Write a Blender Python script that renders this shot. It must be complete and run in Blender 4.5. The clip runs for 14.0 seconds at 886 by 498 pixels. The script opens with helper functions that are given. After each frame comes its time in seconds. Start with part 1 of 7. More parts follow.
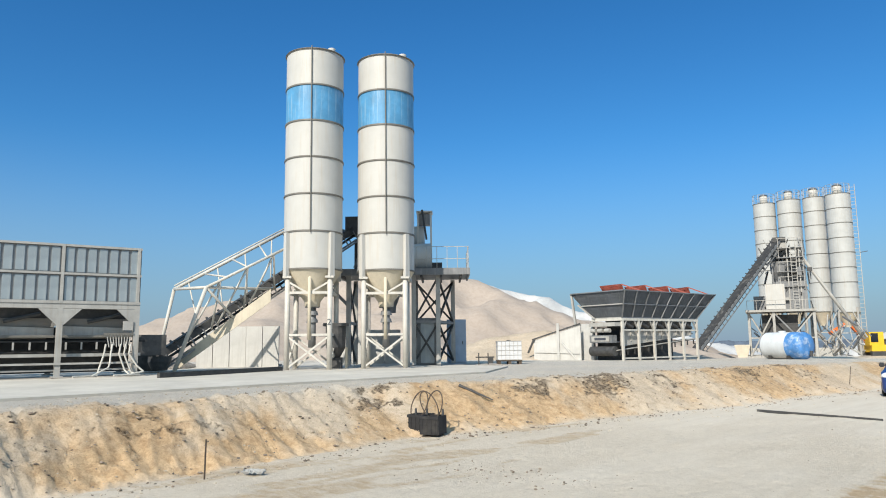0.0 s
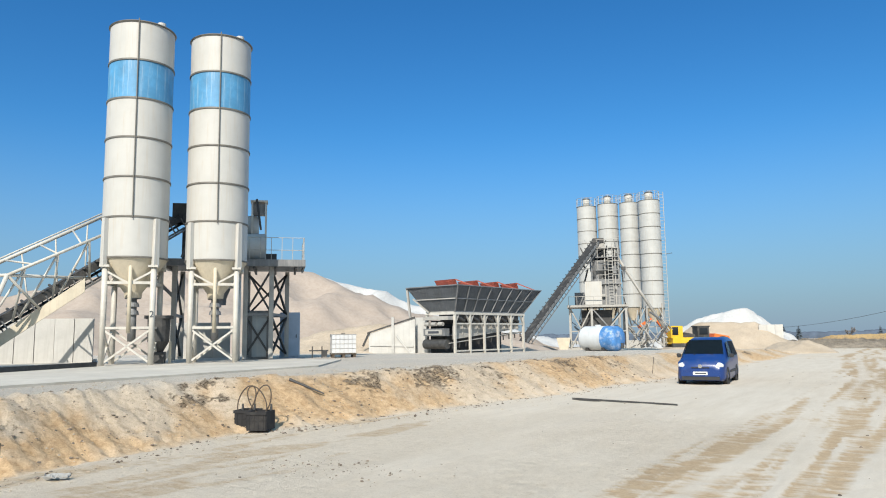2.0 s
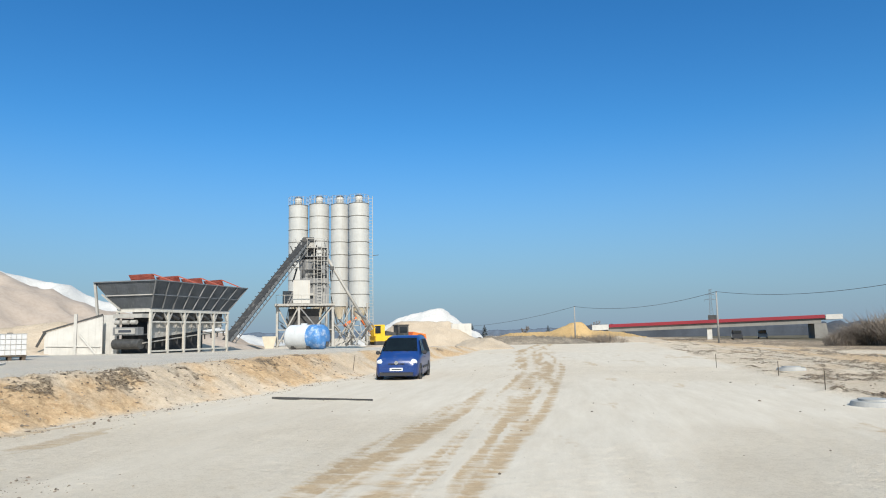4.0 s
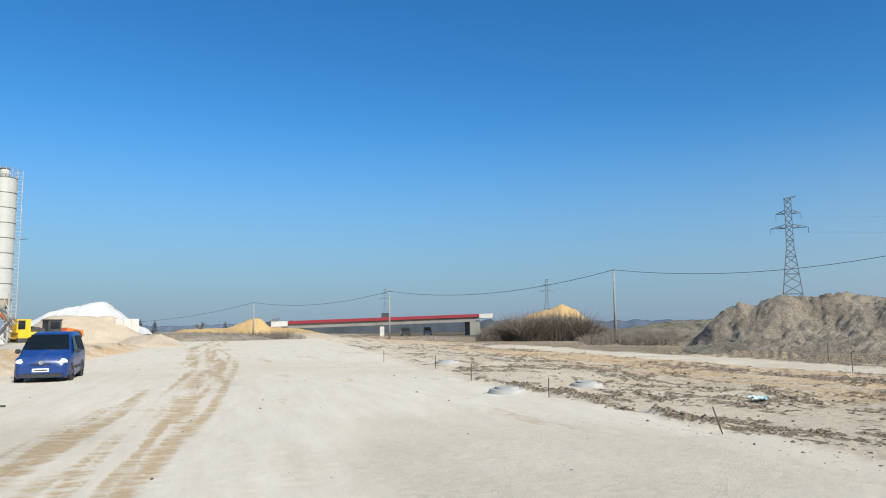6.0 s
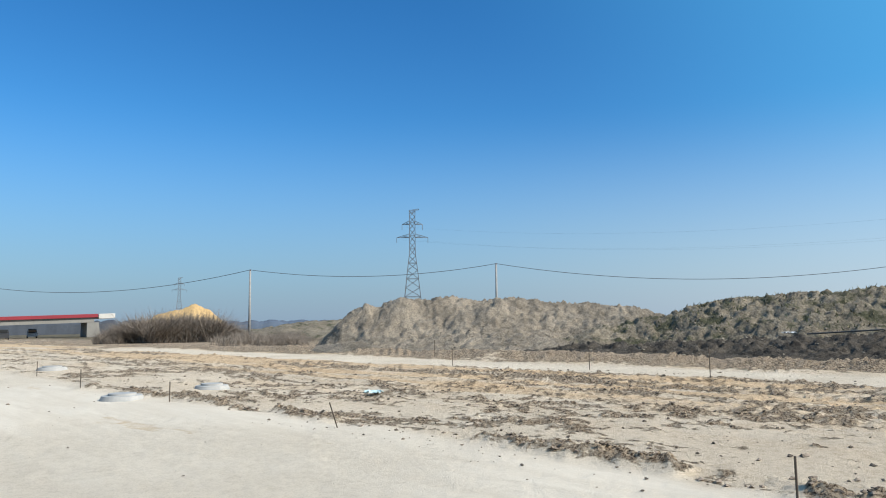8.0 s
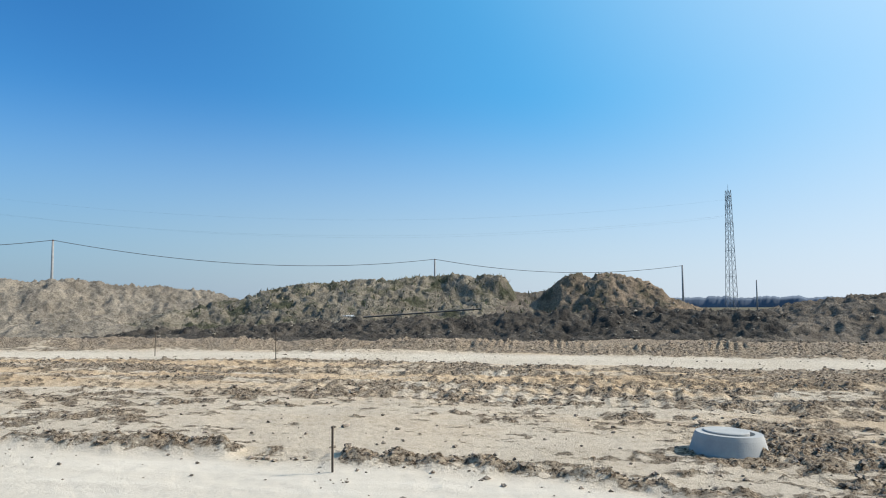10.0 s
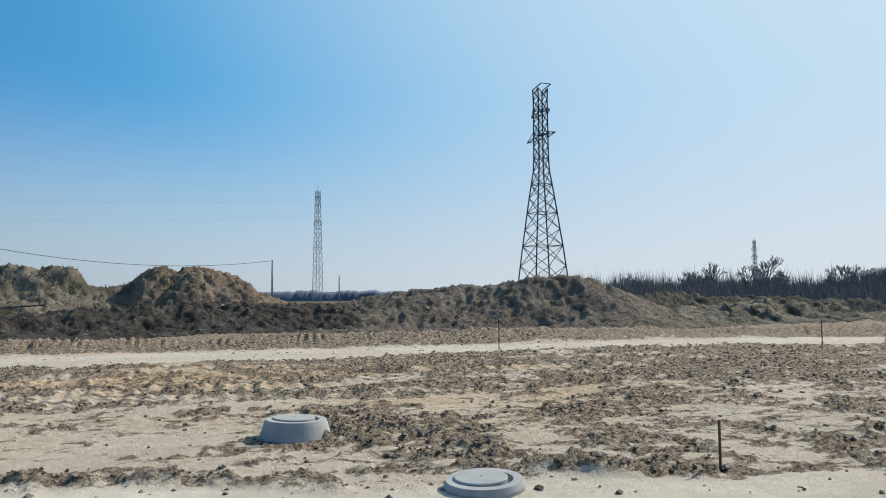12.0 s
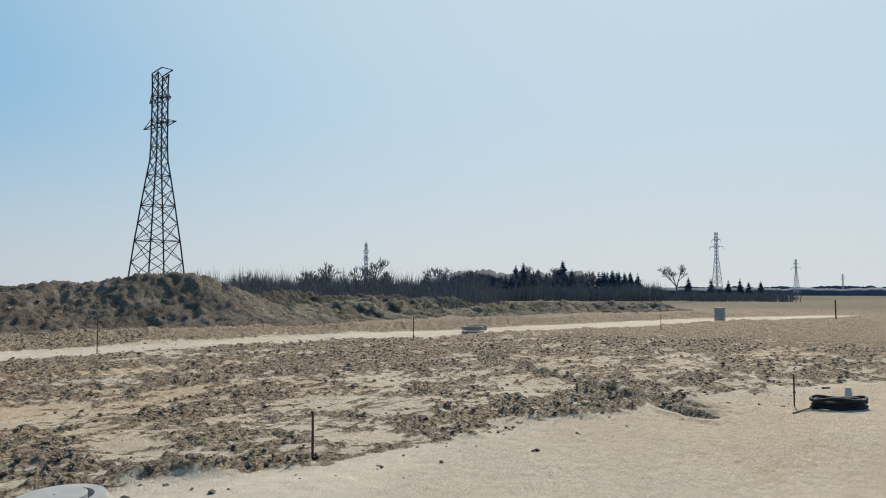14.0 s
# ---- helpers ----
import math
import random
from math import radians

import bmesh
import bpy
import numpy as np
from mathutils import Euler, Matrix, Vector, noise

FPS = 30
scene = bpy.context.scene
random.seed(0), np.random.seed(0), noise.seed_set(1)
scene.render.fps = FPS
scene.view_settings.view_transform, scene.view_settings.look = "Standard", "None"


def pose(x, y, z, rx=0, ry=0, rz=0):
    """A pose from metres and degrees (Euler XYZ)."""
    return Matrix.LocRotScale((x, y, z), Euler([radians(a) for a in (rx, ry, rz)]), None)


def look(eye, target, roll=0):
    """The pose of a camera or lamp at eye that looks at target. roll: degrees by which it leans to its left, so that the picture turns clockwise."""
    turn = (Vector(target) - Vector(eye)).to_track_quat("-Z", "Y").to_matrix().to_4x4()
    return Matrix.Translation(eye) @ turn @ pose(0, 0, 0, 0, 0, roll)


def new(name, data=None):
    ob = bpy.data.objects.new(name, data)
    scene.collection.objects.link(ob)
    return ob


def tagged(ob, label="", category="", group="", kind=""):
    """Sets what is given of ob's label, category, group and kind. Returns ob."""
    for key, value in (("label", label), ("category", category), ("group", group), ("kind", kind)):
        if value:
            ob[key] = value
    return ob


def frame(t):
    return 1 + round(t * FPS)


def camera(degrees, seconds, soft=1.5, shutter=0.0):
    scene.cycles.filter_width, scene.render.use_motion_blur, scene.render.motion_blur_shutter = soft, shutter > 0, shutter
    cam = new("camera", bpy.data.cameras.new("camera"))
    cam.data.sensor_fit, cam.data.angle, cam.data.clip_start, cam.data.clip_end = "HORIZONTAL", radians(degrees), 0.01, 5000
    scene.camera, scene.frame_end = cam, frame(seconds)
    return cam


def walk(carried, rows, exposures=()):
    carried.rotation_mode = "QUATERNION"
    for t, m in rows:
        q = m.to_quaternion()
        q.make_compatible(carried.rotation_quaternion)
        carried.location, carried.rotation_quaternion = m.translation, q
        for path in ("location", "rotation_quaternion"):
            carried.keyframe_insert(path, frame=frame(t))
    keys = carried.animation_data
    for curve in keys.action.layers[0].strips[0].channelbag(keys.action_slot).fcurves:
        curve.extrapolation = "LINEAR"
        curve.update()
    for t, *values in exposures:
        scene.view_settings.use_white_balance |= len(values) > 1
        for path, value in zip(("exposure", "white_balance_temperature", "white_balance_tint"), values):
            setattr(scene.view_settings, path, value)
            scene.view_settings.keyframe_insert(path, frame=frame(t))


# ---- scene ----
cam = camera(63.6, 14.0, 1.05)
PATH = [
    (0, -0.140, 0.335, 1.80, -45.40, 7.65, -0.66),
    (0.5, -0.131, 0.339, 1.80, -43.75, 7.59, -0.55),
    (1, -0.112, 0.345, 1.80, -40.56, 7.36, -0.47),
    (1.5, -0.089, 0.352, 1.80, -36.77, 7.15, -0.63),
    (2, -0.062, 0.358, 1.80, -32.42, 6.96, -0.75),
    (2.5, -0.035, 0.361, 1.80, -28.12, 7.07, -0.84),
    (3, 0.005, 0.363, 1.80, -21.78, 7.10, -1.01),
    (3.2, 0.023, 0.362, 1.80, -19.00, 7.07, -1.03),
    (5.3, 0.171, 0.320, 1.80, 5.42, 6.09, -0.21),
    (5.5, 0.186, 0.312, 1.80, 8.19, 6.00, -0.14),
    (6, 0.225, 0.285, 1.80, 15.64, 5.92, -0.56),
    (6.5, 0.257, 0.256, 1.80, 22.50, 6.15, -0.52),
    (7, 0.287, 0.223, 1.80, 29.49, 6.05, -0.53),
    (7.2, 0.297, 0.208, 1.80, 32.39, 6.07, -0.63),
    (9.3, 0.363, 0.014, 1.80, 65.20, 4.57, -0.21),
    (9.5, 0.363, -0.009, 1.80, 68.82, 4.49, -0.24),
    (10, 0.358, -0.060, 1.80, 76.91, 4.09, -0.40),
    (10.5, 0.347, -0.105, 1.80, 84.24, 3.87, -0.68),
    (11, 0.333, -0.146, 1.80, 91.01, 3.72, -0.58),
    (11.5, 0.306, -0.195, 1.80, 99.85, 3.58, -0.52),
    (12, 0.272, -0.240, 1.80, 108.75, 3.39, -0.47),
    (12.5, 0.237, -0.275, 1.80, 116.51, 3.33, -0.45),
    (13, 0.207, -0.299, 1.80, 122.69, 3.38, -0.37),
    (13.5, 0.168, -0.322, 1.80, 129.79, 3.44, -0.54),
    (14, 0.118, -0.343, 1.80, 138.46, 3.11, -0.10),
]
EXPOSURES = [(0, 0.16, 6500, 10), (3.2, 0.16, 6500, 10), (5.3, 0.16, 6450, 10), (7.2, 0.26, 6450, 10), (9.3, 0.30, 6450, 10), (10.2, 0.28, 6450, 10), (11, 0.08, 6450, 10), (12.5, 0.0, 6600, 10), (14, -0.10, 6850, 10)]
walk(cam, [(t, Matrix.Translation((x, y, z)) @ pose(0, 0, 0, 0, 0, -yaw) @ pose(0, 0, 0, 90 + pitch) @ pose(0, 0, 0, 0, 0, roll))
          for t, x, y, z, yaw, pitch, roll in PATH], EXPOSURES)

# ---- light ----
SUN_AZ, SUN_EL = 160.0, 38.0   # clockwise from +y, above the horizon
world = bpy.data.worlds.new("sky")
scene.world = world
world.use_nodes = True
wn = world.node_tree.nodes
sky = wn.new("ShaderNodeTexSky")
sky.sky_type, sky.sun_disc = "NISHITA", False
sky.sun_elevation, sky.sun_rotation = radians(SUN_EL), radians(SUN_AZ)
sky.air_density, sky.dust_density, sky.ozone_density, sky.altitude = 1.0, 0.3, 3.0, 100
wn["Background"].inputs["Strength"].default_value = 1.0
wl = world.node_tree.links


def sky_mix(fac, a, b, mode="MIX"):
    m = wn.new("ShaderNodeMix")
    m.data_type, m.blend_type = "RGBA", mode
    for sock, v in ((m.inputs["Factor"], fac), (m.inputs["A"], a), (m.inputs["B"], b)):
        if isinstance(v, (float, tuple)):
            sock.default_value = v
        else:
            wl.new(v, sock)
    return m.outputs["Result"]


def sky_curve(value, lo, hi, top):
    m = wn.new("ShaderNodeMapRange")
    m.interpolation_type = "SMOOTHSTEP"
    m.inputs["From Min"].default_value, m.inputs["From Max"].default_value, m.inputs["To Max"].default_value = lo, hi, top
    wl.new(value, m.inputs["Value"])
    return m.outputs["Result"]


hue = wn.new("ShaderNodeHueSaturation")
hue.inputs["Saturation"].default_value = 1.3
wl.new(sky.outputs["Color"], hue.inputs["Color"])
clear = sky_mix(1.0, hue.outputs["Color"], (0.072, 0.107, 0.120, 1), "MULTIPLY")
# haze: pale towards the horizon, and white around the sun
where = wn.new("ShaderNodeTexCoord").outputs["Generated"]
height = wn.new("ShaderNodeSeparateXYZ")
wl.new(where, height.inputs["Vector"])
toward = wn.new("ShaderNodeVectorMath")
toward.operation = "DOT_PRODUCT"
az, el = radians(SUN_AZ), radians(SUN_EL)
toward.inputs[1].default_value = (math.sin(az) * math.cos(el), math.cos(az) * math.cos(el), math.sin(el))
wl.new(where, toward.inputs[0])
bright = sky_mix(sky_curve(toward.outputs["Value"], -0.08, 0.60, 0.75), clear, (0.10, 0.44, 0.76, 1))
glow = sky_mix(sky_curve(toward.outputs["Value"], 0.32, 1.0, 0.95), bright, (0.60, 0.76, 0.89, 1))
haze = sky_mix(sky_curve(toward.outputs["Value"], -0.55, 0.90, 1.0), (0.205, 0.285, 0.41, 1), (0.70, 0.75, 0.80, 1))
sky_colour = sky_mix(sky_curve(height.outputs["Z"], 0.29, -0.03, 0.92), glow, haze)
wl.new(sky_colour, wn["Background"].inputs["Color"])
sun = new("sun", bpy.data.lights.new("sun", "SUN"))
sun.data.energy, sun.data.angle, sun.data.color = 5.0, radians(0.53), (1.0, 0.93, 0.82)
az, el = radians(SUN_AZ), radians(SUN_EL)
sun.matrix_world = look((0, 0, 0), (-math.sin(az) * math.cos(el), -math.cos(az) * math.cos(el), -math.sin(el)))


# ---- materials ----
def nodes_of(name):
    m = bpy.data.materials.new(name)
    m.use_nodes = True
    t = m.node_tree
    return m, t, t.nodes["Principled BSDF"]


def noise_node(t, scale, detail=6.0, rough=0.6, stretch=None, coord="Object"):
    c = t.nodes.new("ShaderNodeTexCoord")
    out = c.outputs[coord]
    if stretch:
        mp = t.nodes.new("ShaderNodeMapping")
        mp.inputs["Scale"].default_value = stretch
        t.links.new(out, mp.inputs["Vector"])
        out = mp.outputs["Vector"]
    n = t.nodes.new("ShaderNodeTexNoise")
    n.inputs["Scale"].default_value, n.inputs["Detail"].default_value, n.inputs["Roughness"].default_value = scale, detail, rough
    t.links.new(out, n.inputs["Vector"])
    return n.outputs["Fac"]


def ramp(t, fac, stops):
    r = t.nodes.new("ShaderNodeValToRGB")
    e = r.color_ramp.elements
    while len(e) < len(stops):
        e.new(0.5)
    for el_, (p, c) in zip(e, stops):
        el_.position, el_.color = p, (c if len(c) == 4 else (*c, 1)) if not isinstance(c, (int, float)) else (c, c, c, 1)
    t.links.new(fac, r.inputs["Fac"])
    return r.outputs["Color"]


def mix(t, fac, a, b, mode="MIX"):
    m = t.nodes.new("ShaderNodeMix")
    m.data_type, m.blend_type = "RGBA", mode
    for sock, v in ((m.inputs["Factor"], fac), (m.inputs["A"], a), (m.inputs["B"], b)):
        if isinstance(v, (int, float)):
            sock.default_value = v
        elif isinstance(v, tuple):
            sock.default_value = v if len(v) == 4 else (*v, 1)
        else:
            t.links.new(v, sock)
    return m.outputs["Result"]


def bump(t, b, height, strength=0.4, dist=0.02):
    n = t.nodes.new("ShaderNodeBump")
    n.inputs["Strength"].default_value, n.inputs["Distance"].default_value = strength, dist
    t.links.new(height, n.inputs["Height"])
    t.links.new(n.outputs["Normal"], b.inputs["Normal"])


def shade(c, k):
    return tuple(min(1.0, v * k) for v in c)


def surf(name, col, rough=0.7, metal=0.0, vary=0.22, scale=3.0, dirt=None, dirt_amount=0.35, streak=False, bump_s=0.15, bump_scale=40.0, jitter=0.0):
    """A painted, metal, concrete or earthy surface with two scales of variation and, if given, dirt or rust in patches or run-down streaks."""
    m, t, b = nodes_of(name)
    big = noise_node(t, scale, 5)
    c = ramp(t, big, [(0.3, shade(col, 1 - vary)), (0.7, shade(col, 1 + vary))])
    fine = noise_node(t, scale * 14, 4)
    c = mix(t, 0.5, c, ramp(t, fine, [(0.3, (1 - vary * 0.8,) * 3), (0.7, (1.0, 1.0, 1.0))]), "MULTIPLY")
    if dirt:
        d = noise_node(t, 1.0, 6, 0.65, (9, 9, 0.5) if streak else (2.2, 2.2, 2.2))
        c = mix(t, ramp(t, d, [(0.52, 0.0), (0.75, dirt_amount)]), c, dirt)
    if jitter:
        info = t.nodes.new("ShaderNodeObjectInfo")
        c = mix(t, 1.0, c, ramp(t, info.outputs["Random"], [(0.0, (1 - jitter,) * 3), (1.0, (1.0, 1.0, 1.0))]), "MULTIPLY")
    t.links.new(c, b.inputs["Base Color"])
    b.inputs["Roughness"].default_value, b.inputs["Metallic"].default_value = rough, metal
    if bump_s:
        bump(t, b, noise_node(t, bump_scale, 5), bump_s, 0.01)
    return m


WHITE = surf("aged white silo paint", (0.475, 0.468, 0.44), 0.5, 0, 0.05, 1.2, (0.42, 0.33, 0.22), 0.45, True, 0.05, 8)
WHITEGREY = surf("dusty greyish white silo paint", (0.44, 0.445, 0.43), 0.5, 0, 0.06, 1.2, (0.36, 0.31, 0.25), 0.5, True, 0.05, 8)
BLUE_BAND = surf("faded blue paint", (0.085, 0.285, 0.50), 0.5, 0, 0.20, 1.5, (0.40, 0.50, 0.56), 0.75, True, 0.05, 8)
CREAM = surf("dusty cream paint", (0.54, 0.48, 0.37), 0.6, 0, 0.12, 2, (0.35, 0.28, 0.2), 0.4, True)
FRAMEGREY = surf("dusty grey steel paint", (0.36, 0.35, 0.325), 0.55, 0, 0.15, 2.5, (0.24, 0.2, 0.15), 0.5, True)
FRAME = surf("dusty white steel paint", (0.52, 0.50, 0.45), 0.55, 0, 0.12, 2.5, (0.33, 0.27, 0.2), 0.5, True)
SEAM = surf("weathered seam steel", (0.17, 0.16, 0.14), 0.6, 0.2, 0.2, 3)
SEAM2 = surf("grey weld seam", (0.45, 0.43, 0.39), 0.6, 0.1, 0.2, 3)
GREYSHEET = surf("grey-blue galvanised sheet", (0.32, 0.36, 0.375), 0.42, 0.35, 0.12, 1.5, (0.5, 0.48, 0.44), 0.5, True)
HOPSHEET = surf("dark grey hopper sheet", (0.17, 0.185, 0.20), 0.5, 0.2, 0.18, 1.2, (0.38, 0.36, 0.33), 0.4, True)
STEEL = surf("grey structural steel", (0.20, 0.205, 0.21), 0.55, 0.35, 0.2, 2, (0.42, 0.4, 0.36), 0.45, True)
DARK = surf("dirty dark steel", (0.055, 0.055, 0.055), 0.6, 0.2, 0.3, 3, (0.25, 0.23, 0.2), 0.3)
RUBBER = surf("conveyor rubber", (0.035, 0.034, 0.033), 0.75, 0, 0.3, 3, (0.3, 0.28, 0.25), 0.45)
CONC = surf("pale cast concrete", (0.52, 0.51, 0.48), 0.85, 0, 0.12, 1.2, (0.34, 0.32, 0.29), 0.4, True, 0.3, 30, 0.12)
# streaked concrete, its base grey darkened for the shade on girders and abutments
BRIDGE_GREY = surf("shade-darkened bridge concrete", (0.22, 0.215, 0.20), 0.85, 0, 0.15, 0.4, (0.12, 0.11, 0.10), 0.5, True, 0.2, 10)
RING = surf("grey cement ring", (0.33, 0.33, 0.32), 0.85, 0, 0.12, 3, (0.52, 0.48, 0.42), 0.5, False, 0.3, 60)
RED = surf("faded red sheet", (0.42, 0.10, 0.06), 0.6, 0, 0.2, 2, (0.5, 0.3, 0.2), 0.4, True)
BRIDGE_RED = surf("bright red fascia paint", (0.235, 0.016, 0.028), 0.5, 0, 0.08, 0.3)
TANK = surf("dusty white tank paint", (0.55, 0.58, 0.60), 0.5, 0, 0.08, 2, (0.3, 0.27, 0.22), 0.3, True)
TANKBLUE = surf("faded light blue tank paint", (0.07, 0.22, 0.50), 0.5, 0, 0.3, 1.6, (0.6, 0.65, 0.7), 0.8)
PLASTIC = surf("white tank plastic", (0.58, 0.59, 0.60), 0.4, 0, 0.06, 2)
BLACKPL = surf("black moulded plastic", (0.015, 0.015, 0.017), 0.75, 0, 0.3, 5, (0.3, 0.26, 0.2), 0.12)
WOOD = surf("weathered wood", (0.09, 0.068, 0.05), 0.85, 0, 0.3, 8, None, 0, False, 0.4, 60)
GREYWOOD = surf("grey timber pole", (0.26, 0.26, 0.255), 0.85, 0, 0.15, 3)
PYLON = surf("dark lattice steel", (0.05, 0.045, 0.045), 0.6, 0.4, 0.25, 0.5)
PYLONFAR = surf("grey lattice steel", (0.15, 0.165, 0.18), 0.6, 0.4, 0.2, 0.3)
# far pylons: steel painted pale to put the haze into its colour
PYLONHAZE = surf("haze-paled lattice steel", (0.55, 0.57, 0.59), 0.7, 0.1, 0.1, 0.3)
CHUTE = surf("dirty grey-beige sheet", (0.20, 0.185, 0.16), 0.6, 0, 0.15, 2, (0.25, 0.2, 0.15), 0.5, True)
WIRE = surf("weathered wire", (0.10, 0.10, 0.11), 0.5, 0.5, 0.1)
VANBLUE = surf("blue car paint", (0.012, 0.042, 0.175), 0.28, 0, 0.06, 1.5, (0.28, 0.25, 0.2), 0.18)
VANDARK = surf("black bumper plastic", (0.025, 0.026, 0.03), 0.55, 0, 0.2, 5)
TYRE = surf("tyre rubber", (0.025, 0.025, 0.025), 0.85, 0, 0.3, 9, (0.3, 0.27, 0.22), 0.4)
RIM = surf("grey wheel steel", (0.35, 0.35, 0.36), 0.4, 0.6, 0.1)
CHROME = surf("polished badge metal", (0.7, 0.7, 0.7), 0.2, 1.0, 0.05)
LAMP = surf("clear lamp plastic", (0.62, 0.64, 0.66), 0.3, 0, 0.1)
PLATE = surf("white number plate", (0.75, 0.75, 0.72), 0.4, 0, 0.03)
YELLOW = surf("yellow machine paint", (0.72, 0.44, 0.02), 0.45, 0, 0.1, 2, (0.3, 0.24, 0.15), 0.3)
ORANGE = surf("orange machine paint", (0.75, 0.16, 0.03), 0.45, 0, 0.1, 2)
BAG = surf("pale blue plastic scrap", (0.50, 0.66, 0.68), 0.5, 0, 0.1)
LETTER = surf("dark lettering", (0.05, 0.055, 0.07), 0.6, 0, 0.1)
SIGNBLUE = surf("blue door paint", (0.34, 0.42, 0.53), 0.5, 0, 0.1, 2)
INSUL = surf("brown insulator", (0.12, 0.06, 0.04), 0.3)
m_, t_, b_ = nodes_of("tinted window glass")
b_.inputs["Base Color"].default_value, b_.inputs["Roughness"].default_value = (0.012, 0.016, 0.02, 1), 0.05
GLASS = m_


def twig_mat(name, a, b):
    m, t, bs = nodes_of(name)
    g = t.nodes.new("ShaderNodeNewGeometry")
    t.links.new(ramp(t, g.outputs["Random Per Island"], [(0.0, a), (1.0, b)]), bs.inputs["Base Color"])
    bs.inputs["Roughness"].default_value = 0.9
    return m


TWIG = twig_mat("bare grey-brown twigs", (0.12, 0.10, 0.085), (0.26, 0.22, 0.18))
# far branches: greys lifted so that the colour carries some haze
TWIGFAR = twig_mat("haze-greyed bare branches", (0.10, 0.093, 0.095), (0.25, 0.225, 0.21))
# needle colours lightened and blued: aerial haze put into the base colour
NEEDLE = twig_mat("haze-blued conifer needles", (0.075, 0.10, 0.125), (0.13, 0.16, 0.185))
DRYGRASS = twig_mat("dry and green weeds", (0.07, 0.085, 0.035), (0.24, 0.20, 0.13))
CLOD = twig_mat("grey-brown soil clods", (0.075, 0.058, 0.044), (0.27, 0.215, 0.165))
MOUNDCLOD = twig_mat("grey spoil lumps", (0.085, 0.072, 0.058), (0.30, 0.26, 0.205))
STONE = twig_mat("pale stones", (0.28, 0.225, 0.16), (0.52, 0.44, 0.34))


def earth(name, a, b, c=None, scale=0.5, bump_s=0.8, bump_d=0.08, patch=(0.5, 0.62), grain=0.42):
    """Loose earth or sand in two colours, with a third in patches."""
    m, t, bs = nodes_of(name)
    big = noise_node(t, scale, 8, 0.65)
    col = ramp(t, big, [(0.32, a), (0.68, b)])
    fine = noise_node(t, scale * 22, 6, 0.7)
    col = mix(t, 0.75, col, ramp(t, fine, [(0.40, (grain, grain * 0.98, grain * 0.96)), (0.56, (1.0,) * 3)]), "MULTIPLY")
    if c:
        col = mix(t, ramp(t, noise_node(t, scale * 1.7, 8, 0.7), [(patch[0], 0.0), (patch[1], 1.0)]), col, c)
    t.links.new(col, bs.inputs["Base Color"])
    bs.inputs["Roughness"].default_value = 0.95
    bs.inputs["Specular IOR Level"].default_value = 0.15
    bump(t, bs, noise_node(t, scale * 15, 10, 0.75), bump_s, bump_d * 0.55)
    return m


SANDPINK = earth("pinkish washed sand", (0.355, 0.295, 0.247), (0.41, 0.345, 0.292), None, 0.12, 0.25, 0.1, grain=0.88)
SANDWHITE = earth("white crushed stone", (0.47, 0.465, 0.455), (0.55, 0.545, 0.53), None, 0.2, 0.4, 0.1, grain=0.85)
SANDTAN = earth("tan gravel", (0.40, 0.33, 0.25), (0.49, 0.41, 0.32), None, 0.4, 0.6, 0.12, grain=0.78)
SANDORANGE = earth("orange sand", (0.40, 0.27, 0.125), (0.53, 0.37, 0.185), None, 0.2, 0.6, 0.15, grain=0.7)
SPOIL = earth("dry grey-brown spoil", (0.20, 0.17, 0.135), (0.41, 0.35, 0.275), (0.135, 0.117, 0.093), 0.5, 0.95, 0.32, (0.52, 0.70))
SPOILGREY = earth("grey-brown piled earth", (0.145, 0.118, 0.092), (0.32, 0.262, 0.202), (0.09, 0.074, 0.058), 0.6, 0.95, 0.32, (0.52, 0.68))
SPOILGRASS = earth("spoil with thin weeds", (0.145, 0.125, 0.097), (0.35, 0.298, 0.225), (0.072, 0.072, 0.044), 0.45, 0.95, 0.32, (0.50, 0.60))
SPOILWEED = earth("weedy grey-olive earth", (0.065, 0.062, 0.048), (0.18, 0.16, 0.126), (0.042, 0.046, 0.031), 0.5, 0.95, 0.32, (0.48, 0.60))
SPOILDARK = earth("dark turned topsoil", (0.05, 0.043, 0.036), (0.14, 0.12, 0.098), (0.036, 0.031, 0.027), 0.6, 0.9, 0.25)
SPOILRED = earth("brown cut soil", (0.185, 0.138, 0.097), (0.37, 0.28, 0.198), (0.095, 0.082, 0.055), 0.5, 0.95, 0.32)
GREYAGG = earth("grey aggregate", (0.27, 0.24, 0.20), (0.40, 0.36, 0.31), None, 0.5, 0.7, 0.1)


# ---- mesh helpers ----
def empty(name, m, label="", category="", group="", kind=""):
    ob = new(name)
    ob.matrix_basis = m
    ob.empty_display_size = 0.2
    return tagged(ob, label, category, group, kind)


def part(name, bm, material, parent=None, label="", smooth=False):
    me = bpy.data.meshes.new(name)
    if smooth:
        for f in bm.faces:
            f.smooth = True
    bm.to_mesh(me)
    bm.free()
    me.materials.append(material)
    ob = new(name, me)
    if parent:
        ob.parent = parent
    return tagged(ob, label)


def share(ob, m):
    """The same part again under the same thing, on shared mesh data."""
    o = ob.copy()
    scene.collection.objects.link(o)
    o.matrix_basis = m
    return o


def box(bm, c, s, rz=0.0, m=None):
    """A box of size s centred at c."""
    mat = Matrix.Translation(c) @ Matrix.Rotation(radians(rz), 4, "Z") @ Matrix.Diagonal((*s, 1))
    bmesh.ops.create_cube(bm, size=1.0, matrix=(m @ mat) if m else mat)
    return bm


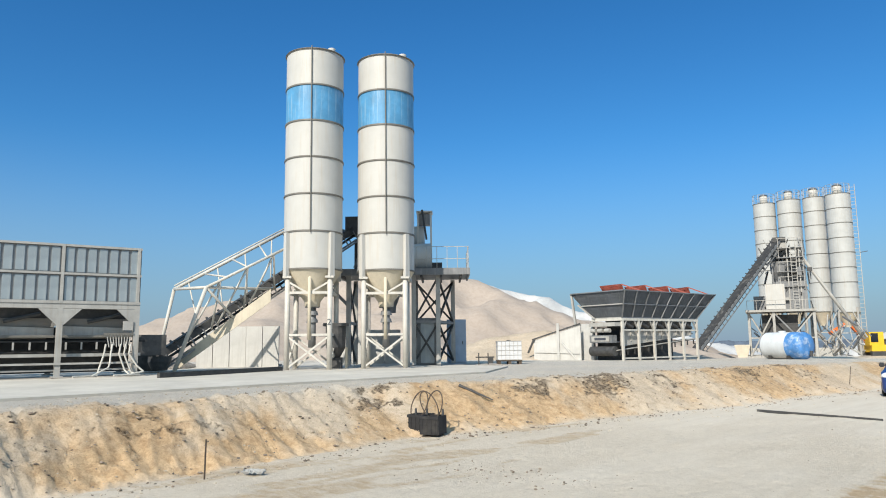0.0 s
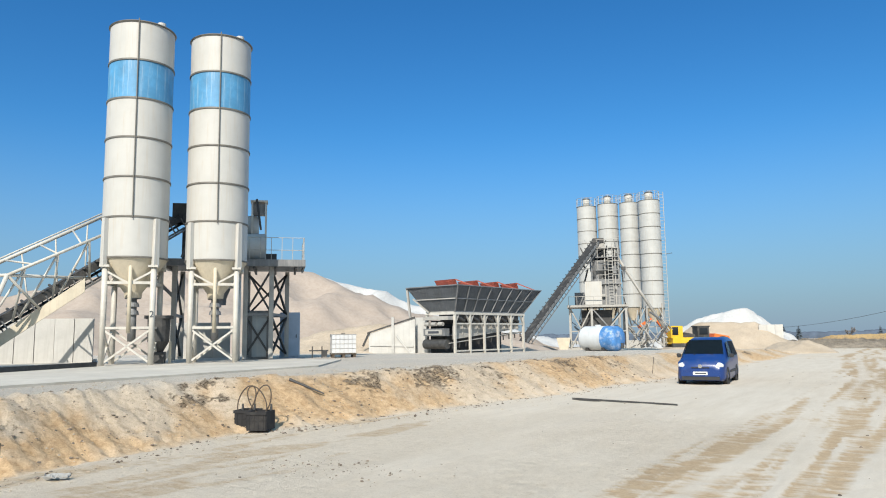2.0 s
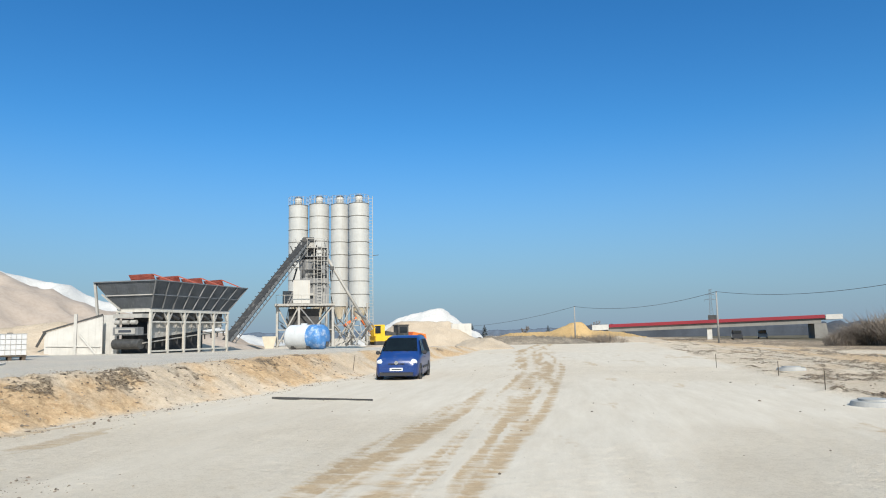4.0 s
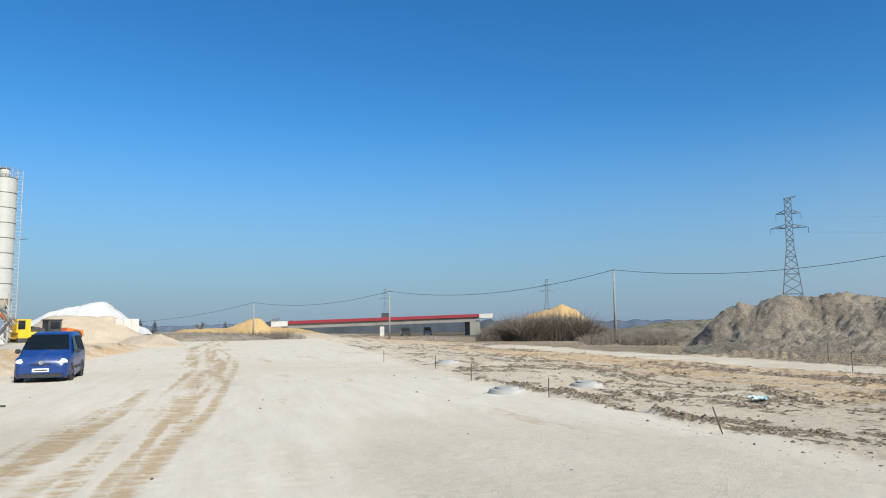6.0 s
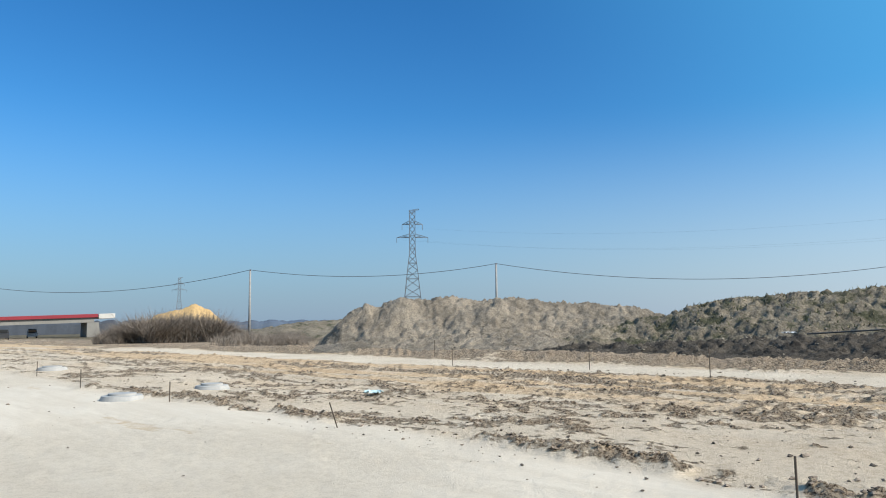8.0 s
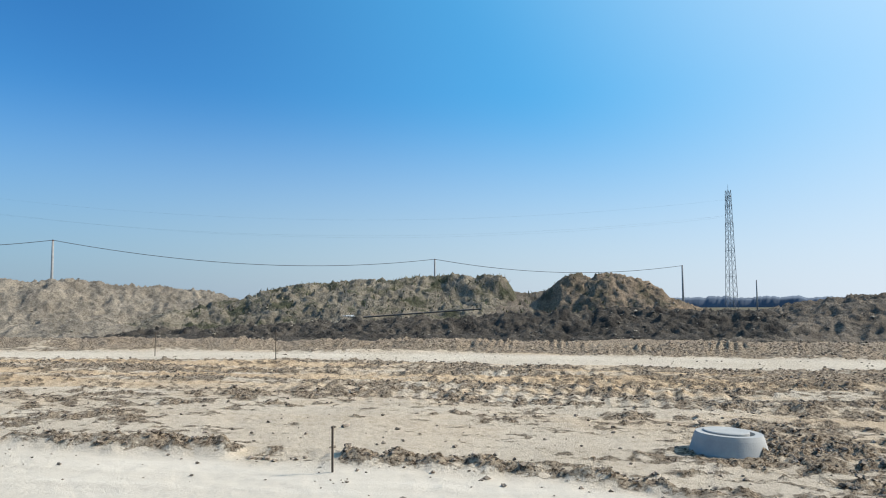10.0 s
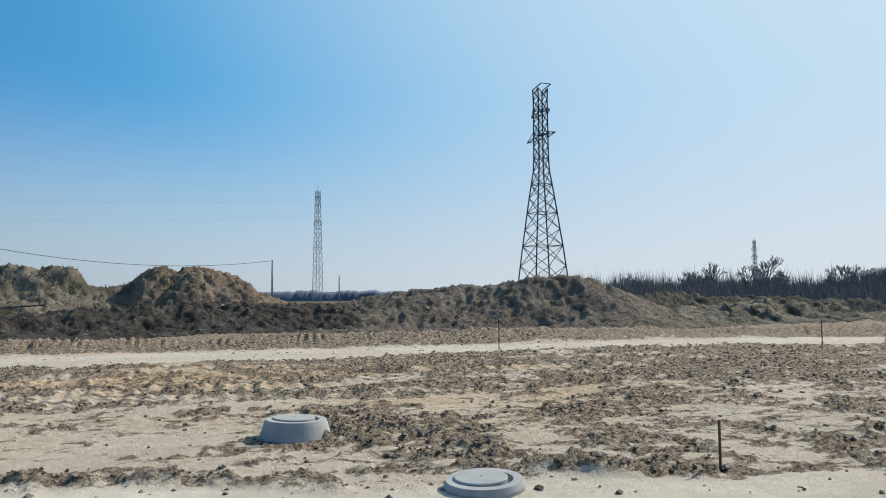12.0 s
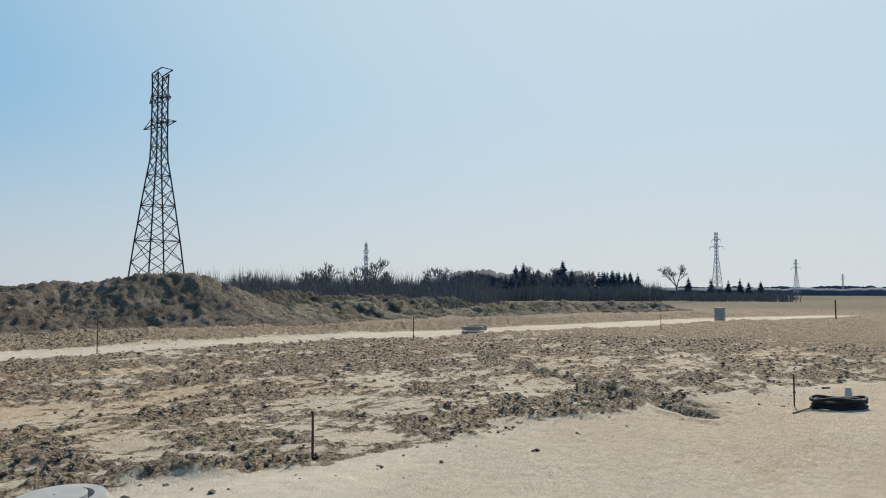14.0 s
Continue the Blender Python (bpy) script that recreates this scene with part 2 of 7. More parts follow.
def axis_pose(p, q):
    p, q = Vector(p), Vector(q)
    return Matrix.Translation((p + q) / 2) @ (q - p).to_track_quat("Z", "Y").to_matrix().to_4x4(), (q - p).length


def beam(bm, p, q, w, h=None):
    """A rectangular bar from p to q."""
    m, n = axis_pose(p, q)
    bmesh.ops.create_cube(bm, size=1.0, matrix=m @ Matrix.Diagonal((h or w, w, n, 1)))
    return bm


def tube(bm, p, q, r1, r2=None, seg=12, caps=True):
    m, n = axis_pose(p, q)
    bmesh.ops.create_cone(bm, cap_ends=caps, segments=seg, radius1=r1, radius2=r1 if r2 is None else r2, depth=n, matrix=m)
    return bm


def BM():
    return bmesh.new()


def prism(bm, pts, y0, y1):
    """The outline pts, in x and z, drawn out from y0 to y1."""
    a = [bm.verts.new((x, y0, z)) for x, z in pts]
    b = [bm.verts.new((x, y1, z)) for x, z in pts]
    bm.faces.new(a[::-1])
    bm.faces.new(b)
    for i in range(len(pts)):
        j = (i + 1) % len(pts)
        bm.faces.new((a[i], a[j], b[j], b[i]))
    bmesh.ops.recalc_face_normals(bm, faces=bm.faces)
    return bm


def lathe(bm, prof, seg=48, ox=0.0, oy=0.0):
    """A surface of revolution about z from (radius, z) pairs."""
    rows = [[bm.verts.new((ox + r * math.cos(2 * math.pi * k / seg), oy + r * math.sin(2 * math.pi * k / seg), z)) for k in range(seg)] for r, z in prof]
    for a, b in zip(rows, rows[1:]):
        for k in range(seg):
            j = (k + 1) % seg
            bm.faces.new((a[k], a[j], b[j], b[k]))
    return bm


def raw_mesh(name, verts, faces, material, parent=None, label="", smooth=True):
    me = bpy.data.meshes.new(name)
    verts, faces = np.asarray(verts, np.float32), np.asarray(faces, np.int32)
    me.vertices.add(len(verts))
    me.vertices.foreach_set("co", verts.ravel())
    n = faces.shape[1]
    me.loops.add(faces.size)
    me.loops.foreach_set("vertex_index", faces.ravel())
    me.polygons.add(len(faces))
    me.polygons.foreach_set("loop_start", np.arange(0, faces.size, n, dtype=np.int32))
    me.polygons.foreach_set("use_smooth", np.full(len(faces), smooth))
    me.update(calc_edges=True)
    me.materials.append(material)
    ob = new(name, me)
    if parent:
        ob.parent = parent
    return tagged(ob, label)


# ---- relief of the land ----
def lattice(ix, iy, seed):
    h = (ix.astype(np.int64) * 374761393 + iy.astype(np.int64) * 668265263 + seed * 974634777) & 0xFFFFFFFF
    h = ((h ^ (h >> 13)) * 1274126177) & 0xFFFFFFFF
    return ((h ^ (h >> 16)) & 0xFFFF) / 65535.0


def vnoise(x, y, seed=0):
    ix, iy = np.floor(x), np.floor(y)
    fx, fy = x - ix, y - iy
    fx, fy = fx * fx * (3 - 2 * fx), fy * fy * (3 - 2 * fy)
    a, b = lattice(ix, iy, seed), lattice(ix + 1, iy, seed)
    c, d = lattice(ix, iy + 1, seed), lattice(ix + 1, iy + 1, seed)
    return (a * (1 - fx) + b * fx) * (1 - fy) + (c * (1 - fx) + d * fx) * fy


def fbm(x, y, seed=0, octaves=5, gain=0.5):
    """0 to 1, mean one half."""
    out, amp, tot = 0.0, 1.0, 0.0
    for k in range(octaves):
        out = out + amp * vnoise(x * 2.03 ** k + 17.1 * k, y * 2.03 ** k - 9.7 * k, seed + k)
        tot, amp = tot + amp, amp * gain
    return out / tot


def smooth(a, b, v):
    s = np.clip((v - a) / (b - a), 0, 1)
    return s * s * (3 - 2 * s)


def bank_foot(y):
    return np.interp(y, [-60, 4, 10, 13, 18, 30, 60, 90], [-9.6, -10.2, -10.8, -10.1, -9.4, -8.2, -7.2, -9.0])


def road_edge(y):
    return np.interp(y, [-60, -40, -14.5, -9.9, -4, 0.8, 3.5, 9, 20, 60, 120], [-9, -4.0, 3.2, 5.1, 6.0, 7.4, 7.9, 8.0, 6.9, 8.4, 12])


def side_track(y):
    return np.interp(y, [-60, -40, -17, 10, 22, 60, 100], [9, 15.5, 21.0, 22.7, 21.8, 19, 16])


def land(x, y):
    """Height and the shares of orange bank sand, dark turned soil, grey gravel, brown wheel marks and grass at places x, y."""
    far = np.hypot(x, y)
    z = -0.008 * np.clip(far - 60, 0, 4000)
    # yard on the bank
    s = bank_foot(y) - x + (fbm(x * 0.5, y * 0.5, 3) - 0.5) * 0.9
    top = np.interp(y, [28, 48, 75, 130], [0.85, 0.58, 0.32, 0.25])
    wide = 1.9
    up = smooth(-0.15, wide, s) * 0.6 + 0.4 * np.clip(s / wide, 0, 1)
    gone = 1 - smooth(60, 85, y)
    bank_zone = smooth(-0.2, 0.25, s) * (1 - smooth(wide + 0.3, wide + 1.5, s)) * gone
    rough = (fbm(x * 1.3, y * 1.3, 5, 6, 0.6) - 0.5)
    rill = np.abs(fbm(x * 1.1, y * 4.6, 9, 4, 0.65) - 0.5) * 2
    gully = np.abs(fbm(x * 0.35, y * 2.2, 8, 4) - 0.5) * 2
    z = z + up * top * np.where(y > 60, 0.4 + 0.6 * gone, 1) + bank_zone * (rough * 0.16 + (fbm(x * 9, y * 9, 6, 3, 0.8) - 0.5) * 0.07 - 0.07 * (1 - gully) ** 4 - 0.06 * smooth(12, 5, y) * (1 - rill) ** 3)
    z = z + bank_zone * 0.10 * smooth(1.2, 2.0, s)
    orange = bank_zone * (1 - 0.85 * smooth(wide - 0.5, wide + 0.9, s + (fbm(x * 0.8, y * 0.8, 12) - 0.5) * 1.6))
    orange = orange * (0.35 + 0.65 * smooth(0.40, 0.58, fbm(x * 0.55, y * 0.45, 13, 5, 0.6)))
    yard = smooth(wide - 0.3, wide + 0.5, s) * gone
    gravel = yard * (0.55 + 0.6 * (fbm(x * 0.6, y * 0.6, 15) - 0.4))
    # field beyond the road
    f = x - road_edge(y) + (fbm(x * 0.6, y * 0.6, 21) - 0.5) * 1.2
    field = smooth(-0.1, 0.6, f)
    tr = np.abs(x - side_track(y) + (fbm(x * 0.2, y * 0.2, 24) - 0.5) * 1.0)
    on_track = (1 - smooth(1.5, 1.85, tr)) * (1 - smooth(45, 60, np.abs(y)))
    # turned soil lies in patches, denser away from the road and towards the south
    u = x - side_track(y)
    dens = np.interp(f, [0, 0.8, 2.0, 4, 7, 9, 12, 14], [0.46, 0.40, 0.36, 0.40, 0.44, 0.52, 0.60, 0.60])
    dens = dens + np.interp(y, [-40, -20, -6, 2, 12, 25, 45], [0.16, 0.14, 0.10, 0.02, 0.0, -0.03, -0.06])
    dens = dens + 0.14 * np.exp(-(((x - 8.6) / 1.8) ** 2 + ((y + 3.3) / 1.6) ** 2)) - 0.35 * np.exp(-(((x - 9.6) / 1.1) ** 2 + ((y - 2.4) / 1.5) ** 2))
    edge = np.exp(-((f - 0.45) / 0.34) ** 2) * smooth(0.34, 0.48, fbm(x * 0.5, y * 0.5, 30)) * smooth(-16, -8, y) * (1 - smooth(18, 26, y))
    n = 0.5 * fbm(x * 0.9, y * 0.5, 31, 4, 0.6) + 0.5 * fbm(x * 4.2, y * 2.6, 32, 3, 0.75)
    soil = np.clip(0.45 + (n - 0.5) * 2.3 + (dens - 0.5) * 1.1, 0.05, 0.78)
    soil = np.maximum(soil, (0.55 + 0.30 * fbm(x * 3, y * 3, 33, 3)) * smooth(0.2, 0.7, edge)) * field * (1 - on_track)
    crumb = (fbm(x * 3.1, y * 3.1, 41, 3, 0.7) - 0.5) * 0.15 + (fbm(x * 11.5, y * 11.5, 42, 3, 0.8) - 0.5) * 0.13
    pick = smooth(0.30, 0.75, soil)
    beyond = smooth(40, 90, far)
    calm = field * (1 - on_track) * (1 - beyond)
    # wheel ruts beside the side track
    lane = np.interp(u, [-11, -8.5, -3.2, -2.2], [0, 1, 1, 0])
    wave = np.sin(u * 4.4 + 7 * (fbm(x * 0.12, y * 0.05, 44) - 0.5))
    tread = np.sin(y * 19 + 6 * fbm(x * 0.3, y * 0.3, 46)) * smooth(0.50, 0.60, fbm(u * 1.1, y * 0.10, 45))
    z = z + calm * ((fbm(x * 0.35, y * 0.25, 47) - 0.5) * 0.28 + pick * (0.02 + crumb) + 0.10 * crumb + 0.13 * edge * (0.4 + 1.2 * fbm(x * 4, y * 4, 34, 3, 0.7))
                    + lane * (0.055 * wave - 0.05 * smooth(0.75, 1.0, wave) + 0.018 * tread))
    z = z - 0.05 * on_track
    soil = np.maximum(soil, calm * lane * (0.34 + 0.36 * smooth(0.45, 0.9, -wave) * smooth(0.38, 0.55, fbm(x, y * 0.4, 43))))
    # two cut ruts turning off the road
    for (ax, ay), (bx, by) in (((8.9, -13.5), (4.1, -10.3)), ((6.6, -11.9), (4.3, -11.0)), ((12.5, -16.5), (8.2, -12.6))):
        k = np.clip(((x - ax) * (bx - ax) + (y - ay) * (by - ay)) / ((bx - ax) ** 2 + (by - ay) ** 2), 0, 1)
        gap = np.hypot(x - ax - k * (bx - ax), y - ay - k * (by - ay)) + (fbm(x * 2, y * 2, 50) - 0.5) * 0.18
        z = z - 0.09 * np.exp(-(gap / 0.14) ** 2) + 0.04 * np.exp(-((gap - 0.32) / 0.13) ** 2)
        soil = np.maximum(soil, 0.72 * np.exp(-(gap / 0.22) ** 4))
    soil = np.maximum(soil, field * (1 - on_track) * smooth(-16, -34, y) * np.clip(0.82 + 2.6 * (fbm(x * 0.35, y * 0.9, 49, 5, 0.6) - 0.45), 0, 0.95))
    # brown topsoil showing in the upper part of the bank
    soil = np.maximum(soil, bank_zone * smooth(0.7, 1.3, s) * (1 - smooth(2.0, 2.4, s)) * (0.20 + 0.30 * smooth(0.48, 0.66, fbm(x * 0.9, y * 0.7, 14, 5, 0.65))))
    # a low berm of turned soil along the far edge of the side track
    b2 = x - side_track(y) - 2.6
    comb = np.sin(y * 23 + 14 * fbm(x * 0.3, y * 0.5, 52)) * smooth(0.35, 0.65, fbm(x * 0.8, y * 1.1, 59))
    berm = (1 + 0.26 * comb * smooth(0.35, 0.6, fbm(x * 0.2, y * 0.25, 57))) * np.exp(-((b2 - 1.0) / 0.9) ** 2) * (0.18 + 0.24 * fbm(x * 0.5, y * 0.5, 51)) * (1 - smooth(35, 60, np.abs(y)))
    z = z + berm * field
    # turned soil, more of it in the grooves to paint their shade as stripes
    soil = np.maximum(soil, np.clip(berm * 5, 0, 1) * field * (0.44 - 0.25 * comb))
    past = smooth(-0.9, -0.1, b2) * field
    soil = np.maximum(soil, past * np.clip(0.62 + 1.5 * (fbm(x * 0.5, y * 0.4, 53, 6, 0.65) - 0.38), 0, 1) * (1 - 0.2 * smooth(60, 120, far)))
    z = z + past * (1 - beyond) * (fbm(x * 0.8, y * 0.8, 54, 5, 0.6) - 0.5) * 0.2
    stripe = smooth(0.44, 0.56, fbm(u * 1.3, y * 0.08, 55)) * np.interp(f, [5, 8, 13, 16], [0, 1, 1, 0.3]) * smooth(-14, 2, y)
    soil = soil * (1 - 0.40 * stripe)
    ochre = field * (1 - on_track) * (smooth(0.46, 0.58, fbm(u * 1.3, y * 0.08, 55)) * np.interp(f, [5, 8, 13, 16], [0, 0.9, 1.0, 0.3]) * smooth(-14, 2, y) + 0.20 + 0.35 * smooth(0.42, 0.62, fbm(x * 0.7, y * 0.3, 56, 5, 0.6)) * smooth(0.5, 5, f) + 0.35 * smooth(-16, -30, y))
    orange = np.maximum(orange, np.clip(ochre, 0, 1) * 0.8)
    orange = np.maximum(orange, 0.42 * (1 - field) * smooth(2, -12, y + x * 0.3) * (1 - smooth(0.05, 0.4, up)) * (0.6 + 0.8 * fbm(x * 0.5, y * 0.5, 58)))
    # wheel marks on the road
    r1 = x - np.interp(y, [0, 9, 20, 35, 60], [-2.6, -1.9, -1.2, -1.0, -2.5])
    lanes = sum(np.exp(-((r1 - o + (fbm(x * 0 + o * 9, y * 0.08, 60) - 0.5) * 0.5) / w) ** 2) for o, w in ((-1.15, 0.28), (-0.75, 0.22), (-0.1, 0.30), (0.45, 0.2), (0.9, 0.22)))
    brown = np.clip(lanes, 0, 1) * (1 - field) * smooth(3, 9, y) * 0.85 * smooth(0.25, 0.60, fbm(x * 3.5, y * 0.16, 61, 5, 0.6)) * (0.6 + 0.4 * smooth(0.35, 0.6, fbm(x * 2.5, y * 6, 62, 3))) * (1 - smooth(0.2, 1, up))
    blot = smooth(0.60, 0.74, fbm(x * 0.8, y * 0.22, 63, 6, 0.65)) * 0.45 * (1 - field) * (1 - smooth(0.1, 0.6, up))
    brown = np.maximum(brown, blot)
    z = z + (1 - field) * (1 - up) * (1 - beyond) * ((fbm(x * 0.4, y * 0.2, 65) - 0.5) * 0.10 + (fbm(x * 6, y * 6, 66, 3) - 0.5) * 0.018 - brown * 0.02)
    grass = beyond * field * smooth(20, 34, x - side_track(y) * 0 - 8)
    grass = np.maximum(grass, 0.7 * field * smooth(-48, -80, y))
    road = (1 - field) * (1 - smooth(0.05, 0.4, up)) * (0.45 + 0.55 * smooth(0.35, 0.6, fbm(x * 0.25, y * 0.1, 71)))
    south = (1 - field) * (1 - smooth(0.05, 0.4, up)) * smooth(-3, -10, y)
    road = road * (1 - 0.8 * south)
    gravel = np.maximum(gravel, 0.4 * south * smooth(0.35, 0.6, fbm(x * 0.6, y * 0.6, 72)))
    return z, orange, soil, gravel, brown, grass, road


def land_z(x, y):
    return float(land(np.array([float(x)]), np.array([float(y)]))[0][0])


def ground_material():
    m, t, b = nodes_of("sand, soil and gravel")
    at = {}
    for key in ("zone_a", "zone_b"):
        n = t.nodes.new("ShaderNodeAttribute")
        n.attribute_name = key
        s = t.nodes.new("ShaderNodeSeparateColor")
        t.links.new(n.outputs["Color"], s.inputs["Color"])
        at[key] = s.outputs

    def calc(op, a, c_, d=None):
        k = t.nodes.new("ShaderNodeMath")
        k.operation = op
        for sock, v in zip(k.inputs, (a, c_, d)):
            if isinstance(v, (int, float)):
                sock.default_value = v
            elif v is not None:
                t.links.new(v, sock)
        return k.outputs[0]

    n1, n2, n3 = noise_node(t, 0.35, 8, 0.6), noise_node(t, 7, 9, 0.75), noise_node(t, 38, 6, 0.75)
    n4, n5 = noise_node(t, 17, 6, 0.8), noise_node(t, 5.5, 10, 0.78, (1.0, 0.75, 1.0))
    streak = noise_node(t, 1.0, 8, 0.7, (2.6, 0.35, 1.0))
    sand = ramp(t, n1, [(0.3, (0.56, 0.475, 0.37)), (0.7, (0.69, 0.605, 0.49))])
    sand = mix(t, 0.5, sand, ramp(t, n2, [(0.34, (0.62, 0.57, 0.50)), (0.52, (1, 1, 1))]), "MULTIPLY")
    orange = ramp(t, n2, [(0.34, (0.40, 0.255, 0.135)), (0.62, (0.66, 0.475, 0.29))])
    # soil crumb tones, with the crumbs' lit tops and small shadows mottled in
    soil = ramp(t, n4, [(0.41, (0.046, 0.031, 0.020)), (0.475, (0.21, 0.152, 0.103)), (0.545, (0.50, 0.40, 0.29))])
    grav = ramp(t, n3, [(0.3, (0.34, 0.32, 0.29)), (0.7, (0.60, 0.57, 0.52))])
    brown = ramp(t, n2, [(0.3, (0.36, 0.26, 0.16)), (0.7, (0.50, 0.385, 0.255))])
    wheel_mask = t.nodes.new("ShaderNodeMapRange")
    wheel_mask.inputs["From Min"].default_value, wheel_mask.inputs["From Max"].default_value = 0.22, 0.62
    t.links.new(calc("MULTIPLY_ADD", calc("SUBTRACT", noise_node(t, 1.0, 6, 0.7, (2.5, 7.0, 1.0)), 0.5), calc("MULTIPLY", at["zone_b"]["Red"], 2.2), at["zone_b"]["Red"]), wheel_mask.inputs["Value"])
    grass = ramp(t, n1, [(0.3, (0.085, 0.075, 0.05)), (0.7, (0.17, 0.145, 0.10))])
    road = ramp(t, streak, [(0.30, (0.515, 0.45, 0.365)), (0.65, (0.59, 0.53, 0.445))])
    mask = t.nodes.new("ShaderNodeMapRange")
    mask.inputs["From Min"].default_value, mask.inputs["From Max"].default_value = 0.455, 0.545
    t.links.new(calc("ADD", n5, calc("MULTIPLY_ADD", at["zone_a"]["Green"], 0.56, -0.28)), mask.inputs["Value"])
    soil_mask = mask.outputs["Result"]
    c = mix(t, at["zone_b"]["Blue"], sand, road)
    c = mix(t, wheel_mask.outputs["Result"], c, brown)
    c = mix(t, at["zone_a"]["Blue"], c, grav)
    c = mix(t, at["zone_a"]["Red"], c, orange)
    c = mix(t, soil_mask, c, soil)
    c = mix(t, at["zone_b"]["Green"], c, grass)
    loose = calc("MULTIPLY_ADD", at["zone_b"]["Blue"], -0.75, 1.0)
    c = mix(t, calc("MULTIPLY", loose, 0.60), c, ramp(t, n3, [(0.36, (0.55, 0.51, 0.46)), (0.50, (1, 1, 1))]), "MULTIPLY")
    t.links.new(c, b.inputs["Base Color"])
    b.inputs["Roughness"].default_value = 0.95
    b.inputs["Specular IOR Level"].default_value = 0.10
    relief = calc("ADD", calc("MULTIPLY_ADD", n2, 1.2, n3), calc("MULTIPLY", n5, calc("MULTIPLY", soil_mask, 2.6)))
    bump(t, b, calc("MULTIPLY", relief, loose), 1.0, 0.035)
    return m


def build_ground():
    radii = [1.0]
    while radii[-1] < 4600:
        r = radii[-1]
        radii.append(r + (0.4 if r < 4 else 0.044 * max(1, r / 8) ** 1.38 if r < 70 else 0.065 * r))
    angles = np.radians(np.concatenate([np.arange(-80, 14, 0.23), np.arange(14, 172, 0.15), np.arange(172, 280, 3.0)]))
    rr, aa = np.meshgrid(np.array(radii), angles, indexing="ij")
    x, y = (rr * np.sin(aa)).ravel(), (rr * np.cos(aa)).ravel()
    x, y = np.append(x, 0.0), np.append(y, 0.0)
    z, orange, soil, gravel, brown, grass, road = land(x, y)
    n, m = rr.shape
    i, j = np.meshgrid(np.arange(n - 1), np.arange(m), indexing="ij")
    k = (j + 1) % m
    faces = np.stack([i * m + j, i * m + k, (i + 1) * m + k, (i + 1) * m + j], -1).reshape(-1, 4)[:, ::-1]
    ring = np.arange(m)
    hub = np.stack([ring, (ring + 1) % m, np.full(m, n * m), np.full(m, n * m)], -1)
    ob = raw_mesh("ground", np.stack([x, y, z], -1), faces, ground_material())
    bm = BM()
    bm.from_mesh(ob.data)
    bm.verts.ensure_lookup_table()
    for a, b, c, _ in hub.tolist():
        bm.faces.new((bm.verts[a], bm.verts[b], bm.verts[c])).smooth = True
    bmesh.ops.recalc_face_normals(bm, faces=bm.faces[-m:])
    bm.to_mesh(ob.data)
    bm.free()
    me = ob.data
    for key, cols in (("zone_a", (orange, soil, gravel)), ("zone_b", (brown, grass, road))):
        at = me.color_attributes.new(key, "FLOAT_COLOR", "POINT")
        at.data.foreach_set("color", np.clip(np.stack([*cols, cols[0] * 0 + 1], -1), 0, 1).astype(np.float32).ravel())
    tagged(ob, "pale sandy construction ground with turned soil and a raised gravel yard", "ground", kind="structure")
    return ob


build_ground()

# ---- heaps ----
SPOIL_SURFACE = []


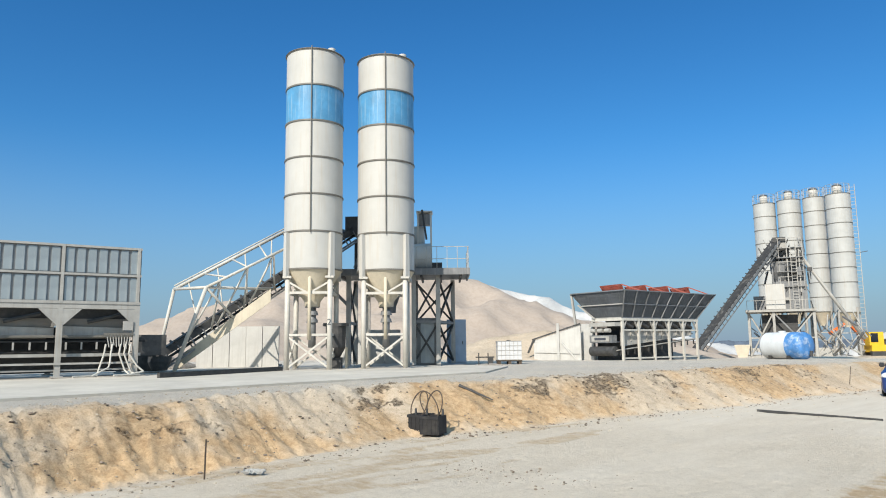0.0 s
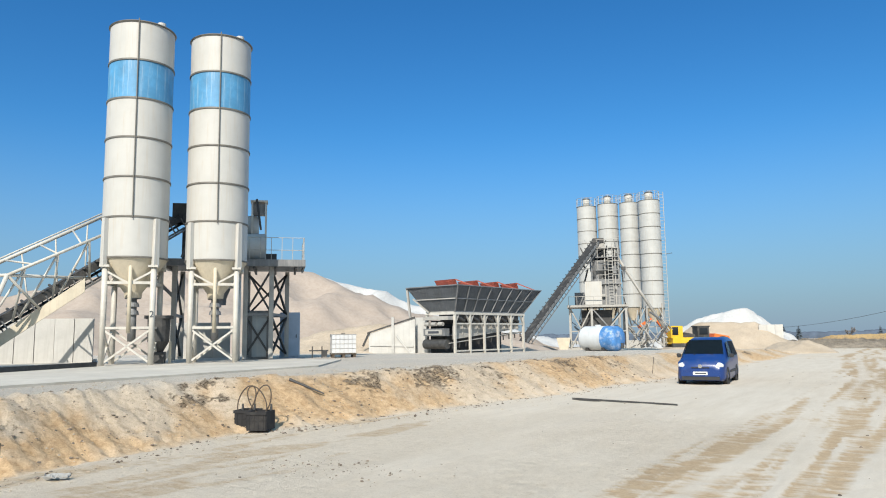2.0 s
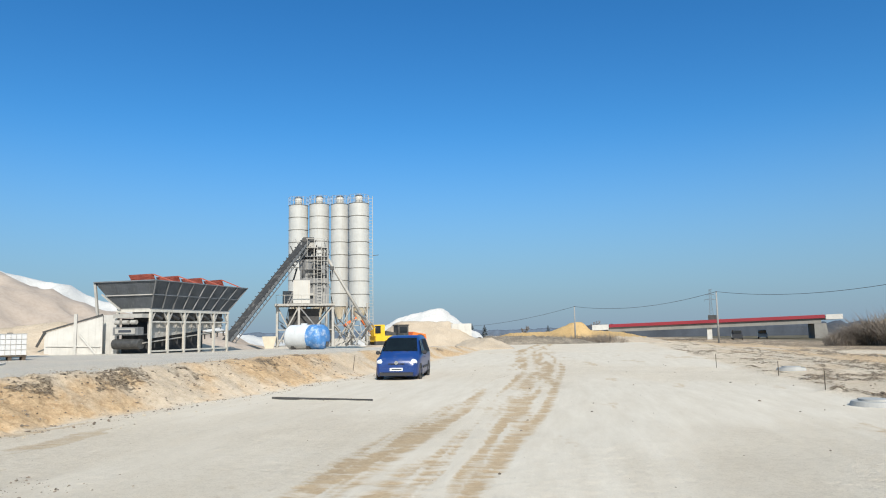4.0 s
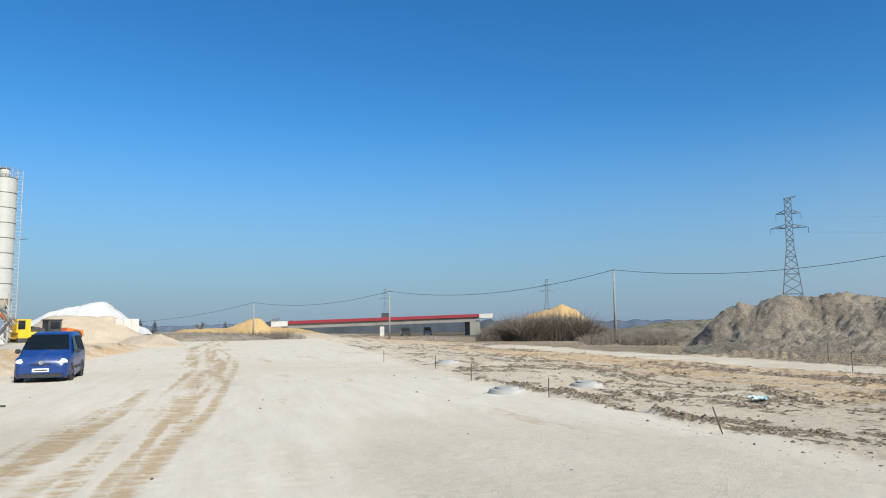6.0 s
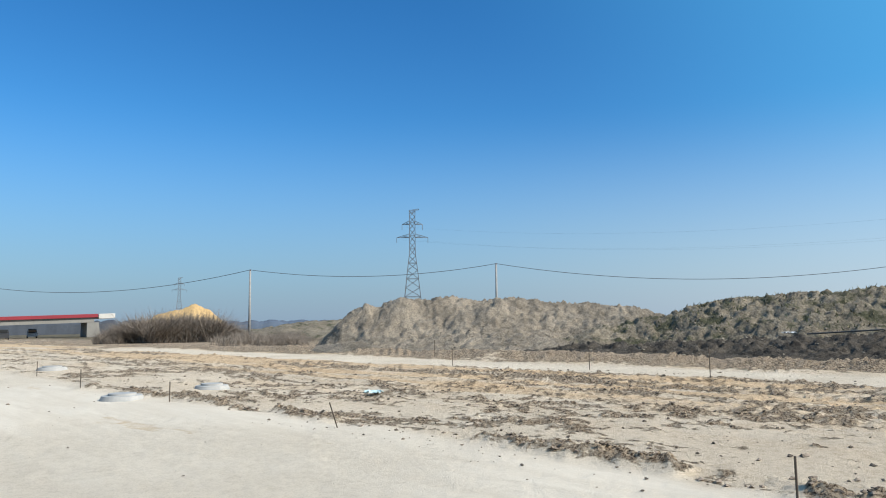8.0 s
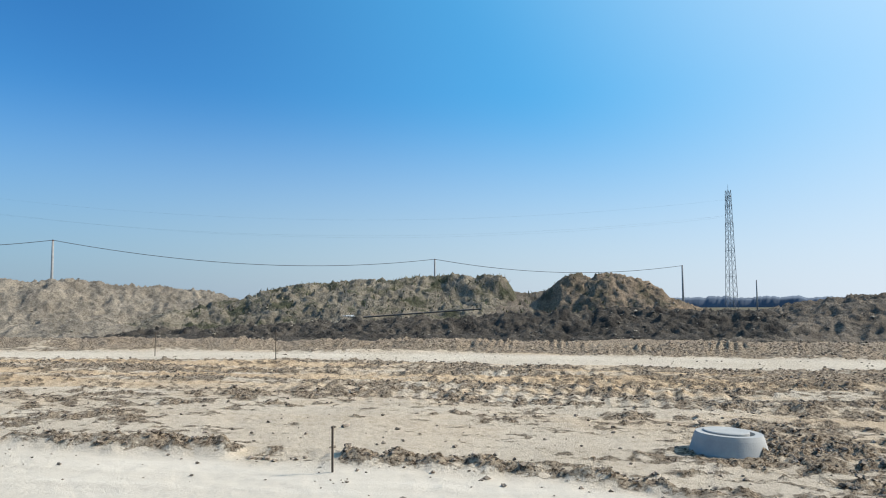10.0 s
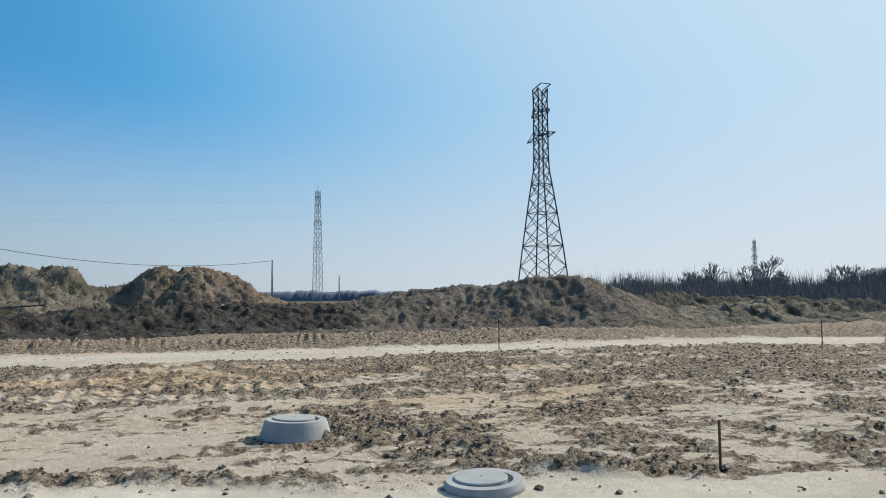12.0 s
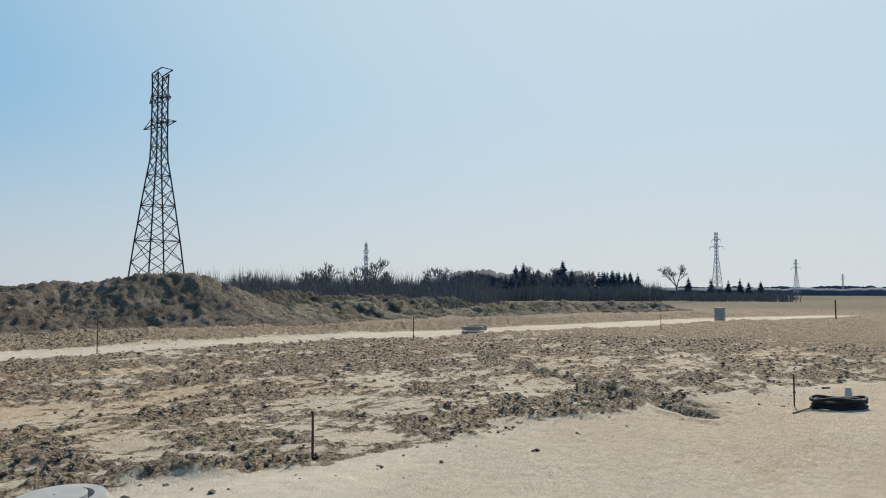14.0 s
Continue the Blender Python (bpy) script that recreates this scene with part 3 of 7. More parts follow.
def heap(name, crest, width, material, label, category="heap", seed=0, rough=0.35, step=0.14, base=None, crag=0.0, power=1.0, furrow=0.0, rills=0.0):
    """A heap along a crest of (x, y, height above the land) points, sloping to both sides over width metres; rough: the size of its lumps."""
    c = np.array([(*q, width)[:4] if len(q) == 3 else q for q in crest], float)
    lo, hi = c[:, :2].min(0) - width * 1.1, c[:, :2].max(0) + width * 1.1
    gx, gy = np.meshgrid(np.arange(lo[0], hi[0], step), np.arange(lo[1], hi[1], step), indexing="ij")
    wob = (fbm(gx * 0.3, gy * 0.3, seed + 2) - 0.5) * width * 0.35
    h, along, run = np.zeros_like(gx), np.zeros_like(gx), 0.0
    segs = list(zip(c, c[1:])) if len(c) > 1 else [(c[0], c[0] + 1e-3)]
    gone = np.zeros_like(gx)
    for p, q in segs:
        d = q[:2] - p[:2]
        s = np.clip(((gx - p[0]) * d[0] + (gy - p[1]) * d[1]) / (d @ d + 1e-9), 0, 1)
        dist = np.hypot(gx - p[0] - s * d[0], gy - p[1] - s * d[1]) + wob
        k = np.clip(1 - dist / (p[3] + s * (q[3] - p[3])), 0, 1)
        k = np.where(k > 0.8, 0.8 + 0.2 * np.sin((k - 0.8) / 0.2 * 1.57) * 0.75, k) / 0.95
        new_h = (p[2] + s * (q[2] - p[2])) * k ** power
        along = np.where(new_h > h, run + s * np.hypot(*d), along)
        run += np.hypot(*d)
        gone = np.where(new_h > h, dist, gone)
        h = np.maximum(h, new_h)
    inside = np.clip(h * 2.5, 0, 1)
    h = h + inside * rough * ((fbm(gx * 0.9, gy * 0.9, seed + 11, 5, 0.6) - 0.5) * 0.6 + (fbm(gx * 3.0, gy * 3.0, seed + 17, 4, 0.8) - 0.5) * 0.95)
    if rills:
        cut = np.abs(fbm(along * 1.7 + gone * 0.12, gone * 0.35, seed + 37, 4, 0.6) - 0.5) * 2
        h = h - inside * rills * (1 - cut) ** 4
    if furrow:
        h = h - inside * furrow * (0.5 + 0.5 * np.sin(along * 9.5 + 5 * fbm(gx * 0.4, gy * 0.4, seed + 29))) * fbm(gx * 0.5, gy * 0.5, seed + 31) * 2
    if crag:
        h = h - inside * crag * (1 - np.abs(fbm(gx * 0.9, gy * 0.9, seed + 23, 4) - 0.5) * 2) ** 5
    z0 = land(gx.ravel(), gy.ravel())[0].reshape(gx.shape) if base is None else np.full(gx.shape, base)
    keep = h > 0.02
    z = z0 + np.where(keep, h, -0.25)
    n, m = gx.shape
    i, j = np.meshgrid(np.arange(n - 1), np.arange(m - 1), indexing="ij")
    f = np.stack([i * m + j, (i + 1) * m + j, (i + 1) * m + j + 1, i * m + j + 1], -1).reshape(-1, 4)
    f = f[keep.ravel()[f].any(1)]
    used, inv = np.unique(f, return_inverse=True)
    v = np.stack([gx.ravel(), gy.ravel(), z.ravel()], -1)[used]
    if name in ("spoil_mound", "soil_bank"):
        SPOIL_SURFACE.append(v[::1])
    return tagged(raw_mesh(name, v, inv.reshape(-1, 4), material), label, category)


heap("spoil_mound", [(29.2, 38.3, 2.85, 3.2), (31.9, 36.3, 3.25, 5.5), (34.5, 34.6, 3.3, 6.5), (37, 31.6, 3.35, 7), (39.5, 28.6, 2.9, 7), (41.5, 25.2, 2.6, 6)], 7.0, SPOIL,
     "dry grey-brown spoil heap with a lumpy crest", seed=3, rough=0.55, crag=0.12, rills=0.14, step=0.125)
heap("spoil_mound", [(26.4, 33.5, 0.7), (29.5, 29.5, 0.95), (32.0, 25.0, 0.8)], 3.2, SPOIL, "low lumpy apron of spoil before the heap", seed=7, rough=0.45, crag=0.1, rills=0.1)
heap("spoil_mound", [(36.5, 23.6, 1.3, 5), (40, 19, 2.7, 7), (41.7, 14.6, 3.1, 8), (42.8, 11, 3.35, 7), (43.0, 8.4, 3.3, 5), (43.0, 7.0, 3.25, 2.6)], 8.0, SPOILGRASS,
     "long spoil heap overgrown with thin green weeds", seed=13, rough=0.55, crag=0.15, rills=0.12, step=0.125)
heap("spoil_mound", [(44.2, 6.4, 2.4), (44.0, 4.6, 2.15), (44.2, 3.0, 2.4)], 6.5, SPOILGREY, "trodden earth ramp between two heaps", seed=18, rough=0.3, step=0.125)
heap("spoil_mound", [(42.4, 2.45, 3.35, 1.7), (42.4, 1.9, 3.45, 3.4), (42.7, 1.0, 3.1, 4.2), (42.5, 0.0, 3.5, 4.4), (42.3, -1.4, 2.9, 4.2), (42.2, -2.9, 1.9, 4.0)], 4.4, SPOILRED,
     "steep brown heap with weeds on its top", seed=23, rough=0.5, crag=0.2, power=0.62, rills=0.15, step=0.11)
heap("soil_bank", [(31.0, 21.0, 0.45), (32.6, 15.5, 0.7), (34.0, 10.0, 0.95), (35.6, 4.6, 1.15), (36.2, -0.6, 1.3), (35.4, -6.4, 1.3)], 4.5, SPOILDARK,
     "low bank of dark turned topsoil", seed=33, rough=0.6, crag=0.15, rills=0.08, step=0.11)
heap("spoil_mound", [(36.6, -6.0, 1.1), (36.4, -9.2, 1.8), (35.2, -13.6, 2.15), (33.4, -17.6, 2.65), (32.8, -18.9, 2.6)], 5.5, SPOILGREY,
     "grey spoil heap with rain-cut furrows", seed=43, rough=0.32, crag=0.1, furrow=0.04, rills=0.20, step=0.11)
heap("gravel_mound", [(-60, 36, 6.6), (-55.5, 50, 10.0), (-51, 54, 7.9), (-47, 60, 4.6)], 19, SANDPINK, "huge heap of pinkish washed sand", seed=53, rough=0.10, step=0.6, base=0.5)
heap("stone_mound", [(-95, 90, 13.0), (-88, 95.5, 12.6), (-81, 101.6, 10.6), (-74, 106.7, 7.7), (-67, 112, 4.5)], 20, SANDWHITE, "white crushed-stone heap behind the sand", seed=63, rough=0.6, step=0.9, base=0.0)
heap("gravel_mound", [(-33.5, 43.5, 2.3), (-36.5, 41.5, 1.8)], 5.0, SANDTAN, "tan gravel heap beside the dosing bins", seed=73, rough=0.25, base=0.5)
heap("stone_mound", [(-25.5, 110.5, 4.3), (-23, 110.6, 4.9), (-19.5, 111.3, 5.7)], 8, SANDWHITE, "bright white crushed-stone heap", seed=83, rough=0.25, base=-0.4, step=0.3)
heap("gravel_mound", [(-21.4, 95.6, 3.4), (-15.5, 96.9, 3.4)], 5.5, SANDTAN, "tan gravel heap in front of white stone", seed=93, rough=0.3, base=-0.3, step=0.3)


# ---- concrete plant beside the road: its frame has x along the silo row, y away from the road ----
ROW = pose(-0.14, 0.335, 0, 0, 0, 45.4)
YARD = 0.85


def silo(m, r, base, bottom, rings, step, blue=None, paint=None):
    """A tall bolted cement silo on four legs; heights from the foot."""
    paint = paint or WHITE
    e = empty("cement_silo", m)
    z1 = bottom + rings * step
    for k in range(rings):
        a, b = bottom + k * step, bottom + (k + 1) * step
        bm = lathe(BM(), [(r, a + 0.004), (r, b - 0.004)], 64)
        part("shell_ring", bm, BLUE_BAND if k == blue else paint, e, "faded blue shell ring" if k == blue else "", True)
    for k in range(rings + 1):
        z = bottom + k * step
        part("seam_band", lathe(BM(), [(r, z - 0.035), (r + 0.035, z - 0.03), (r + 0.035, z + 0.03), (r, z + 0.035)], 64), SEAM, e)
    bm = lathe(BM(), [(r + 0.01, z1), (r * 0.6, z1 + 0.12), (0.02, z1 + 0.16)], 48)
    part("roof", bm, WHITE, e, smooth=True)
    part("cone", lathe(BM(), [(r, bottom), (r * 0.98, bottom - 0.06), (0.32, bottom - 1.25), (0.30, bottom - 1.45)], 48), CREAM, e, "dusty cream hopper cone", True)
    return e, z1


def paint_silo(u, d):
    m = ROW @ pose(u, d, YARD)
    r, bottom, step = 1.18, 3.98, 1.5
    e, z1 = silo(m, r, 0, bottom, 6, step, 4)
    k = r * 0.707
    for sx in (-1, 1):
        for sy in (-1, 1):
            x, y = sx * k, sy * k
            part("leg", tube(BM(), (x, y, 0), (x, y, bottom - 0.25), 0.105, seg=14), FRAME, e, smooth=True)
            bm = BM()
            o = Vector((sx, sy, 0)).normalized() * 0.06
            prism_pts = [(-0.11, bottom - 0.3), (0.11, bottom - 0.3), (0.085, bottom + 1.45), (-0.085, bottom + 1.45)]
            prism(bm, prism_pts, -0.06, 0.10)
            bm.transform(Matrix.Translation((x + o.x, y + o.y, 0)) @ Matrix.Rotation(math.atan2(sy, sx) - math.pi / 2, 4, "Z"))
            part("leg_bracket", bm, WHITE, e)
            part("leg_cap", box(BM(), (x, y, bottom - 0.32), (0.34, 0.34, 0.08)), FRAME, e)
            part("base_plate", box(BM(), (x, y, 0.02), (0.4, 0.4, 0.05)), FRAME, e)
    for a, b in (((-k, -k), (k, -k)), ((k, -k), (k, k)), ((k, k), (-k, k)), ((-k, k), (-k, -k))):
        part("tie_bar", beam(BM(), (*a, 1.4), (*b, 1.4), 0.09), FRAME, e)
        part("tie_bar", beam(BM(), (*a, 3.05), (*b, 3.05), 0.10), FRAME, e)
        part("brace", beam(BM(), (*a, 0.1), (*b, 1.36), 0.07), FRAME, e)
        part("brace", beam(BM(), (*a, 1.36), (*b, 0.1), 0.07), FRAME, e)
        mid = ((a[0] + b[0]) / 2, (a[1] + b[1]) / 2)
        part("knee_brace", beam(BM(), (*a, 3.5), (*mid, 3.02), 0.07), FRAME, e)
        part("knee_brace", beam(BM(), (*b, 3.5), (*mid, 3.02), 0.07), FRAME, e)
    # filling pipe down the front, with a drop to the foot
    px, py = 0.10, -r - 0.05
    part("filling_pipe", tube(BM(), (px, py, 5.4), (px - 0.03, py, z1 + 0.1), 0.022, seg=8), SEAM, e)
    part("drop_pipe", tube(BM(), (0.05, -r * 0.78, 1.2), (0.05, -r * 0.78, 3.9), 0.07, seg=10), CREAM, e, smooth=True)
    for z in (1.9, 2.2, 2.5, 2.75):
        part("outlet_ring", tube(BM(), (0.0, 0, z), (0.0, 0, z + 0.16), 0.24 + 0.05 * (z > 2.4), 0.2, 16), STEEL, e)
    part("outlet_pipe", tube(BM(), (0, 0, 0.9), (0, 0, 2.6), 0.15, seg=12), STEEL, e, smooth=True)
    part("roof_vent", tube(BM(), (0.75, -0.45, z1), (0.75, -0.45, z1 + 0.26), 0.16, seg=14), WHITE, e)
    part("roof_rim", lathe(BM(), [(r + 0.02, z1 - 0.03), (r + 0.06, z1), (r + 0.02, z1 + 0.04)], 64), SEAM, e)
    return e


for u, d in ((-5.3, 28.9), (-2.38, 29.6)):
    a_silo = paint_silo(u, d)
    if u < -5:
        figure = bpy.data.curves.new("leg_number", "FONT")
        figure.body, figure.size, figure.extrude, figure.align_x = "2", 0.34, 0.002, "CENTER"
        figure.materials.append(LETTER)
        mark = new("leg_number", figure)
        mark.parent, mark.matrix_basis = a_silo, pose(0.834, -0.948, 1.78, 90)
        tagged(mark, "dark painted figure two")
    tagged(a_silo, "tall white cement silo with a faded blue band on four legs", "silo", "silos of the white plant")


# ---- concrete yard slab ----
def slab(name, pts, z0, z1, material, label, category="pavement"):
    bm = BM()
    a = [bm.verts.new((x, y, z0)) for x, y in pts]
    b = [bm.verts.new((x, y, z1)) for x, y in pts]
    bm.faces.new(a[::-1])
    bm.faces.new(b)
    for i in range(len(pts)):
        j = (i + 1) % len(pts)
        bm.faces.new((a[i], a[j], b[j], b[i]))
    bmesh.ops.recalc_face_normals(bm, faces=bm.faces)
    return tagged(part(name, bm, material), label, category, kind="structure")


DUSTY = surf("dusty concrete paving", (0.50, 0.465, 0.405), 0.9, 0, 0.16, 0.6, (0.38, 0.32, 0.245), 0.6, False, 0.3, 30)
slab("pavement", [(-15.6, -9), (-15.5, 3.9), (-16.3, 18.2), (-19.6, 23.2), (-33, 26), (-36, 8), (-32, -9)], 0.6, 0.905, DUSTY, "dusty pale concrete paving of the plant yard")


# ---- dosing bins beside the silos ----
def dosing_bin():
    e = empty("dosing_bin", ROW @ pose(-10.2, 24.0, 0.93, 0, 0, 214.3),
              "grey ribbed aggregate dosing bin over a feed conveyor", "bin")
    n, w, depth = 4, 2.36, 2.6
    L = n * w
    for y in (0.0, -depth):
        part("wall_sheet", box(BM(), (L / 2, y, 3.28), (L, 0.03, 1.8)), STEEL, e)
    for x in (0.02, L - 0.02):
        part("end_sheet", box(BM(), (x, -depth / 2, 3.28), (0.03, depth - 0.04, 1.8)), GREYSHEET, e)
    first = None
    for k in range(n):
        for j in range(7):
            for z in (2.80, 3.72):
                x = k * w + 0.21 + j * 0.325
                m = Matrix.Translation((x, 0.03, z))
                if first is None:
                    bm = box(BM(), (0, 0, 0), (0.25, 0.05, 0.80))
                    bmesh.ops.bevel(bm, geom=[q for q in bm.edges], offset=0.018, segments=2, affect="EDGES")
                    first = part("rib_panel", bm, GREYSHEET, e)
                    first.matrix_basis = m
                else:
                    share(first, m)
    for z, h in ((4.18, 0.07), (3.27, 0.07), (2.36, 0.09)):
        part("rail", box(BM(), (L / 2, 0.06, z), (L, 0.09, h)), FRAMEGREY, e)
    part("main_beam", box(BM(), (L / 2, 0.0, 2.24), (L, 0.16, 0.16)), FRAMEGREY, e)
    part("main_beam", box(BM(), (L / 2, -depth, 2.24), (L, 0.16, 0.16)), FRAMEGREY, e)
    for k in range(n + 1):
        x = min(max(k * w, 0.09), L - 0.09)
        for y in (0.02, -depth):
            part("leg", box(BM(), (x, y, 1.08), (0.17, 0.15, 2.16)), FRAMEGREY, e)
            part("gusset", prism(BM(), [(x - 0.62 * (k > 0), 2.15), (x + 0.62 * (k < n), 2.15), (x + 0.09, 1.62), (x - 0.09, 1.62)], y - 0.03, y + 0.07), FRAMEGREY, e)
            part("upright", box(BM(), (x, y + 0.04, 3.28), (0.09, 0.1, 1.86)), FRAMEGREY, e)
            part("base_plate", box(BM(), (x, y, 0.02), (0.34, 0.34, 0.04)), FRAMEGREY, e)
    for k in range(n):
        bm = prism(BM(), [(k * w + 0.12, 1.86), ((k + 1) * w - 0.12, 1.86), ((k + 1) * w - 0.3, 1.2), (k * w + 0.3, 1.2)], -0.9, -0.55)
        part("chute", bm, CHUTE, e, "dusty beige feed chute")
        part("chute", prism(BM(), [(k * w + 0.22, 2.1), ((k + 1) * w - 0.22, 2.1), ((k + 1) * w - 0.4, 1.32), (k * w + 0.4, 1.32)], -2.2, -1.9), DARK, e)
        part("gate_cylinder", tube(BM(), (k * w + 0.5, -0.35, 2.0), (k * w + 1.5, -0.45, 1.75), 0.06, seg=8), DARK, e)
        for j in range(5):
            x = k * w + 0.3 + j * 0.45
            part("idler_bracket", box(BM(), (x, -0.36, 0.98), (0.05, 0.05, 0.24)), FRAMEGREY, e)
    # dark box added above the chutes as the shade inside the bin
    part("bin_shade_box", box(BM(), (L / 2, -0.75, 2.0), (L - 0.4, 0.3, 0.36)), DARK, e)
    part("belt", box(BM(), (L / 2, -0.9, 1.12), (L + 0.6, 1.0, 0.05)), RUBBER, e)
    part("belt", box(BM(), (L / 2, -0.9, 0.78), (L + 0.6, 0.9, 0.03)), RUBBER, e)
    part("conveyor_side", box(BM(), (L / 2, -0.33, 1.28), (L + 0.3, 0.05, 0.07)), SEAM, e)
    part("conveyor_rail", box(BM(), (L / 2, -0.30, 0.68), (L + 0.3, 0.07, 0.10)), FRAMEGREY, e)
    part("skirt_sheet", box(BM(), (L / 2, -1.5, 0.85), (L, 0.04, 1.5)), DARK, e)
    part("ground_rail", box(BM(), (L / 2, 0.0, 0.22), (L, 0.05, 0.05)), FRAMEGREY, e)
    for j in range(9):
        part("air_hose", tube(BM(), (0.25 + j * 0.09, 0.06, 1.32), (0.30 + j * 0.075, 0.10, 0.98 - 0.03 * (j % 3)), 0.018, seg=6), FRAMEGREY, e)
    part("valve_strip", box(BM(), (0.62, 0.08, 1.35), (0.9, 0.08, 0.07)), SEAM, e)
    part("control_box", box(BM(), (0.35, 0.08, 1.62), (0.3, 0.12, 0.3)), FRAMEGREY, e)
    for k, (x0, x1, drop) in enumerate(((0.25, -0.15, 0.9), (0.4, 0.05, 1.15), (0.55, 0.3, 1.05), (0.8, 0.95, 0.75), (1.0, 1.5, 1.25))):
        pts = [Vector((x0, 0.12, 1.02)), Vector((x0 + 0.05, 0.18, 0.7)), Vector(((x0 + x1) / 2, 0.26, 1.02 - drop * 0.8)), Vector((x1, 0.3 + 0.05 * k, max(0.03, 1.02 - drop))), Vector((x1 + 0.5, 0.45 + 0.08 * k, 0.03))]
        bm = BM()
        for p, q in zip(pts, pts[1:]):
            tube(bm, p, q, 0.028, seg=8)
        part("hose", bm, FRAME, e, "pale dusty rubber hose")
    for k in range(n):
        part("feed_plate", prism(BM(), [(k * w + 0.1, 1.55), ((k + 1) * w - 0.1, 1.62), ((k + 1) * w - 0.1, 1.30), (k * w + 0.1, 1.24)], -0.5, -0.46), FRAMEGREY, e, "dusty pale feed plate")
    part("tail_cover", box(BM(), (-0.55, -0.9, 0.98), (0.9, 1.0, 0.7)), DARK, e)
    part("foot_rail", box(BM(), (L / 2, 0.1, 0.42), (L, 0.07, 0.06)), FRAMEGREY, e)
    return e


dosing_bin()


# ---- inclined feed conveyor with its tubular gallery ----
def conveyor(name, m, p, q, width, label, idlers=18, steel=None):
    e = empty(name, m, label, "conveyor")
    p, q = Vector(p), Vector(q)
    ax = (q - p).normalized()
    side = ax.cross(Vector((0, 0, 1))).normalized()
    up = side.cross(ax)
    for s in (-1, 1):
        o = side * s * width / 2
        part("side_beam", beam(BM(), p + o, q + o, 0.24, 0.06), steel or STEEL, e)
        part("lower_chord", beam(BM(), p + o - up * 0.5, q + o - up * 0.5, 0.07), STEEL, e)
    part("belt", beam(BM(), p + up * 0.14, q + up * 0.14, 0.05, width * 0.92), RUBBER, e)
    part("return_belt", beam(BM(), p - up * 0.25, q - up * 0.25, 0.04, width * 0.8), RUBBER, e)
    for k in range(idlers):
        a = p + (q - p) * ((k + 0.5) / idlers)
        for s in (-1, 1):
            o = side * s * (width / 2 + 0.02)
            part("strut", beam(BM(), a + o, a + o - up * 0.5, 0.05), STEEL, e)
            part("idler", tube(BM(), a + up * 0.02 + side * s * width * 0.15, a + up * 0.2 + side * s * (width / 2 + 0.1), 0.05, seg=8), DARK, e)
    part("tail_drum", tube(BM(), p - side * width / 2 - up * 0.06, p + side * width / 2 - up * 0.06, 0.26, seg=20), DARK, e)
    part("head_drum", tube(BM(), q - side * width / 2 - up * 0.06, q + side * width / 2 - up * 0.06, 0.26, seg=20), DARK, e)
    return e


c1 = conveyor("inclined_conveyor", ROW, (-11.0, 27.6, 1.45), (-4.0, 31.7, 7.0), 0.8, "dark inclined belt conveyor inside a white tubular gallery", steel=DARK)
part("guard_sheet", prism(BM(), [(-10.35, 0.95), (-6.75, 3.55), (-6.75, 4.05), (-10.2, 1.5)], 27.9, 27.95), CREAM, c1, "dusty cream side sheet")
part("head_box", box(BM(), (-3.95, 31.7, 7.1), (0.75, 0.9, 0.8)), DARK, c1)
part("tail_hopper", lathe(BM(), [(0.42, 1.5), (0.42, 1.3), (0.28, 1.0)], 16, -10.6, 26.9), DARK, c1)
A, B_, C, D = Vector((-10.95, 29, 4.17)), Vector((-6.92, 31, 6.83)), Vector((-8.85, 26.6, 4.03)), Vector((-6.3, 28.4, 5.72))
LOW0, LOW1 = Vector((-10.0, 27.0, 1.7)), Vector((-6.9, 29.2, 4.15))
tubes = [(A, B_, 0.07), (C, D, 0.055), (A, C, 0.06), (A + Vector((0, 0, 0.14)), B_ + Vector((0, 0, 0.14)), 0.03), (C, LOW1, 0.055),
         (C, Vector((-9.95, 26.6, 0.9)), 0.075), (A, Vector((-11.6, 29.0, 0.9)), 0.07), (C, C.lerp(LOW1, 0.55) - Vector((0.35, 0, 1.25)), 0.05)]
for k in (0.25, 0.5, 0.75, 1.0):
    tubes.append((A.lerp(B_, k), C.lerp(D, k), 0.035))
for k in range(3):
    a, b = C.lerp(D, k / 3 + 0.17), LOW0.lerp(LOW1, k / 3 + 0.05)
    tubes += [(a, b, 0.04), (a, LOW0.lerp(LOW1, k / 3 + 0.33), 0.04)]
for k in range(4):
    tubes.append((A.lerp(B_, k / 4 + 0.12), LOW0.lerp(LOW1, k / 4 + 0.2) + Vector((-0.3, 1.2, 0)), 0.03))
for a, b, r in tubes:
    part("gallery_tube", tube(BM(), a, b, r, seg=10), FRAME, c1, "white gallery tube", True)
part("tail_guard", box(BM(), (-11.1, 27.4, 1.25), (0.9, 0.9, 0.6)), DARK, c1)


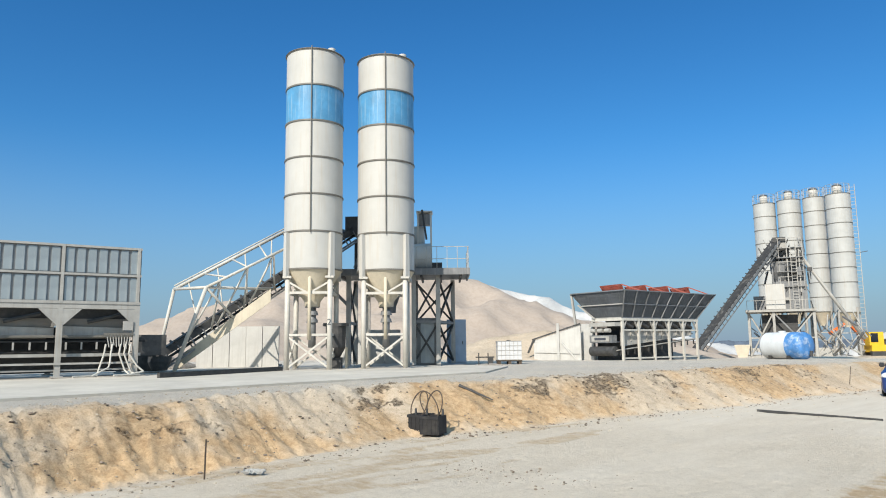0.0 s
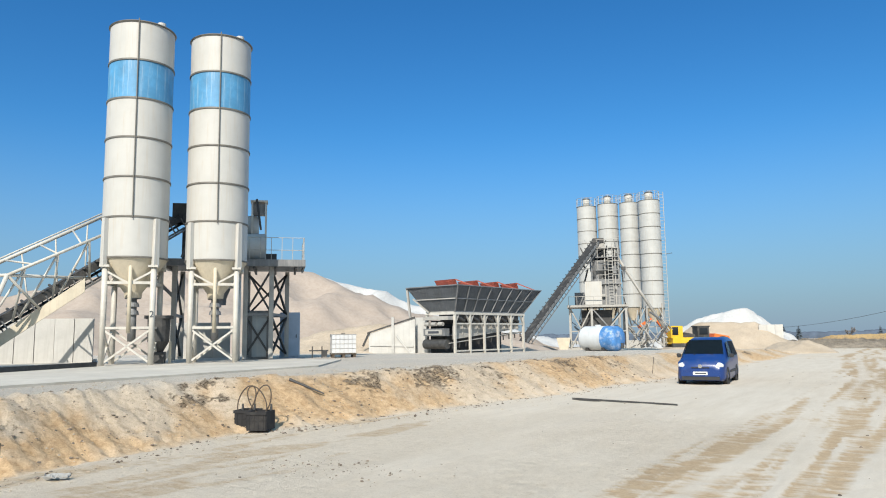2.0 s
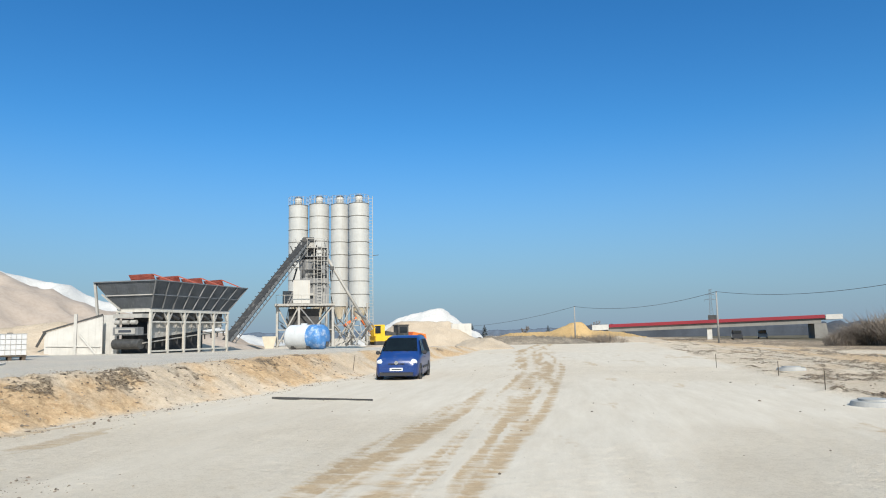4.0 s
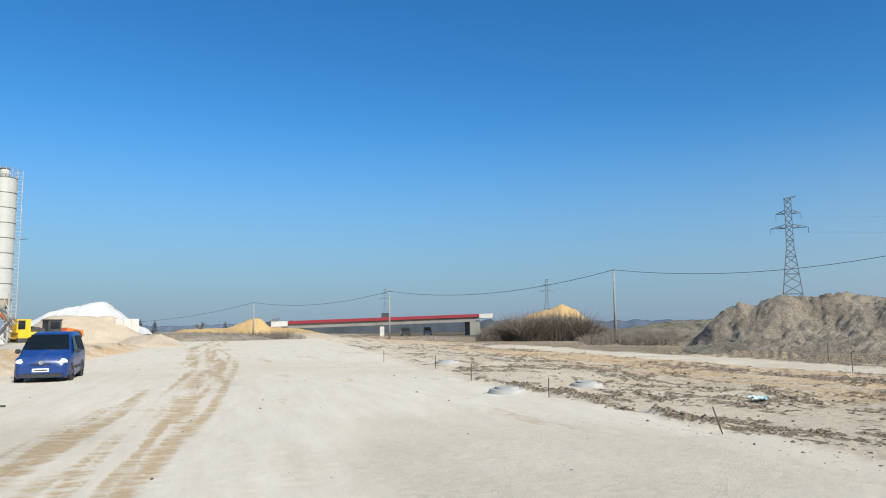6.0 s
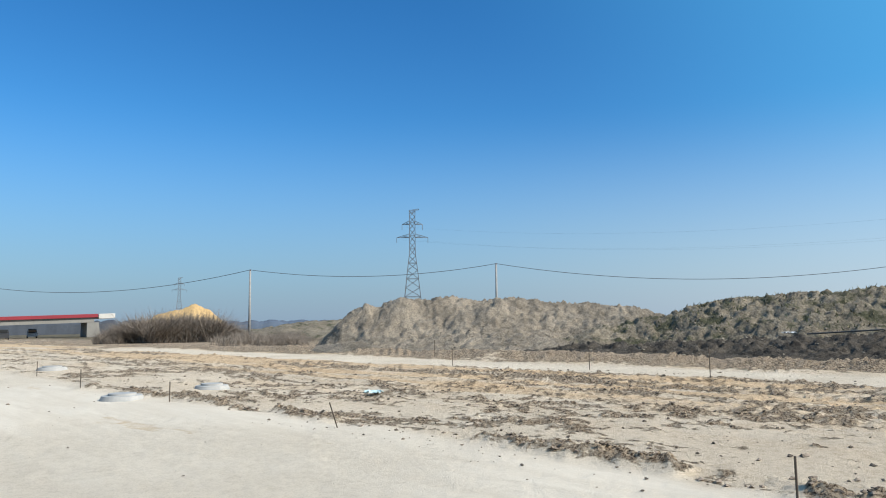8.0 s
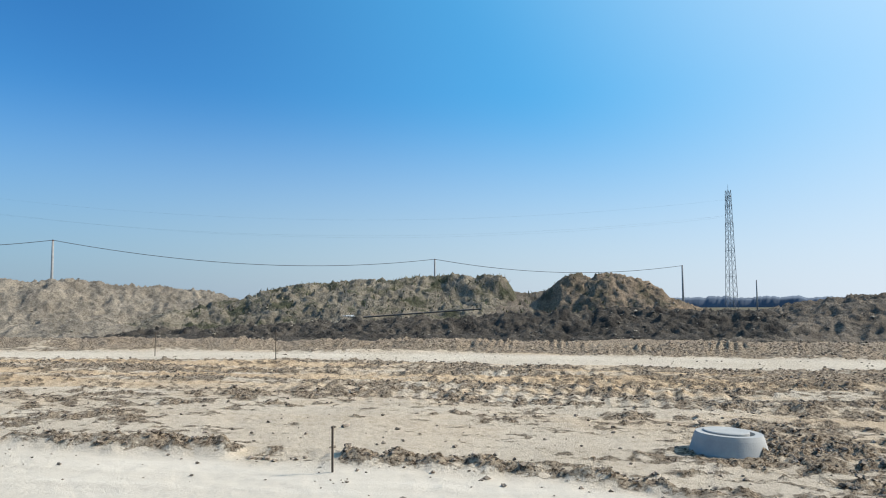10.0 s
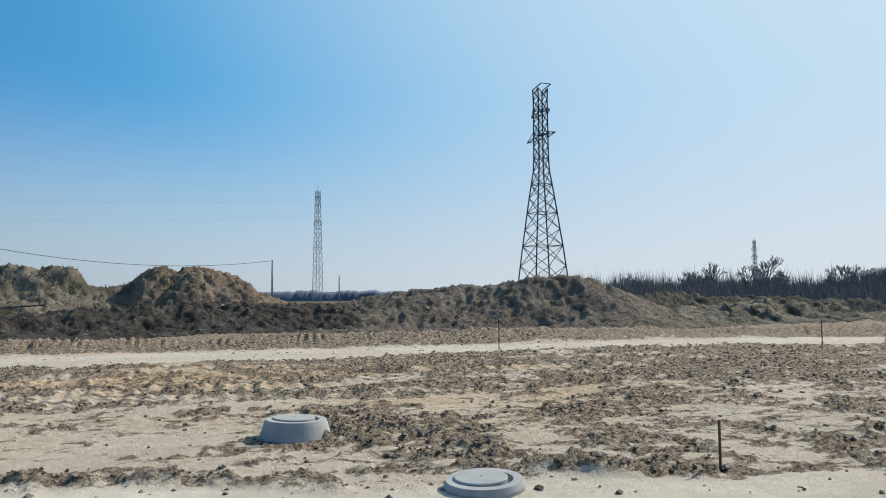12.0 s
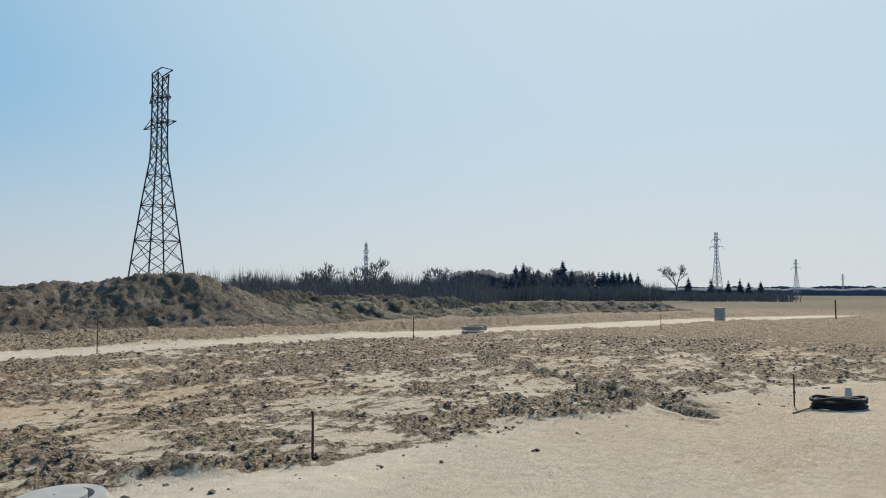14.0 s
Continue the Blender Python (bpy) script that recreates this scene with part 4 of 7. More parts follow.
# ---- mixer tower ----
def mixer_tower():
    e = empty("mixer_tower", ROW, "dark steel mixer tower with a railed platform", "tower")
    g = 0.93
    cols = [(-4.3, 32.4), (-1.35, 32.4), (-0.25, 32.4), (-4.3, 35.0), (-1.35, 35.0), (0.45, 35.0)]
    for u, d in cols:
        part("column", box(BM(), (u, d, (g + 4.95) / 2), (0.2, 0.2, 4.95 - g)), FRAMEGREY, e)
    for a, b in ((1, 2), (2, 5), (4, 5), (1, 4), (0, 3)):
        p, q = cols[a], cols[b]
        for z0, z1 in ((g + 0.1, 2.8), (2.9, 4.85)):
            part("brace", beam(BM(), (*p, z0), (*q, z1), 0.09), DARK, e)
            part("brace", beam(BM(), (*p, z1), (*q, z0), 0.09), DARK, e)
        part("tie", beam(BM(), (*p, 2.85), (*q, 2.85), 0.12), STEEL, e)
    part("knee", beam(BM(), (-4.3, 32.4, 3.6), (-5.6, 32.4, 4.9), 0.14), STEEL, e)
    part("platform", box(BM(), (-1.9, 33.6, 5.06), (6.2, 3.4, 0.12)), STEEL, e)
    part("edge_beam", box(BM(), (-1.9, 31.92, 5.08), (6.2, 0.08, 0.3)), STEEL, e)
    part("edge_beam", box(BM(), (1.16, 33.6, 5.08), (0.08, 3.4, 0.3)), STEEL, e)
    for k in range(7):
        part("joist", box(BM(), (-4.6 + k * 0.9, 33.6, 4.92), (0.09, 3.3, 0.16)), DARK, e)
    for k in range(6):
        u = -1.2 + k * 0.46
        part("rail_post", tube(BM(), (u, 31.95, 5.1), (u, 31.95, 6.2), 0.014, seg=6), SEAM2, e)
    for k in range(4):
        part("rail_post", tube(BM(), (1.14, 32.1 + k * 1.0, 5.1), (1.14, 32.1 + k * 1.0, 6.2), 0.014, seg=6), SEAM2, e)
    for z in (5.65, 6.2):
        part("handrail", tube(BM(), (-1.3, 31.95, z), (1.15, 31.95, z), 0.014, seg=6), SEAM2, e)
        part("handrail", tube(BM(), (1.14, 31.95, z), (1.14, 35.2, z), 0.014, seg=6), SEAM2, e)
    part("mixer_drum", tube(BM(), (-2.6, 32.8, 5.8), (-0.55, 32.8, 5.85), 0.62, seg=28), WHITE, e, "dusty white mixer drum", True)
    part("motor", box(BM(), (-0.3, 33.0, 5.35), (0.5, 0.5, 0.45)), DARK, e)
    part("mixer_cover", box(BM(), (-3.2, 33.2, 5.9), (1.7, 1.6, 1.5)), DARK, e)
    part("filter", tube(BM(), (-1.15, 33.2, 6.3), (-1.15, 33.2, 7.3), 0.3, seg=18), WHITE, e, smooth=True)
    part("head_frame", box(BM(), (-0.85, 33.0, 7.95), (0.75, 0.75, 0.07)), FRAME, e)
    for u in (-1.15, -0.55):
        for d in (32.7, 33.3):
            part("head_post", beam(BM(), (u, d, 5.2), (u, d, 7.95), 0.07), FRAME, e)
    part("head_box", box(BM(), (-0.85, 33.0, 7.6), (0.5, 0.5, 0.5)), STEEL, e)
    part("hose", tube(BM(), (-0.95, 32.5, 8.0), (-0.75, 32.4, 6.6), 0.05, seg=8), DARK, e)
    part("tower_cabin", box(BM(), (-0.75, 33.4, g + 1.05), (0.95, 1.4, 2.1)), STEEL, e)
    part("cabin_door", box(BM(), (-0.75, 32.68, g + 0.98), (0.62, 0.05, 1.8)), GREYSHEET, e)
    part("discharge_cone", lathe(BM(), [(0.8, 4.9), (0.3, 3.6), (0.28, 3.3)], 20, -2.5, 33.2), STEEL, e)
    part("sloped_stay", beam(BM(), (-4.0, 32.2, 5.3), (-3.3, 32.0, 7.1), 0.12), STEEL, e)
    return e


mixer_tower()
cab = empty("site_container", ROW @ pose(0.62, 36.6, YARD), "pale blue steel container door beside the tower", "container")
part("body", box(BM(), (0, 0, 1.1), (0.95, 1.8, 2.2)), SIGNBLUE, cab)
part("door", box(BM(), (0.05, -0.92, 1.1), (0.72, 0.05, 2.0)), SIGNBLUE, cab)
part("handle", box(BM(), (0.3, -0.96, 1.05), (0.04, 0.05, 0.16)), DARK, cab)

pump = empty("screw_pump", ROW @ pose(-4.42, 29.4, YARD), "dark hopper pump standing between the silos", "pump")
part("cap", box(BM(), (0, 0, 1.82), (0.95, 0.8, 0.12)), DARK, pump)
part("hopper", lathe(BM(), [(0.42, 1.76), (0.4, 0.9), (0.16, 0.45), (0.15, 0.05)], 16), DARK, pump)
part("frame", box(BM(), (0.0, 0.0, 0.25), (0.5, 0.5, 0.5)), DARK, pump)
part("pipe", tube(BM(), (0.45, -0.1, 0), (0.45, -0.1, 0.9), 0.05, seg=8), CREAM, pump)


def panel_wall(u0, u1, d, h, n, label, m=ROW, base=YARD):
    e = empty("retaining_wall", m @ pose(u0, d, base), label, "wall", kind="structure")
    w = (u1 - u0) / n
    bm = box(BM(), (0, 0, h / 2), (w - 0.025, 0.14, h))
    box(bm, (0, 0.35, 0.08), (w - 0.025, 0.8, 0.16))
    first = part("panel", bm, CONC, e)
    for k in range(n):
        mm = pose(w * (k + 0.5), 0.02 * ((k * 7) % 3), 0)
        if k == 0:
            first.matrix_basis = mm
        else:
            share(first, mm)
    return e


panel_wall(-11.4, -7.6, 33.2, 1.9, 5, "pale precast concrete retaining wall panels")
panel_wall(-5.4, -2.2, 36.5, 1.75, 4, "pale precast concrete retaining wall panels")
heap("gravel_mound", [(-31.8, 13.4, 0.8), (-33.3, 14.6, 0.6)], 1.8, GREYAGG, "small grey aggregate heap under the conveyor", seed=101, rough=0.1, base=0.9, step=0.15)
plank = tagged(part("timber_beam", beam(BM(), (-21.9, 9.6, 0.98), (-24.0, 15.2, 0.98), 0.16, 0.12), DARK), "dark steel beam lying along the paving edge", "beam")


# ---- caged liquid tank ----
def ibc():
    e = empty("liquid_tank", ROW @ pose(3.13, 35, 0.85), "white caged liquid tank standing on a pallet", "tank")
    part("bottle", box(BM(), (0, 0, 0.66), (1.14, 0.94, 0.88)), PLASTIC, e)
    for k in range(7):
        x = -0.58 + k * 1.16 / 6
        for y in (-0.49, 0.49):
            part("cage_bar", tube(BM(), (x, y, 0.2), (x, y, 1.12), 0.009, seg=6), SEAM2, e)
    for k in range(5):
        z = 0.22 + k * 0.22
        for y in (-0.49, 0.49):
            part("cage_bar", tube(BM(), (-0.6, y, z), (0.6, y, z), 0.008, seg=6), SEAM2, e)
        for x in (-0.6, 0.6):
            part("cage_bar", tube(BM(), (x, -0.49, z), (x, 0.49, z), 0.008, seg=6), SEAM2, e)
    for x in (-0.5, 0, 0.5):
        part("pallet_foot", box(BM(), (x, 0, 0.07), (0.14, 0.95, 0.14)), WOOD, e)
    part("pallet_deck", box(BM(), (0, 0, 0.17), (1.2, 1.0, 0.05)), WOOD, e)
    part("lid", tube(BM(), (0, 0, 1.1), (0, 0, 1.15), 0.1, seg=14), DARK, e)


ibc()
rack = empty("pipe_rack", ROW @ pose(2.1, 34.6, 0.85), "low rusty pipe stand beside the caged tank", "rack")
for x in (-0.45, 0.0):
    part("post", tube(BM(), (x, 0, 0), (x, 0, 0.55), 0.03, seg=6), DARK, rack)
part("bar", tube(BM(), (-0.6, 0, 0.35), (0.3, 0, 0.35), 0.03, seg=6), DARK, rack)
part("valve", box(BM(), (0.12, 0, 0.2), (0.25, 0.2, 0.3)), DARK, rack)


# ---- second plant further along the yard: its own frame ----
FARROW = pose(0.005, 0.363, 0, 0, 0, 21.78)


def far_hopper():
    ang = math.degrees(math.atan2(0.87, 0.49))
    e = empty("aggregate_hopper", FARROW @ pose(-7.94, 47.0, 0.52, 0, 0, ang), "dark grey flared aggregate hopper on a white frame", "hopper")
    L, W, zt, zb = 10.3, 4.7, 4.72, 2.9
    t = [(0, 0, zt), (L, 0, zt), (L, W, zt), (0, W, zt)]
    b = [(0.55, 0.75, zb), (L - 1.5, 0.75, zb), (L - 1.5, W - 1.5, zb), (0.55, W - 1.5, zb)]
    for k, nm in enumerate(("side_sheet", "end_sheet", "side_sheet", "end_sheet")):
        j = (k + 1) % 4
        bm = BM()
        vs = [bm.verts.new(v) for v in (t[k], t[j], b[j], b[k])]
        bm.faces.new(vs)
        bmesh.ops.solidify(bm, geom=bm.faces[:], thickness=0.05)
        part(nm, bm, HOPSHEET, e)
    for k in range(9):
        s = k / 8
        p = Vector(t[0]).lerp(Vector(t[1]), s)
        q = Vector(b[0]).lerp(Vector(b[1]), s)
        part("stiffener", beam(BM(), p + Vector((0, -0.04, 0)), q + Vector((0, -0.05, 0)), 0.07), STEEL, e)
    for s in (0.02, 0.5, 0.98):
        p, q = [Vector(a[0]).lerp(Vector(b[0]), s) for a in (t,)][0], [Vector(a[1]).lerp(Vector(b[1]), s) for a in (t,)][0]
        part("side_rail", beam(BM(), p + Vector((0, -0.05, 0)), q + Vector((0, -0.05, 0)), 0.06), HOPSHEET, e)
        p, q = Vector(t[0]).lerp(Vector(b[0]), s), Vector(t[3]).lerp(Vector(b[3]), s)
        part("end_rail", beam(BM(), p + Vector((-0.05, 0, 0)), q + Vector((-0.05, 0, 0)), 0.07), FRAMEGREY if s > 0.4 else HOPSHEET, e)
    for k in range(4):
        x0, x1 = L * k / 4 + 0.15, L * (k + 1) / 4 - 0.1
        bm = BM()
        vs = [bm.verts.new(v) for v in ((x0, W * 0.4, zt - 0.1), (x1, W * 0.4, zt - 0.1), (x1, W * 0.4 + 0.3, zt + 0.62 + 0.03 * k), (x0, W * 0.4 + 0.3, zt + 0.36 + 0.03 * k))]
        bm.faces.new(vs)
        bmesh.ops.solidify(bm, geom=bm.faces[:], thickness=0.04)
        part("red_board", bm, RED, e, "faded red extension board")
        part("red_edge", beam(BM(), (x1, 0.4, zt - 0.02), (x1, W * 0.4 + 0.3, zt + 0.58 + 0.03 * k), 0.05, 0.2), RED, e)
    part("top_beam", box(BM(), (L / 2 - 0.4, 0.72, zb - 0.08), (L - 1.9, 0.14, 0.16)), FRAME, e)
    part("top_beam", box(BM(), (0.5, W / 2 - 0.4, zb - 0.08), (0.14, 2.6, 0.16)), FRAME, e)
    for k in range(6):
        x = 0.55 + k * (L - 2.05) / 5
        for y in (0.72, W - 1.5):
            part("post", box(BM(), (x, y, 1.4), (0.15, 0.15, 2.8)), FRAME, e)
        if k < 5:
            xx = x + (L - 2.05) / 10
            w2 = (L - 2.05) / 10
            part("gate_chute", prism(BM(), [(xx - 0.5, 2.75), (xx + 0.5, 2.75), (xx + 0.28, 2.15), (xx - 0.28, 2.15)], 0.9, 2.4), DARK, e)
            part("gate_bracket", beam(BM(), (xx - w2 + 0.1, 0.72, 2.2), (xx - w2 * 0.5, 0.72, 2.75), 0.08), FRAMEGREY, e)
            part("gate_bracket", beam(BM(), (xx + w2 - 0.1, 0.72, 2.2), (xx + w2 * 0.5, 0.72, 2.75), 0.08), FRAMEGREY, e)
            part("air_cylinder", tube(BM(), (xx - 0.3, 0.85, 2.55), (xx + 0.35, 0.85, 2.3), 0.12, seg=10), DARK, e)
    part("mid_rail", box(BM(), (L / 2 - 0.4, 0.72, 2.12), (L - 1.9, 0.1, 0.1)), FRAME, e)
    part("low_rail", box(BM(), (L / 2 - 0.4, 0.72, 0.28), (L - 1.9, 0.1, 0.1)), FRAME, e)
    part("belt", beam(BM(), (0.2, 1.5, 0.72), (L - 1.2, 1.5, 1.5), 0.06, 0.9), RUBBER, e)
    part("belt_rail", beam(BM(), (0.2, 1.0, 0.8), (L - 1.2, 1.0, 1.55), 0.06, 0.14), FRAMEGREY, e)
    part("belt_skirt", beam(BM(), (0.4, 1.6, 1.3), (L - 1.2, 1.6, 1.9), 0.05, 0.7), STEEL, e)
    for k in range(12):
        s = (k + 0.5) / 12
        part("idler_bracket", box(BM(), (0.2 + s * (L - 1.4), 0.98, 0.55 + 0.78 * s), (0.08, 0.06, 0.3)), DARK, e)
    part("back_sheet", box(BM(), (L / 2 - 0.4, 2.9, 1.2), (L - 2, 0.05, 2.3)), DARK, e)
    part("weigh_sheet", prism(BM(), [(0.7, 2.15), (L - 1.7, 2.3), (L - 1.7, 1.78), (0.7, 1.05)], 1.02, 1.06), FRAMEGREY, e, "dusty grey weigh trough side")
    for k in range(10):
        x = 0.9 + k * (L - 2.8) / 9
        part("trough_rib", box(BM(), (x, 1.0, 1.66 + 0.035 * k), (0.06, 0.05, 0.62)), SEAM2, e)
    part("end_panel", box(BM(), (0.35, 3.55, 1.3), (0.12, 1.1, 2.6)), CONC, e, "pale concrete end panel")
    part("end_post", beam(BM(), (0.2, 4.1, 0), (0.1, W, zt), 0.14), FRAMEGREY, e)
    part("end_brace", beam(BM(), (0.2, 4.2, 3.9), (0.4, 2.9, 2.9), 0.1), FRAMEGREY, e)
    part("end_machine", box(BM(), (0.1, 2.0, 1.55), (0.5, 1.9, 0.5)), STEEL, e)
    part("end_drum", tube(BM(), (0.1, 1.0, 0.75), (0.1, 3.0, 0.75), 0.32, seg=20), DARK, e)
    part("end_sign", box(BM(), (-0.18, 2.0, 1.55), (0.03, 1.5, 0.34)), FRAMEGREY, e, "white name board with a dark mark")
    part("sign_mark", box(BM(), (-0.20, 2.0, 1.55), (0.02, 0.95, 0.16)), LETTER, e)
    for y in (1.3, 1.9, 2.5):
        part("roller", tube(BM(), (0.0, y, 2.1), (0.0, y + 0.4, 2.1), 0.14, seg=12), FRAMEGREY, e)
    part("chute_cover", box(BM(), (0.3, 1.9, 2.5), (0.8, 2.2, 0.25)), FRAMEGREY, e)
    return e


far_hopper()
ramp_wall = empty("ramp_wall", FARROW @ pose(0, 48.5, 0.48), "pale concrete ramp side wall with steel edging", "wall", kind="structure")
part("slab", prism(BM(), [(-14.5, 0.0), (-11.2, 0.0), (-11.2, 2.6), (-12.75, 2.05), (-14.5, 1.55)], -0.1, 0.1), CONC, ramp_wall)
part("edge_beam", beam(BM(), (-14.6, -0.12, 1.6), (-11.2, -0.12, 2.65), 0.1), DARK, ramp_wall)
part("post", box(BM(), (-12.75, -0.16, 1.35), (0.18, 0.12, 2.7)), CONC, ramp_wall)
part("post", beam(BM(), (-14.9, -0.16, 0.7), (-14.45, -0.16, 1.65), 0.12), DARK, ramp_wall)
part("stay", beam(BM(), (-12.5, -0.16, 1.4), (-11.4, -0.16, 0.05), 0.1), CONC, ramp_wall)
part("wall_rail", beam(BM(), (-14.4, -0.14, 0.75), (-11.3, -0.14, 0.65), 0.06), CONC, ramp_wall)


def far_silo(u, d, r, top):
    base = 0.32
    m = FARROW @ pose(u, d, base)
    rings, step = 8, 1.5
    bottom = top - base - rings * step
    e, z1 = silo(m, r, 0, bottom, rings, step, None, WHITEGREY)
    k = r * 0.72
    for sx in (-1, 1):
        for sy in (-1, 1):
            part("leg", tube(BM(), (sx * k, sy * k, 0), (sx * k, sy * k, bottom + 0.5), 0.11, seg=10), FRAMEGREY, e)
    for a, b in (((-k, -k), (k, -k)), ((k, -k), (k, k)), ((-k, k), (-k, -k))):
        part("brace", beam(BM(), (*a, 0.1), (*b, bottom * 0.5), 0.09), FRAMEGREY, e)
        part("brace", beam(BM(), (*b, 0.1), (*a, bottom * 0.5), 0.09), FRAMEGREY, e)
        part("tie_bar", beam(BM(), (*a, bottom * 0.52), (*b, bottom * 0.52), 0.1), FRAMEGREY, e)
    part("filter", tube(BM(), (0, 0, z1), (0, 0, z1 + 0.95), 0.42, seg=18), WHITE, e, smooth=True)
    part("filter_cap", tube(BM(), (0, 0, z1 + 0.95), (0, 0, z1 + 1.1), 0.5, 0.3, 18), STEEL, e)
    for j in range(12):
        a = j * math.pi / 6
        part("rail_post", tube(BM(), (r * math.cos(a), r * math.sin(a), z1), (r * math.cos(a), r * math.sin(a), z1 + 1.0), 0.025, seg=5), SEAM2, e)
    for z in (0.5, 1.0):
        part("handrail", lathe(BM(), [(r - 0.02, z1 + z - 0.02), (r + 0.02, z1 + z), (r - 0.02, z1 + z + 0.02)], 24), SEAM2, e)
    return e


for u, d, r, top in ((1.29, 86.5, 1.14, 16.95), (3.75, 86.0, 1.18, 17.05), (6.05, 84.0, 1.06, 16.75), (8.1, 82.0, 1.15, 16.55)):
    tagged(far_silo(u, d, r, top), "tall white ringed cement silo with a railed top", "silo", "silos of the far plant")
lad = empty("silo_ladder", FARROW @ pose(9.45, 81.9, 0.32), "caged steel ladder up the outer far silo", "ladder")
for x in (-0.22, 0.22):
    part("stringer", tube(BM(), (x, 0, 0.3), (x, 0, 17.2), 0.035, seg=6), SEAM2, lad)
for k in range(44):
    part("rung", tube(BM(), (-0.22, 0, 1 + k * 0.37), (0.22, 0, 1 + k * 0.37), 0.02, seg=5), SEAM2, lad)
part("lamp_arm", beam(BM(), (0.2, 0, 10.2), (0.9, 0, 10.3), 0.06), DARK, lad)


def far_tower():
    e = empty("mixer_tower", FARROW, "cluttered grey mixer tower with ladders and chutes", "tower")
    g = 0.4
    cols = [(-0.9, 72.5), (1.2, 72.0), (4.5, 72.0), (-0.9, 76.0), (1.2, 76.0), (4.5, 76.0)]
    for u, d in cols:
        part("column", box(BM(), (u, d, (g + 4.5) / 2), (0.22, 0.22, 4.5 - g)), FRAMEGREY, e)
    for a, b in ((0, 1), (1, 2), (2, 5), (4, 5), (0, 3)):
        p, q = cols[a], cols[b]
        part("brace", beam(BM(), (*p, g), (*q, 4.4), 0.12), FRAMEGREY if a < 2 else STEEL, e)
        part("brace", beam(BM(), (*p, 4.4), (*q, g), 0.12), FRAMEGREY if a < 1 else STEEL, e)
        part("tie", beam(BM(), (*p, 2.1), (*q, 2.1), 0.12), FRAMEGREY, e)
    part("platform", box(BM(), (1.8, 74.0, 4.55), (5.9, 4.6, 0.2)), FRAMEGREY, e)
    part("cabin", box(BM(), (1.45, 73.2, 5.85), (1.65, 1.8, 2.3)), WHITE, e, "pale control cabin")
    # dark box added to stand in for the shade below the platform
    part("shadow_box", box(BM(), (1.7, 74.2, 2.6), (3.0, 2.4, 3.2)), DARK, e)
    part("mixer_body", box(BM(), (2.9, 74.6, 6.0), (2.6, 2.2, 2.6)), STEEL, e)
    part("hopper", lathe(BM(), [(0.9, 9.2), (0.85, 8.2), (0.35, 7.2)], 16, 2.1, 74.3), STEEL, e)
    part("head_house", box(BM(), (2.15, 74.2, 11.25), (1.1, 1.4, 0.45)), DARK, e)
    part("head_sheet", box(BM(), (2.35, 74.2, 10.7), (0.7, 1.2, 0.8)), FRAMEGREY, e)
    for u in (1.4, 2.7, 3.7):
        for d in (73.4, 75.2):
            part("post", beam(BM(), (u, d, 4.6), (u, d, 10.9 - 0.35 * max(0, u - 2.7)), 0.1), FRAMEGREY if u > 2 else STEEL, e)
    for z in (6.8, 8.2, 9.5, 10.4):
        part("deck", box(BM(), (2.9, 74.2, z), (2.2, 1.9, 0.08)), STEEL, e)
        part("handrail", beam(BM(), (1.9, 73.2, z + 0.9), (4.1, 73.2, z + 0.9), 0.05), FRAMEGREY, e)
        for u in (2.0, 2.7, 3.4, 4.0):
            part("rail_post", beam(BM(), (u, 73.2, z), (u, 73.2, z + 0.9), 0.04), FRAMEGREY, e)
    for u in (3.0, 3.45):
        part("ladder_side", beam(BM(), (u, 73.05, 4.6), (u, 73.05, 10.8), 0.05), FRAMEGREY, e)
    for k in range(20):
        part("ladder_rung", beam(BM(), (3.0, 73.05, 4.8 + k * 0.3), (3.45, 73.05, 4.8 + k * 0.3), 0.035), FRAMEGREY, e)
    part("screw_tube", tube(BM(), (3.5, 75.8, 10.7), (8.7, 75.8, 1.9), 0.16, seg=12), FRAMEGREY, e, "grey inclined screw conveyor", True)
    rng = random.Random(5)
    for k in range(72):
        u = rng.uniform(-0.5, 9.0)
        z = rng.uniform(0.5, 3.4)
        part("clutter_bar", beam(BM(), (u, 73 + rng.uniform(0, 6), z), (u + rng.uniform(-1.2, 1.2), 73 + rng.uniform(0, 6), max(0.4, z + rng.uniform(-2.4, 2.2))), rng.choice((0.07, 0.1, 0.14))), rng.choice((FRAMEGREY, STEEL, FRAMEGREY)), e)
    for k in range(16):
        u, z = rng.uniform(1.5, 4.6), rng.uniform(5.0, 10.0)
        part("chute", box(BM(), (u, 73.2 + rng.uniform(0, 1.5), z), (rng.uniform(0.2, 0.7), 0.4, rng.uniform(0.2, 0.8))), rng.choice((STEEL, DARK, FRAMEGREY, FRAMEGREY)), e)
    for k in range(64):
        u, z = rng.uniform(0.6, 4.6), rng.uniform(4.8, 10.4)
        part("service_pipe", beam(BM(), (u, 73.0 + rng.uniform(0, 2.4), z), (u + rng.uniform(-0.8, 0.8), 73.0 + rng.uniform(0, 2.4), z + rng.uniform(-1.6, 1.6)), rng.choice((0.05, 0.08, 0.12))), rng.choice((STEEL, DARK, FRAMEGREY)), e)
    for u, d, z, sx, sz in ((2.2, 75.0, 8.0, 1.5, 4.6), (3.4, 75.3, 7.2, 1.2, 4.6), (0.4, 75.0, 5.4, 1.6, 1.3)):
        part("casing", box(BM(), (u, d, z), (sx, 0.9, sz)), STEEL, e)
    part("platform_rail", beam(BM(), (-1.0, 71.8, 5.5), (4.7, 71.8, 5.5), 0.05), FRAMEGREY, e)
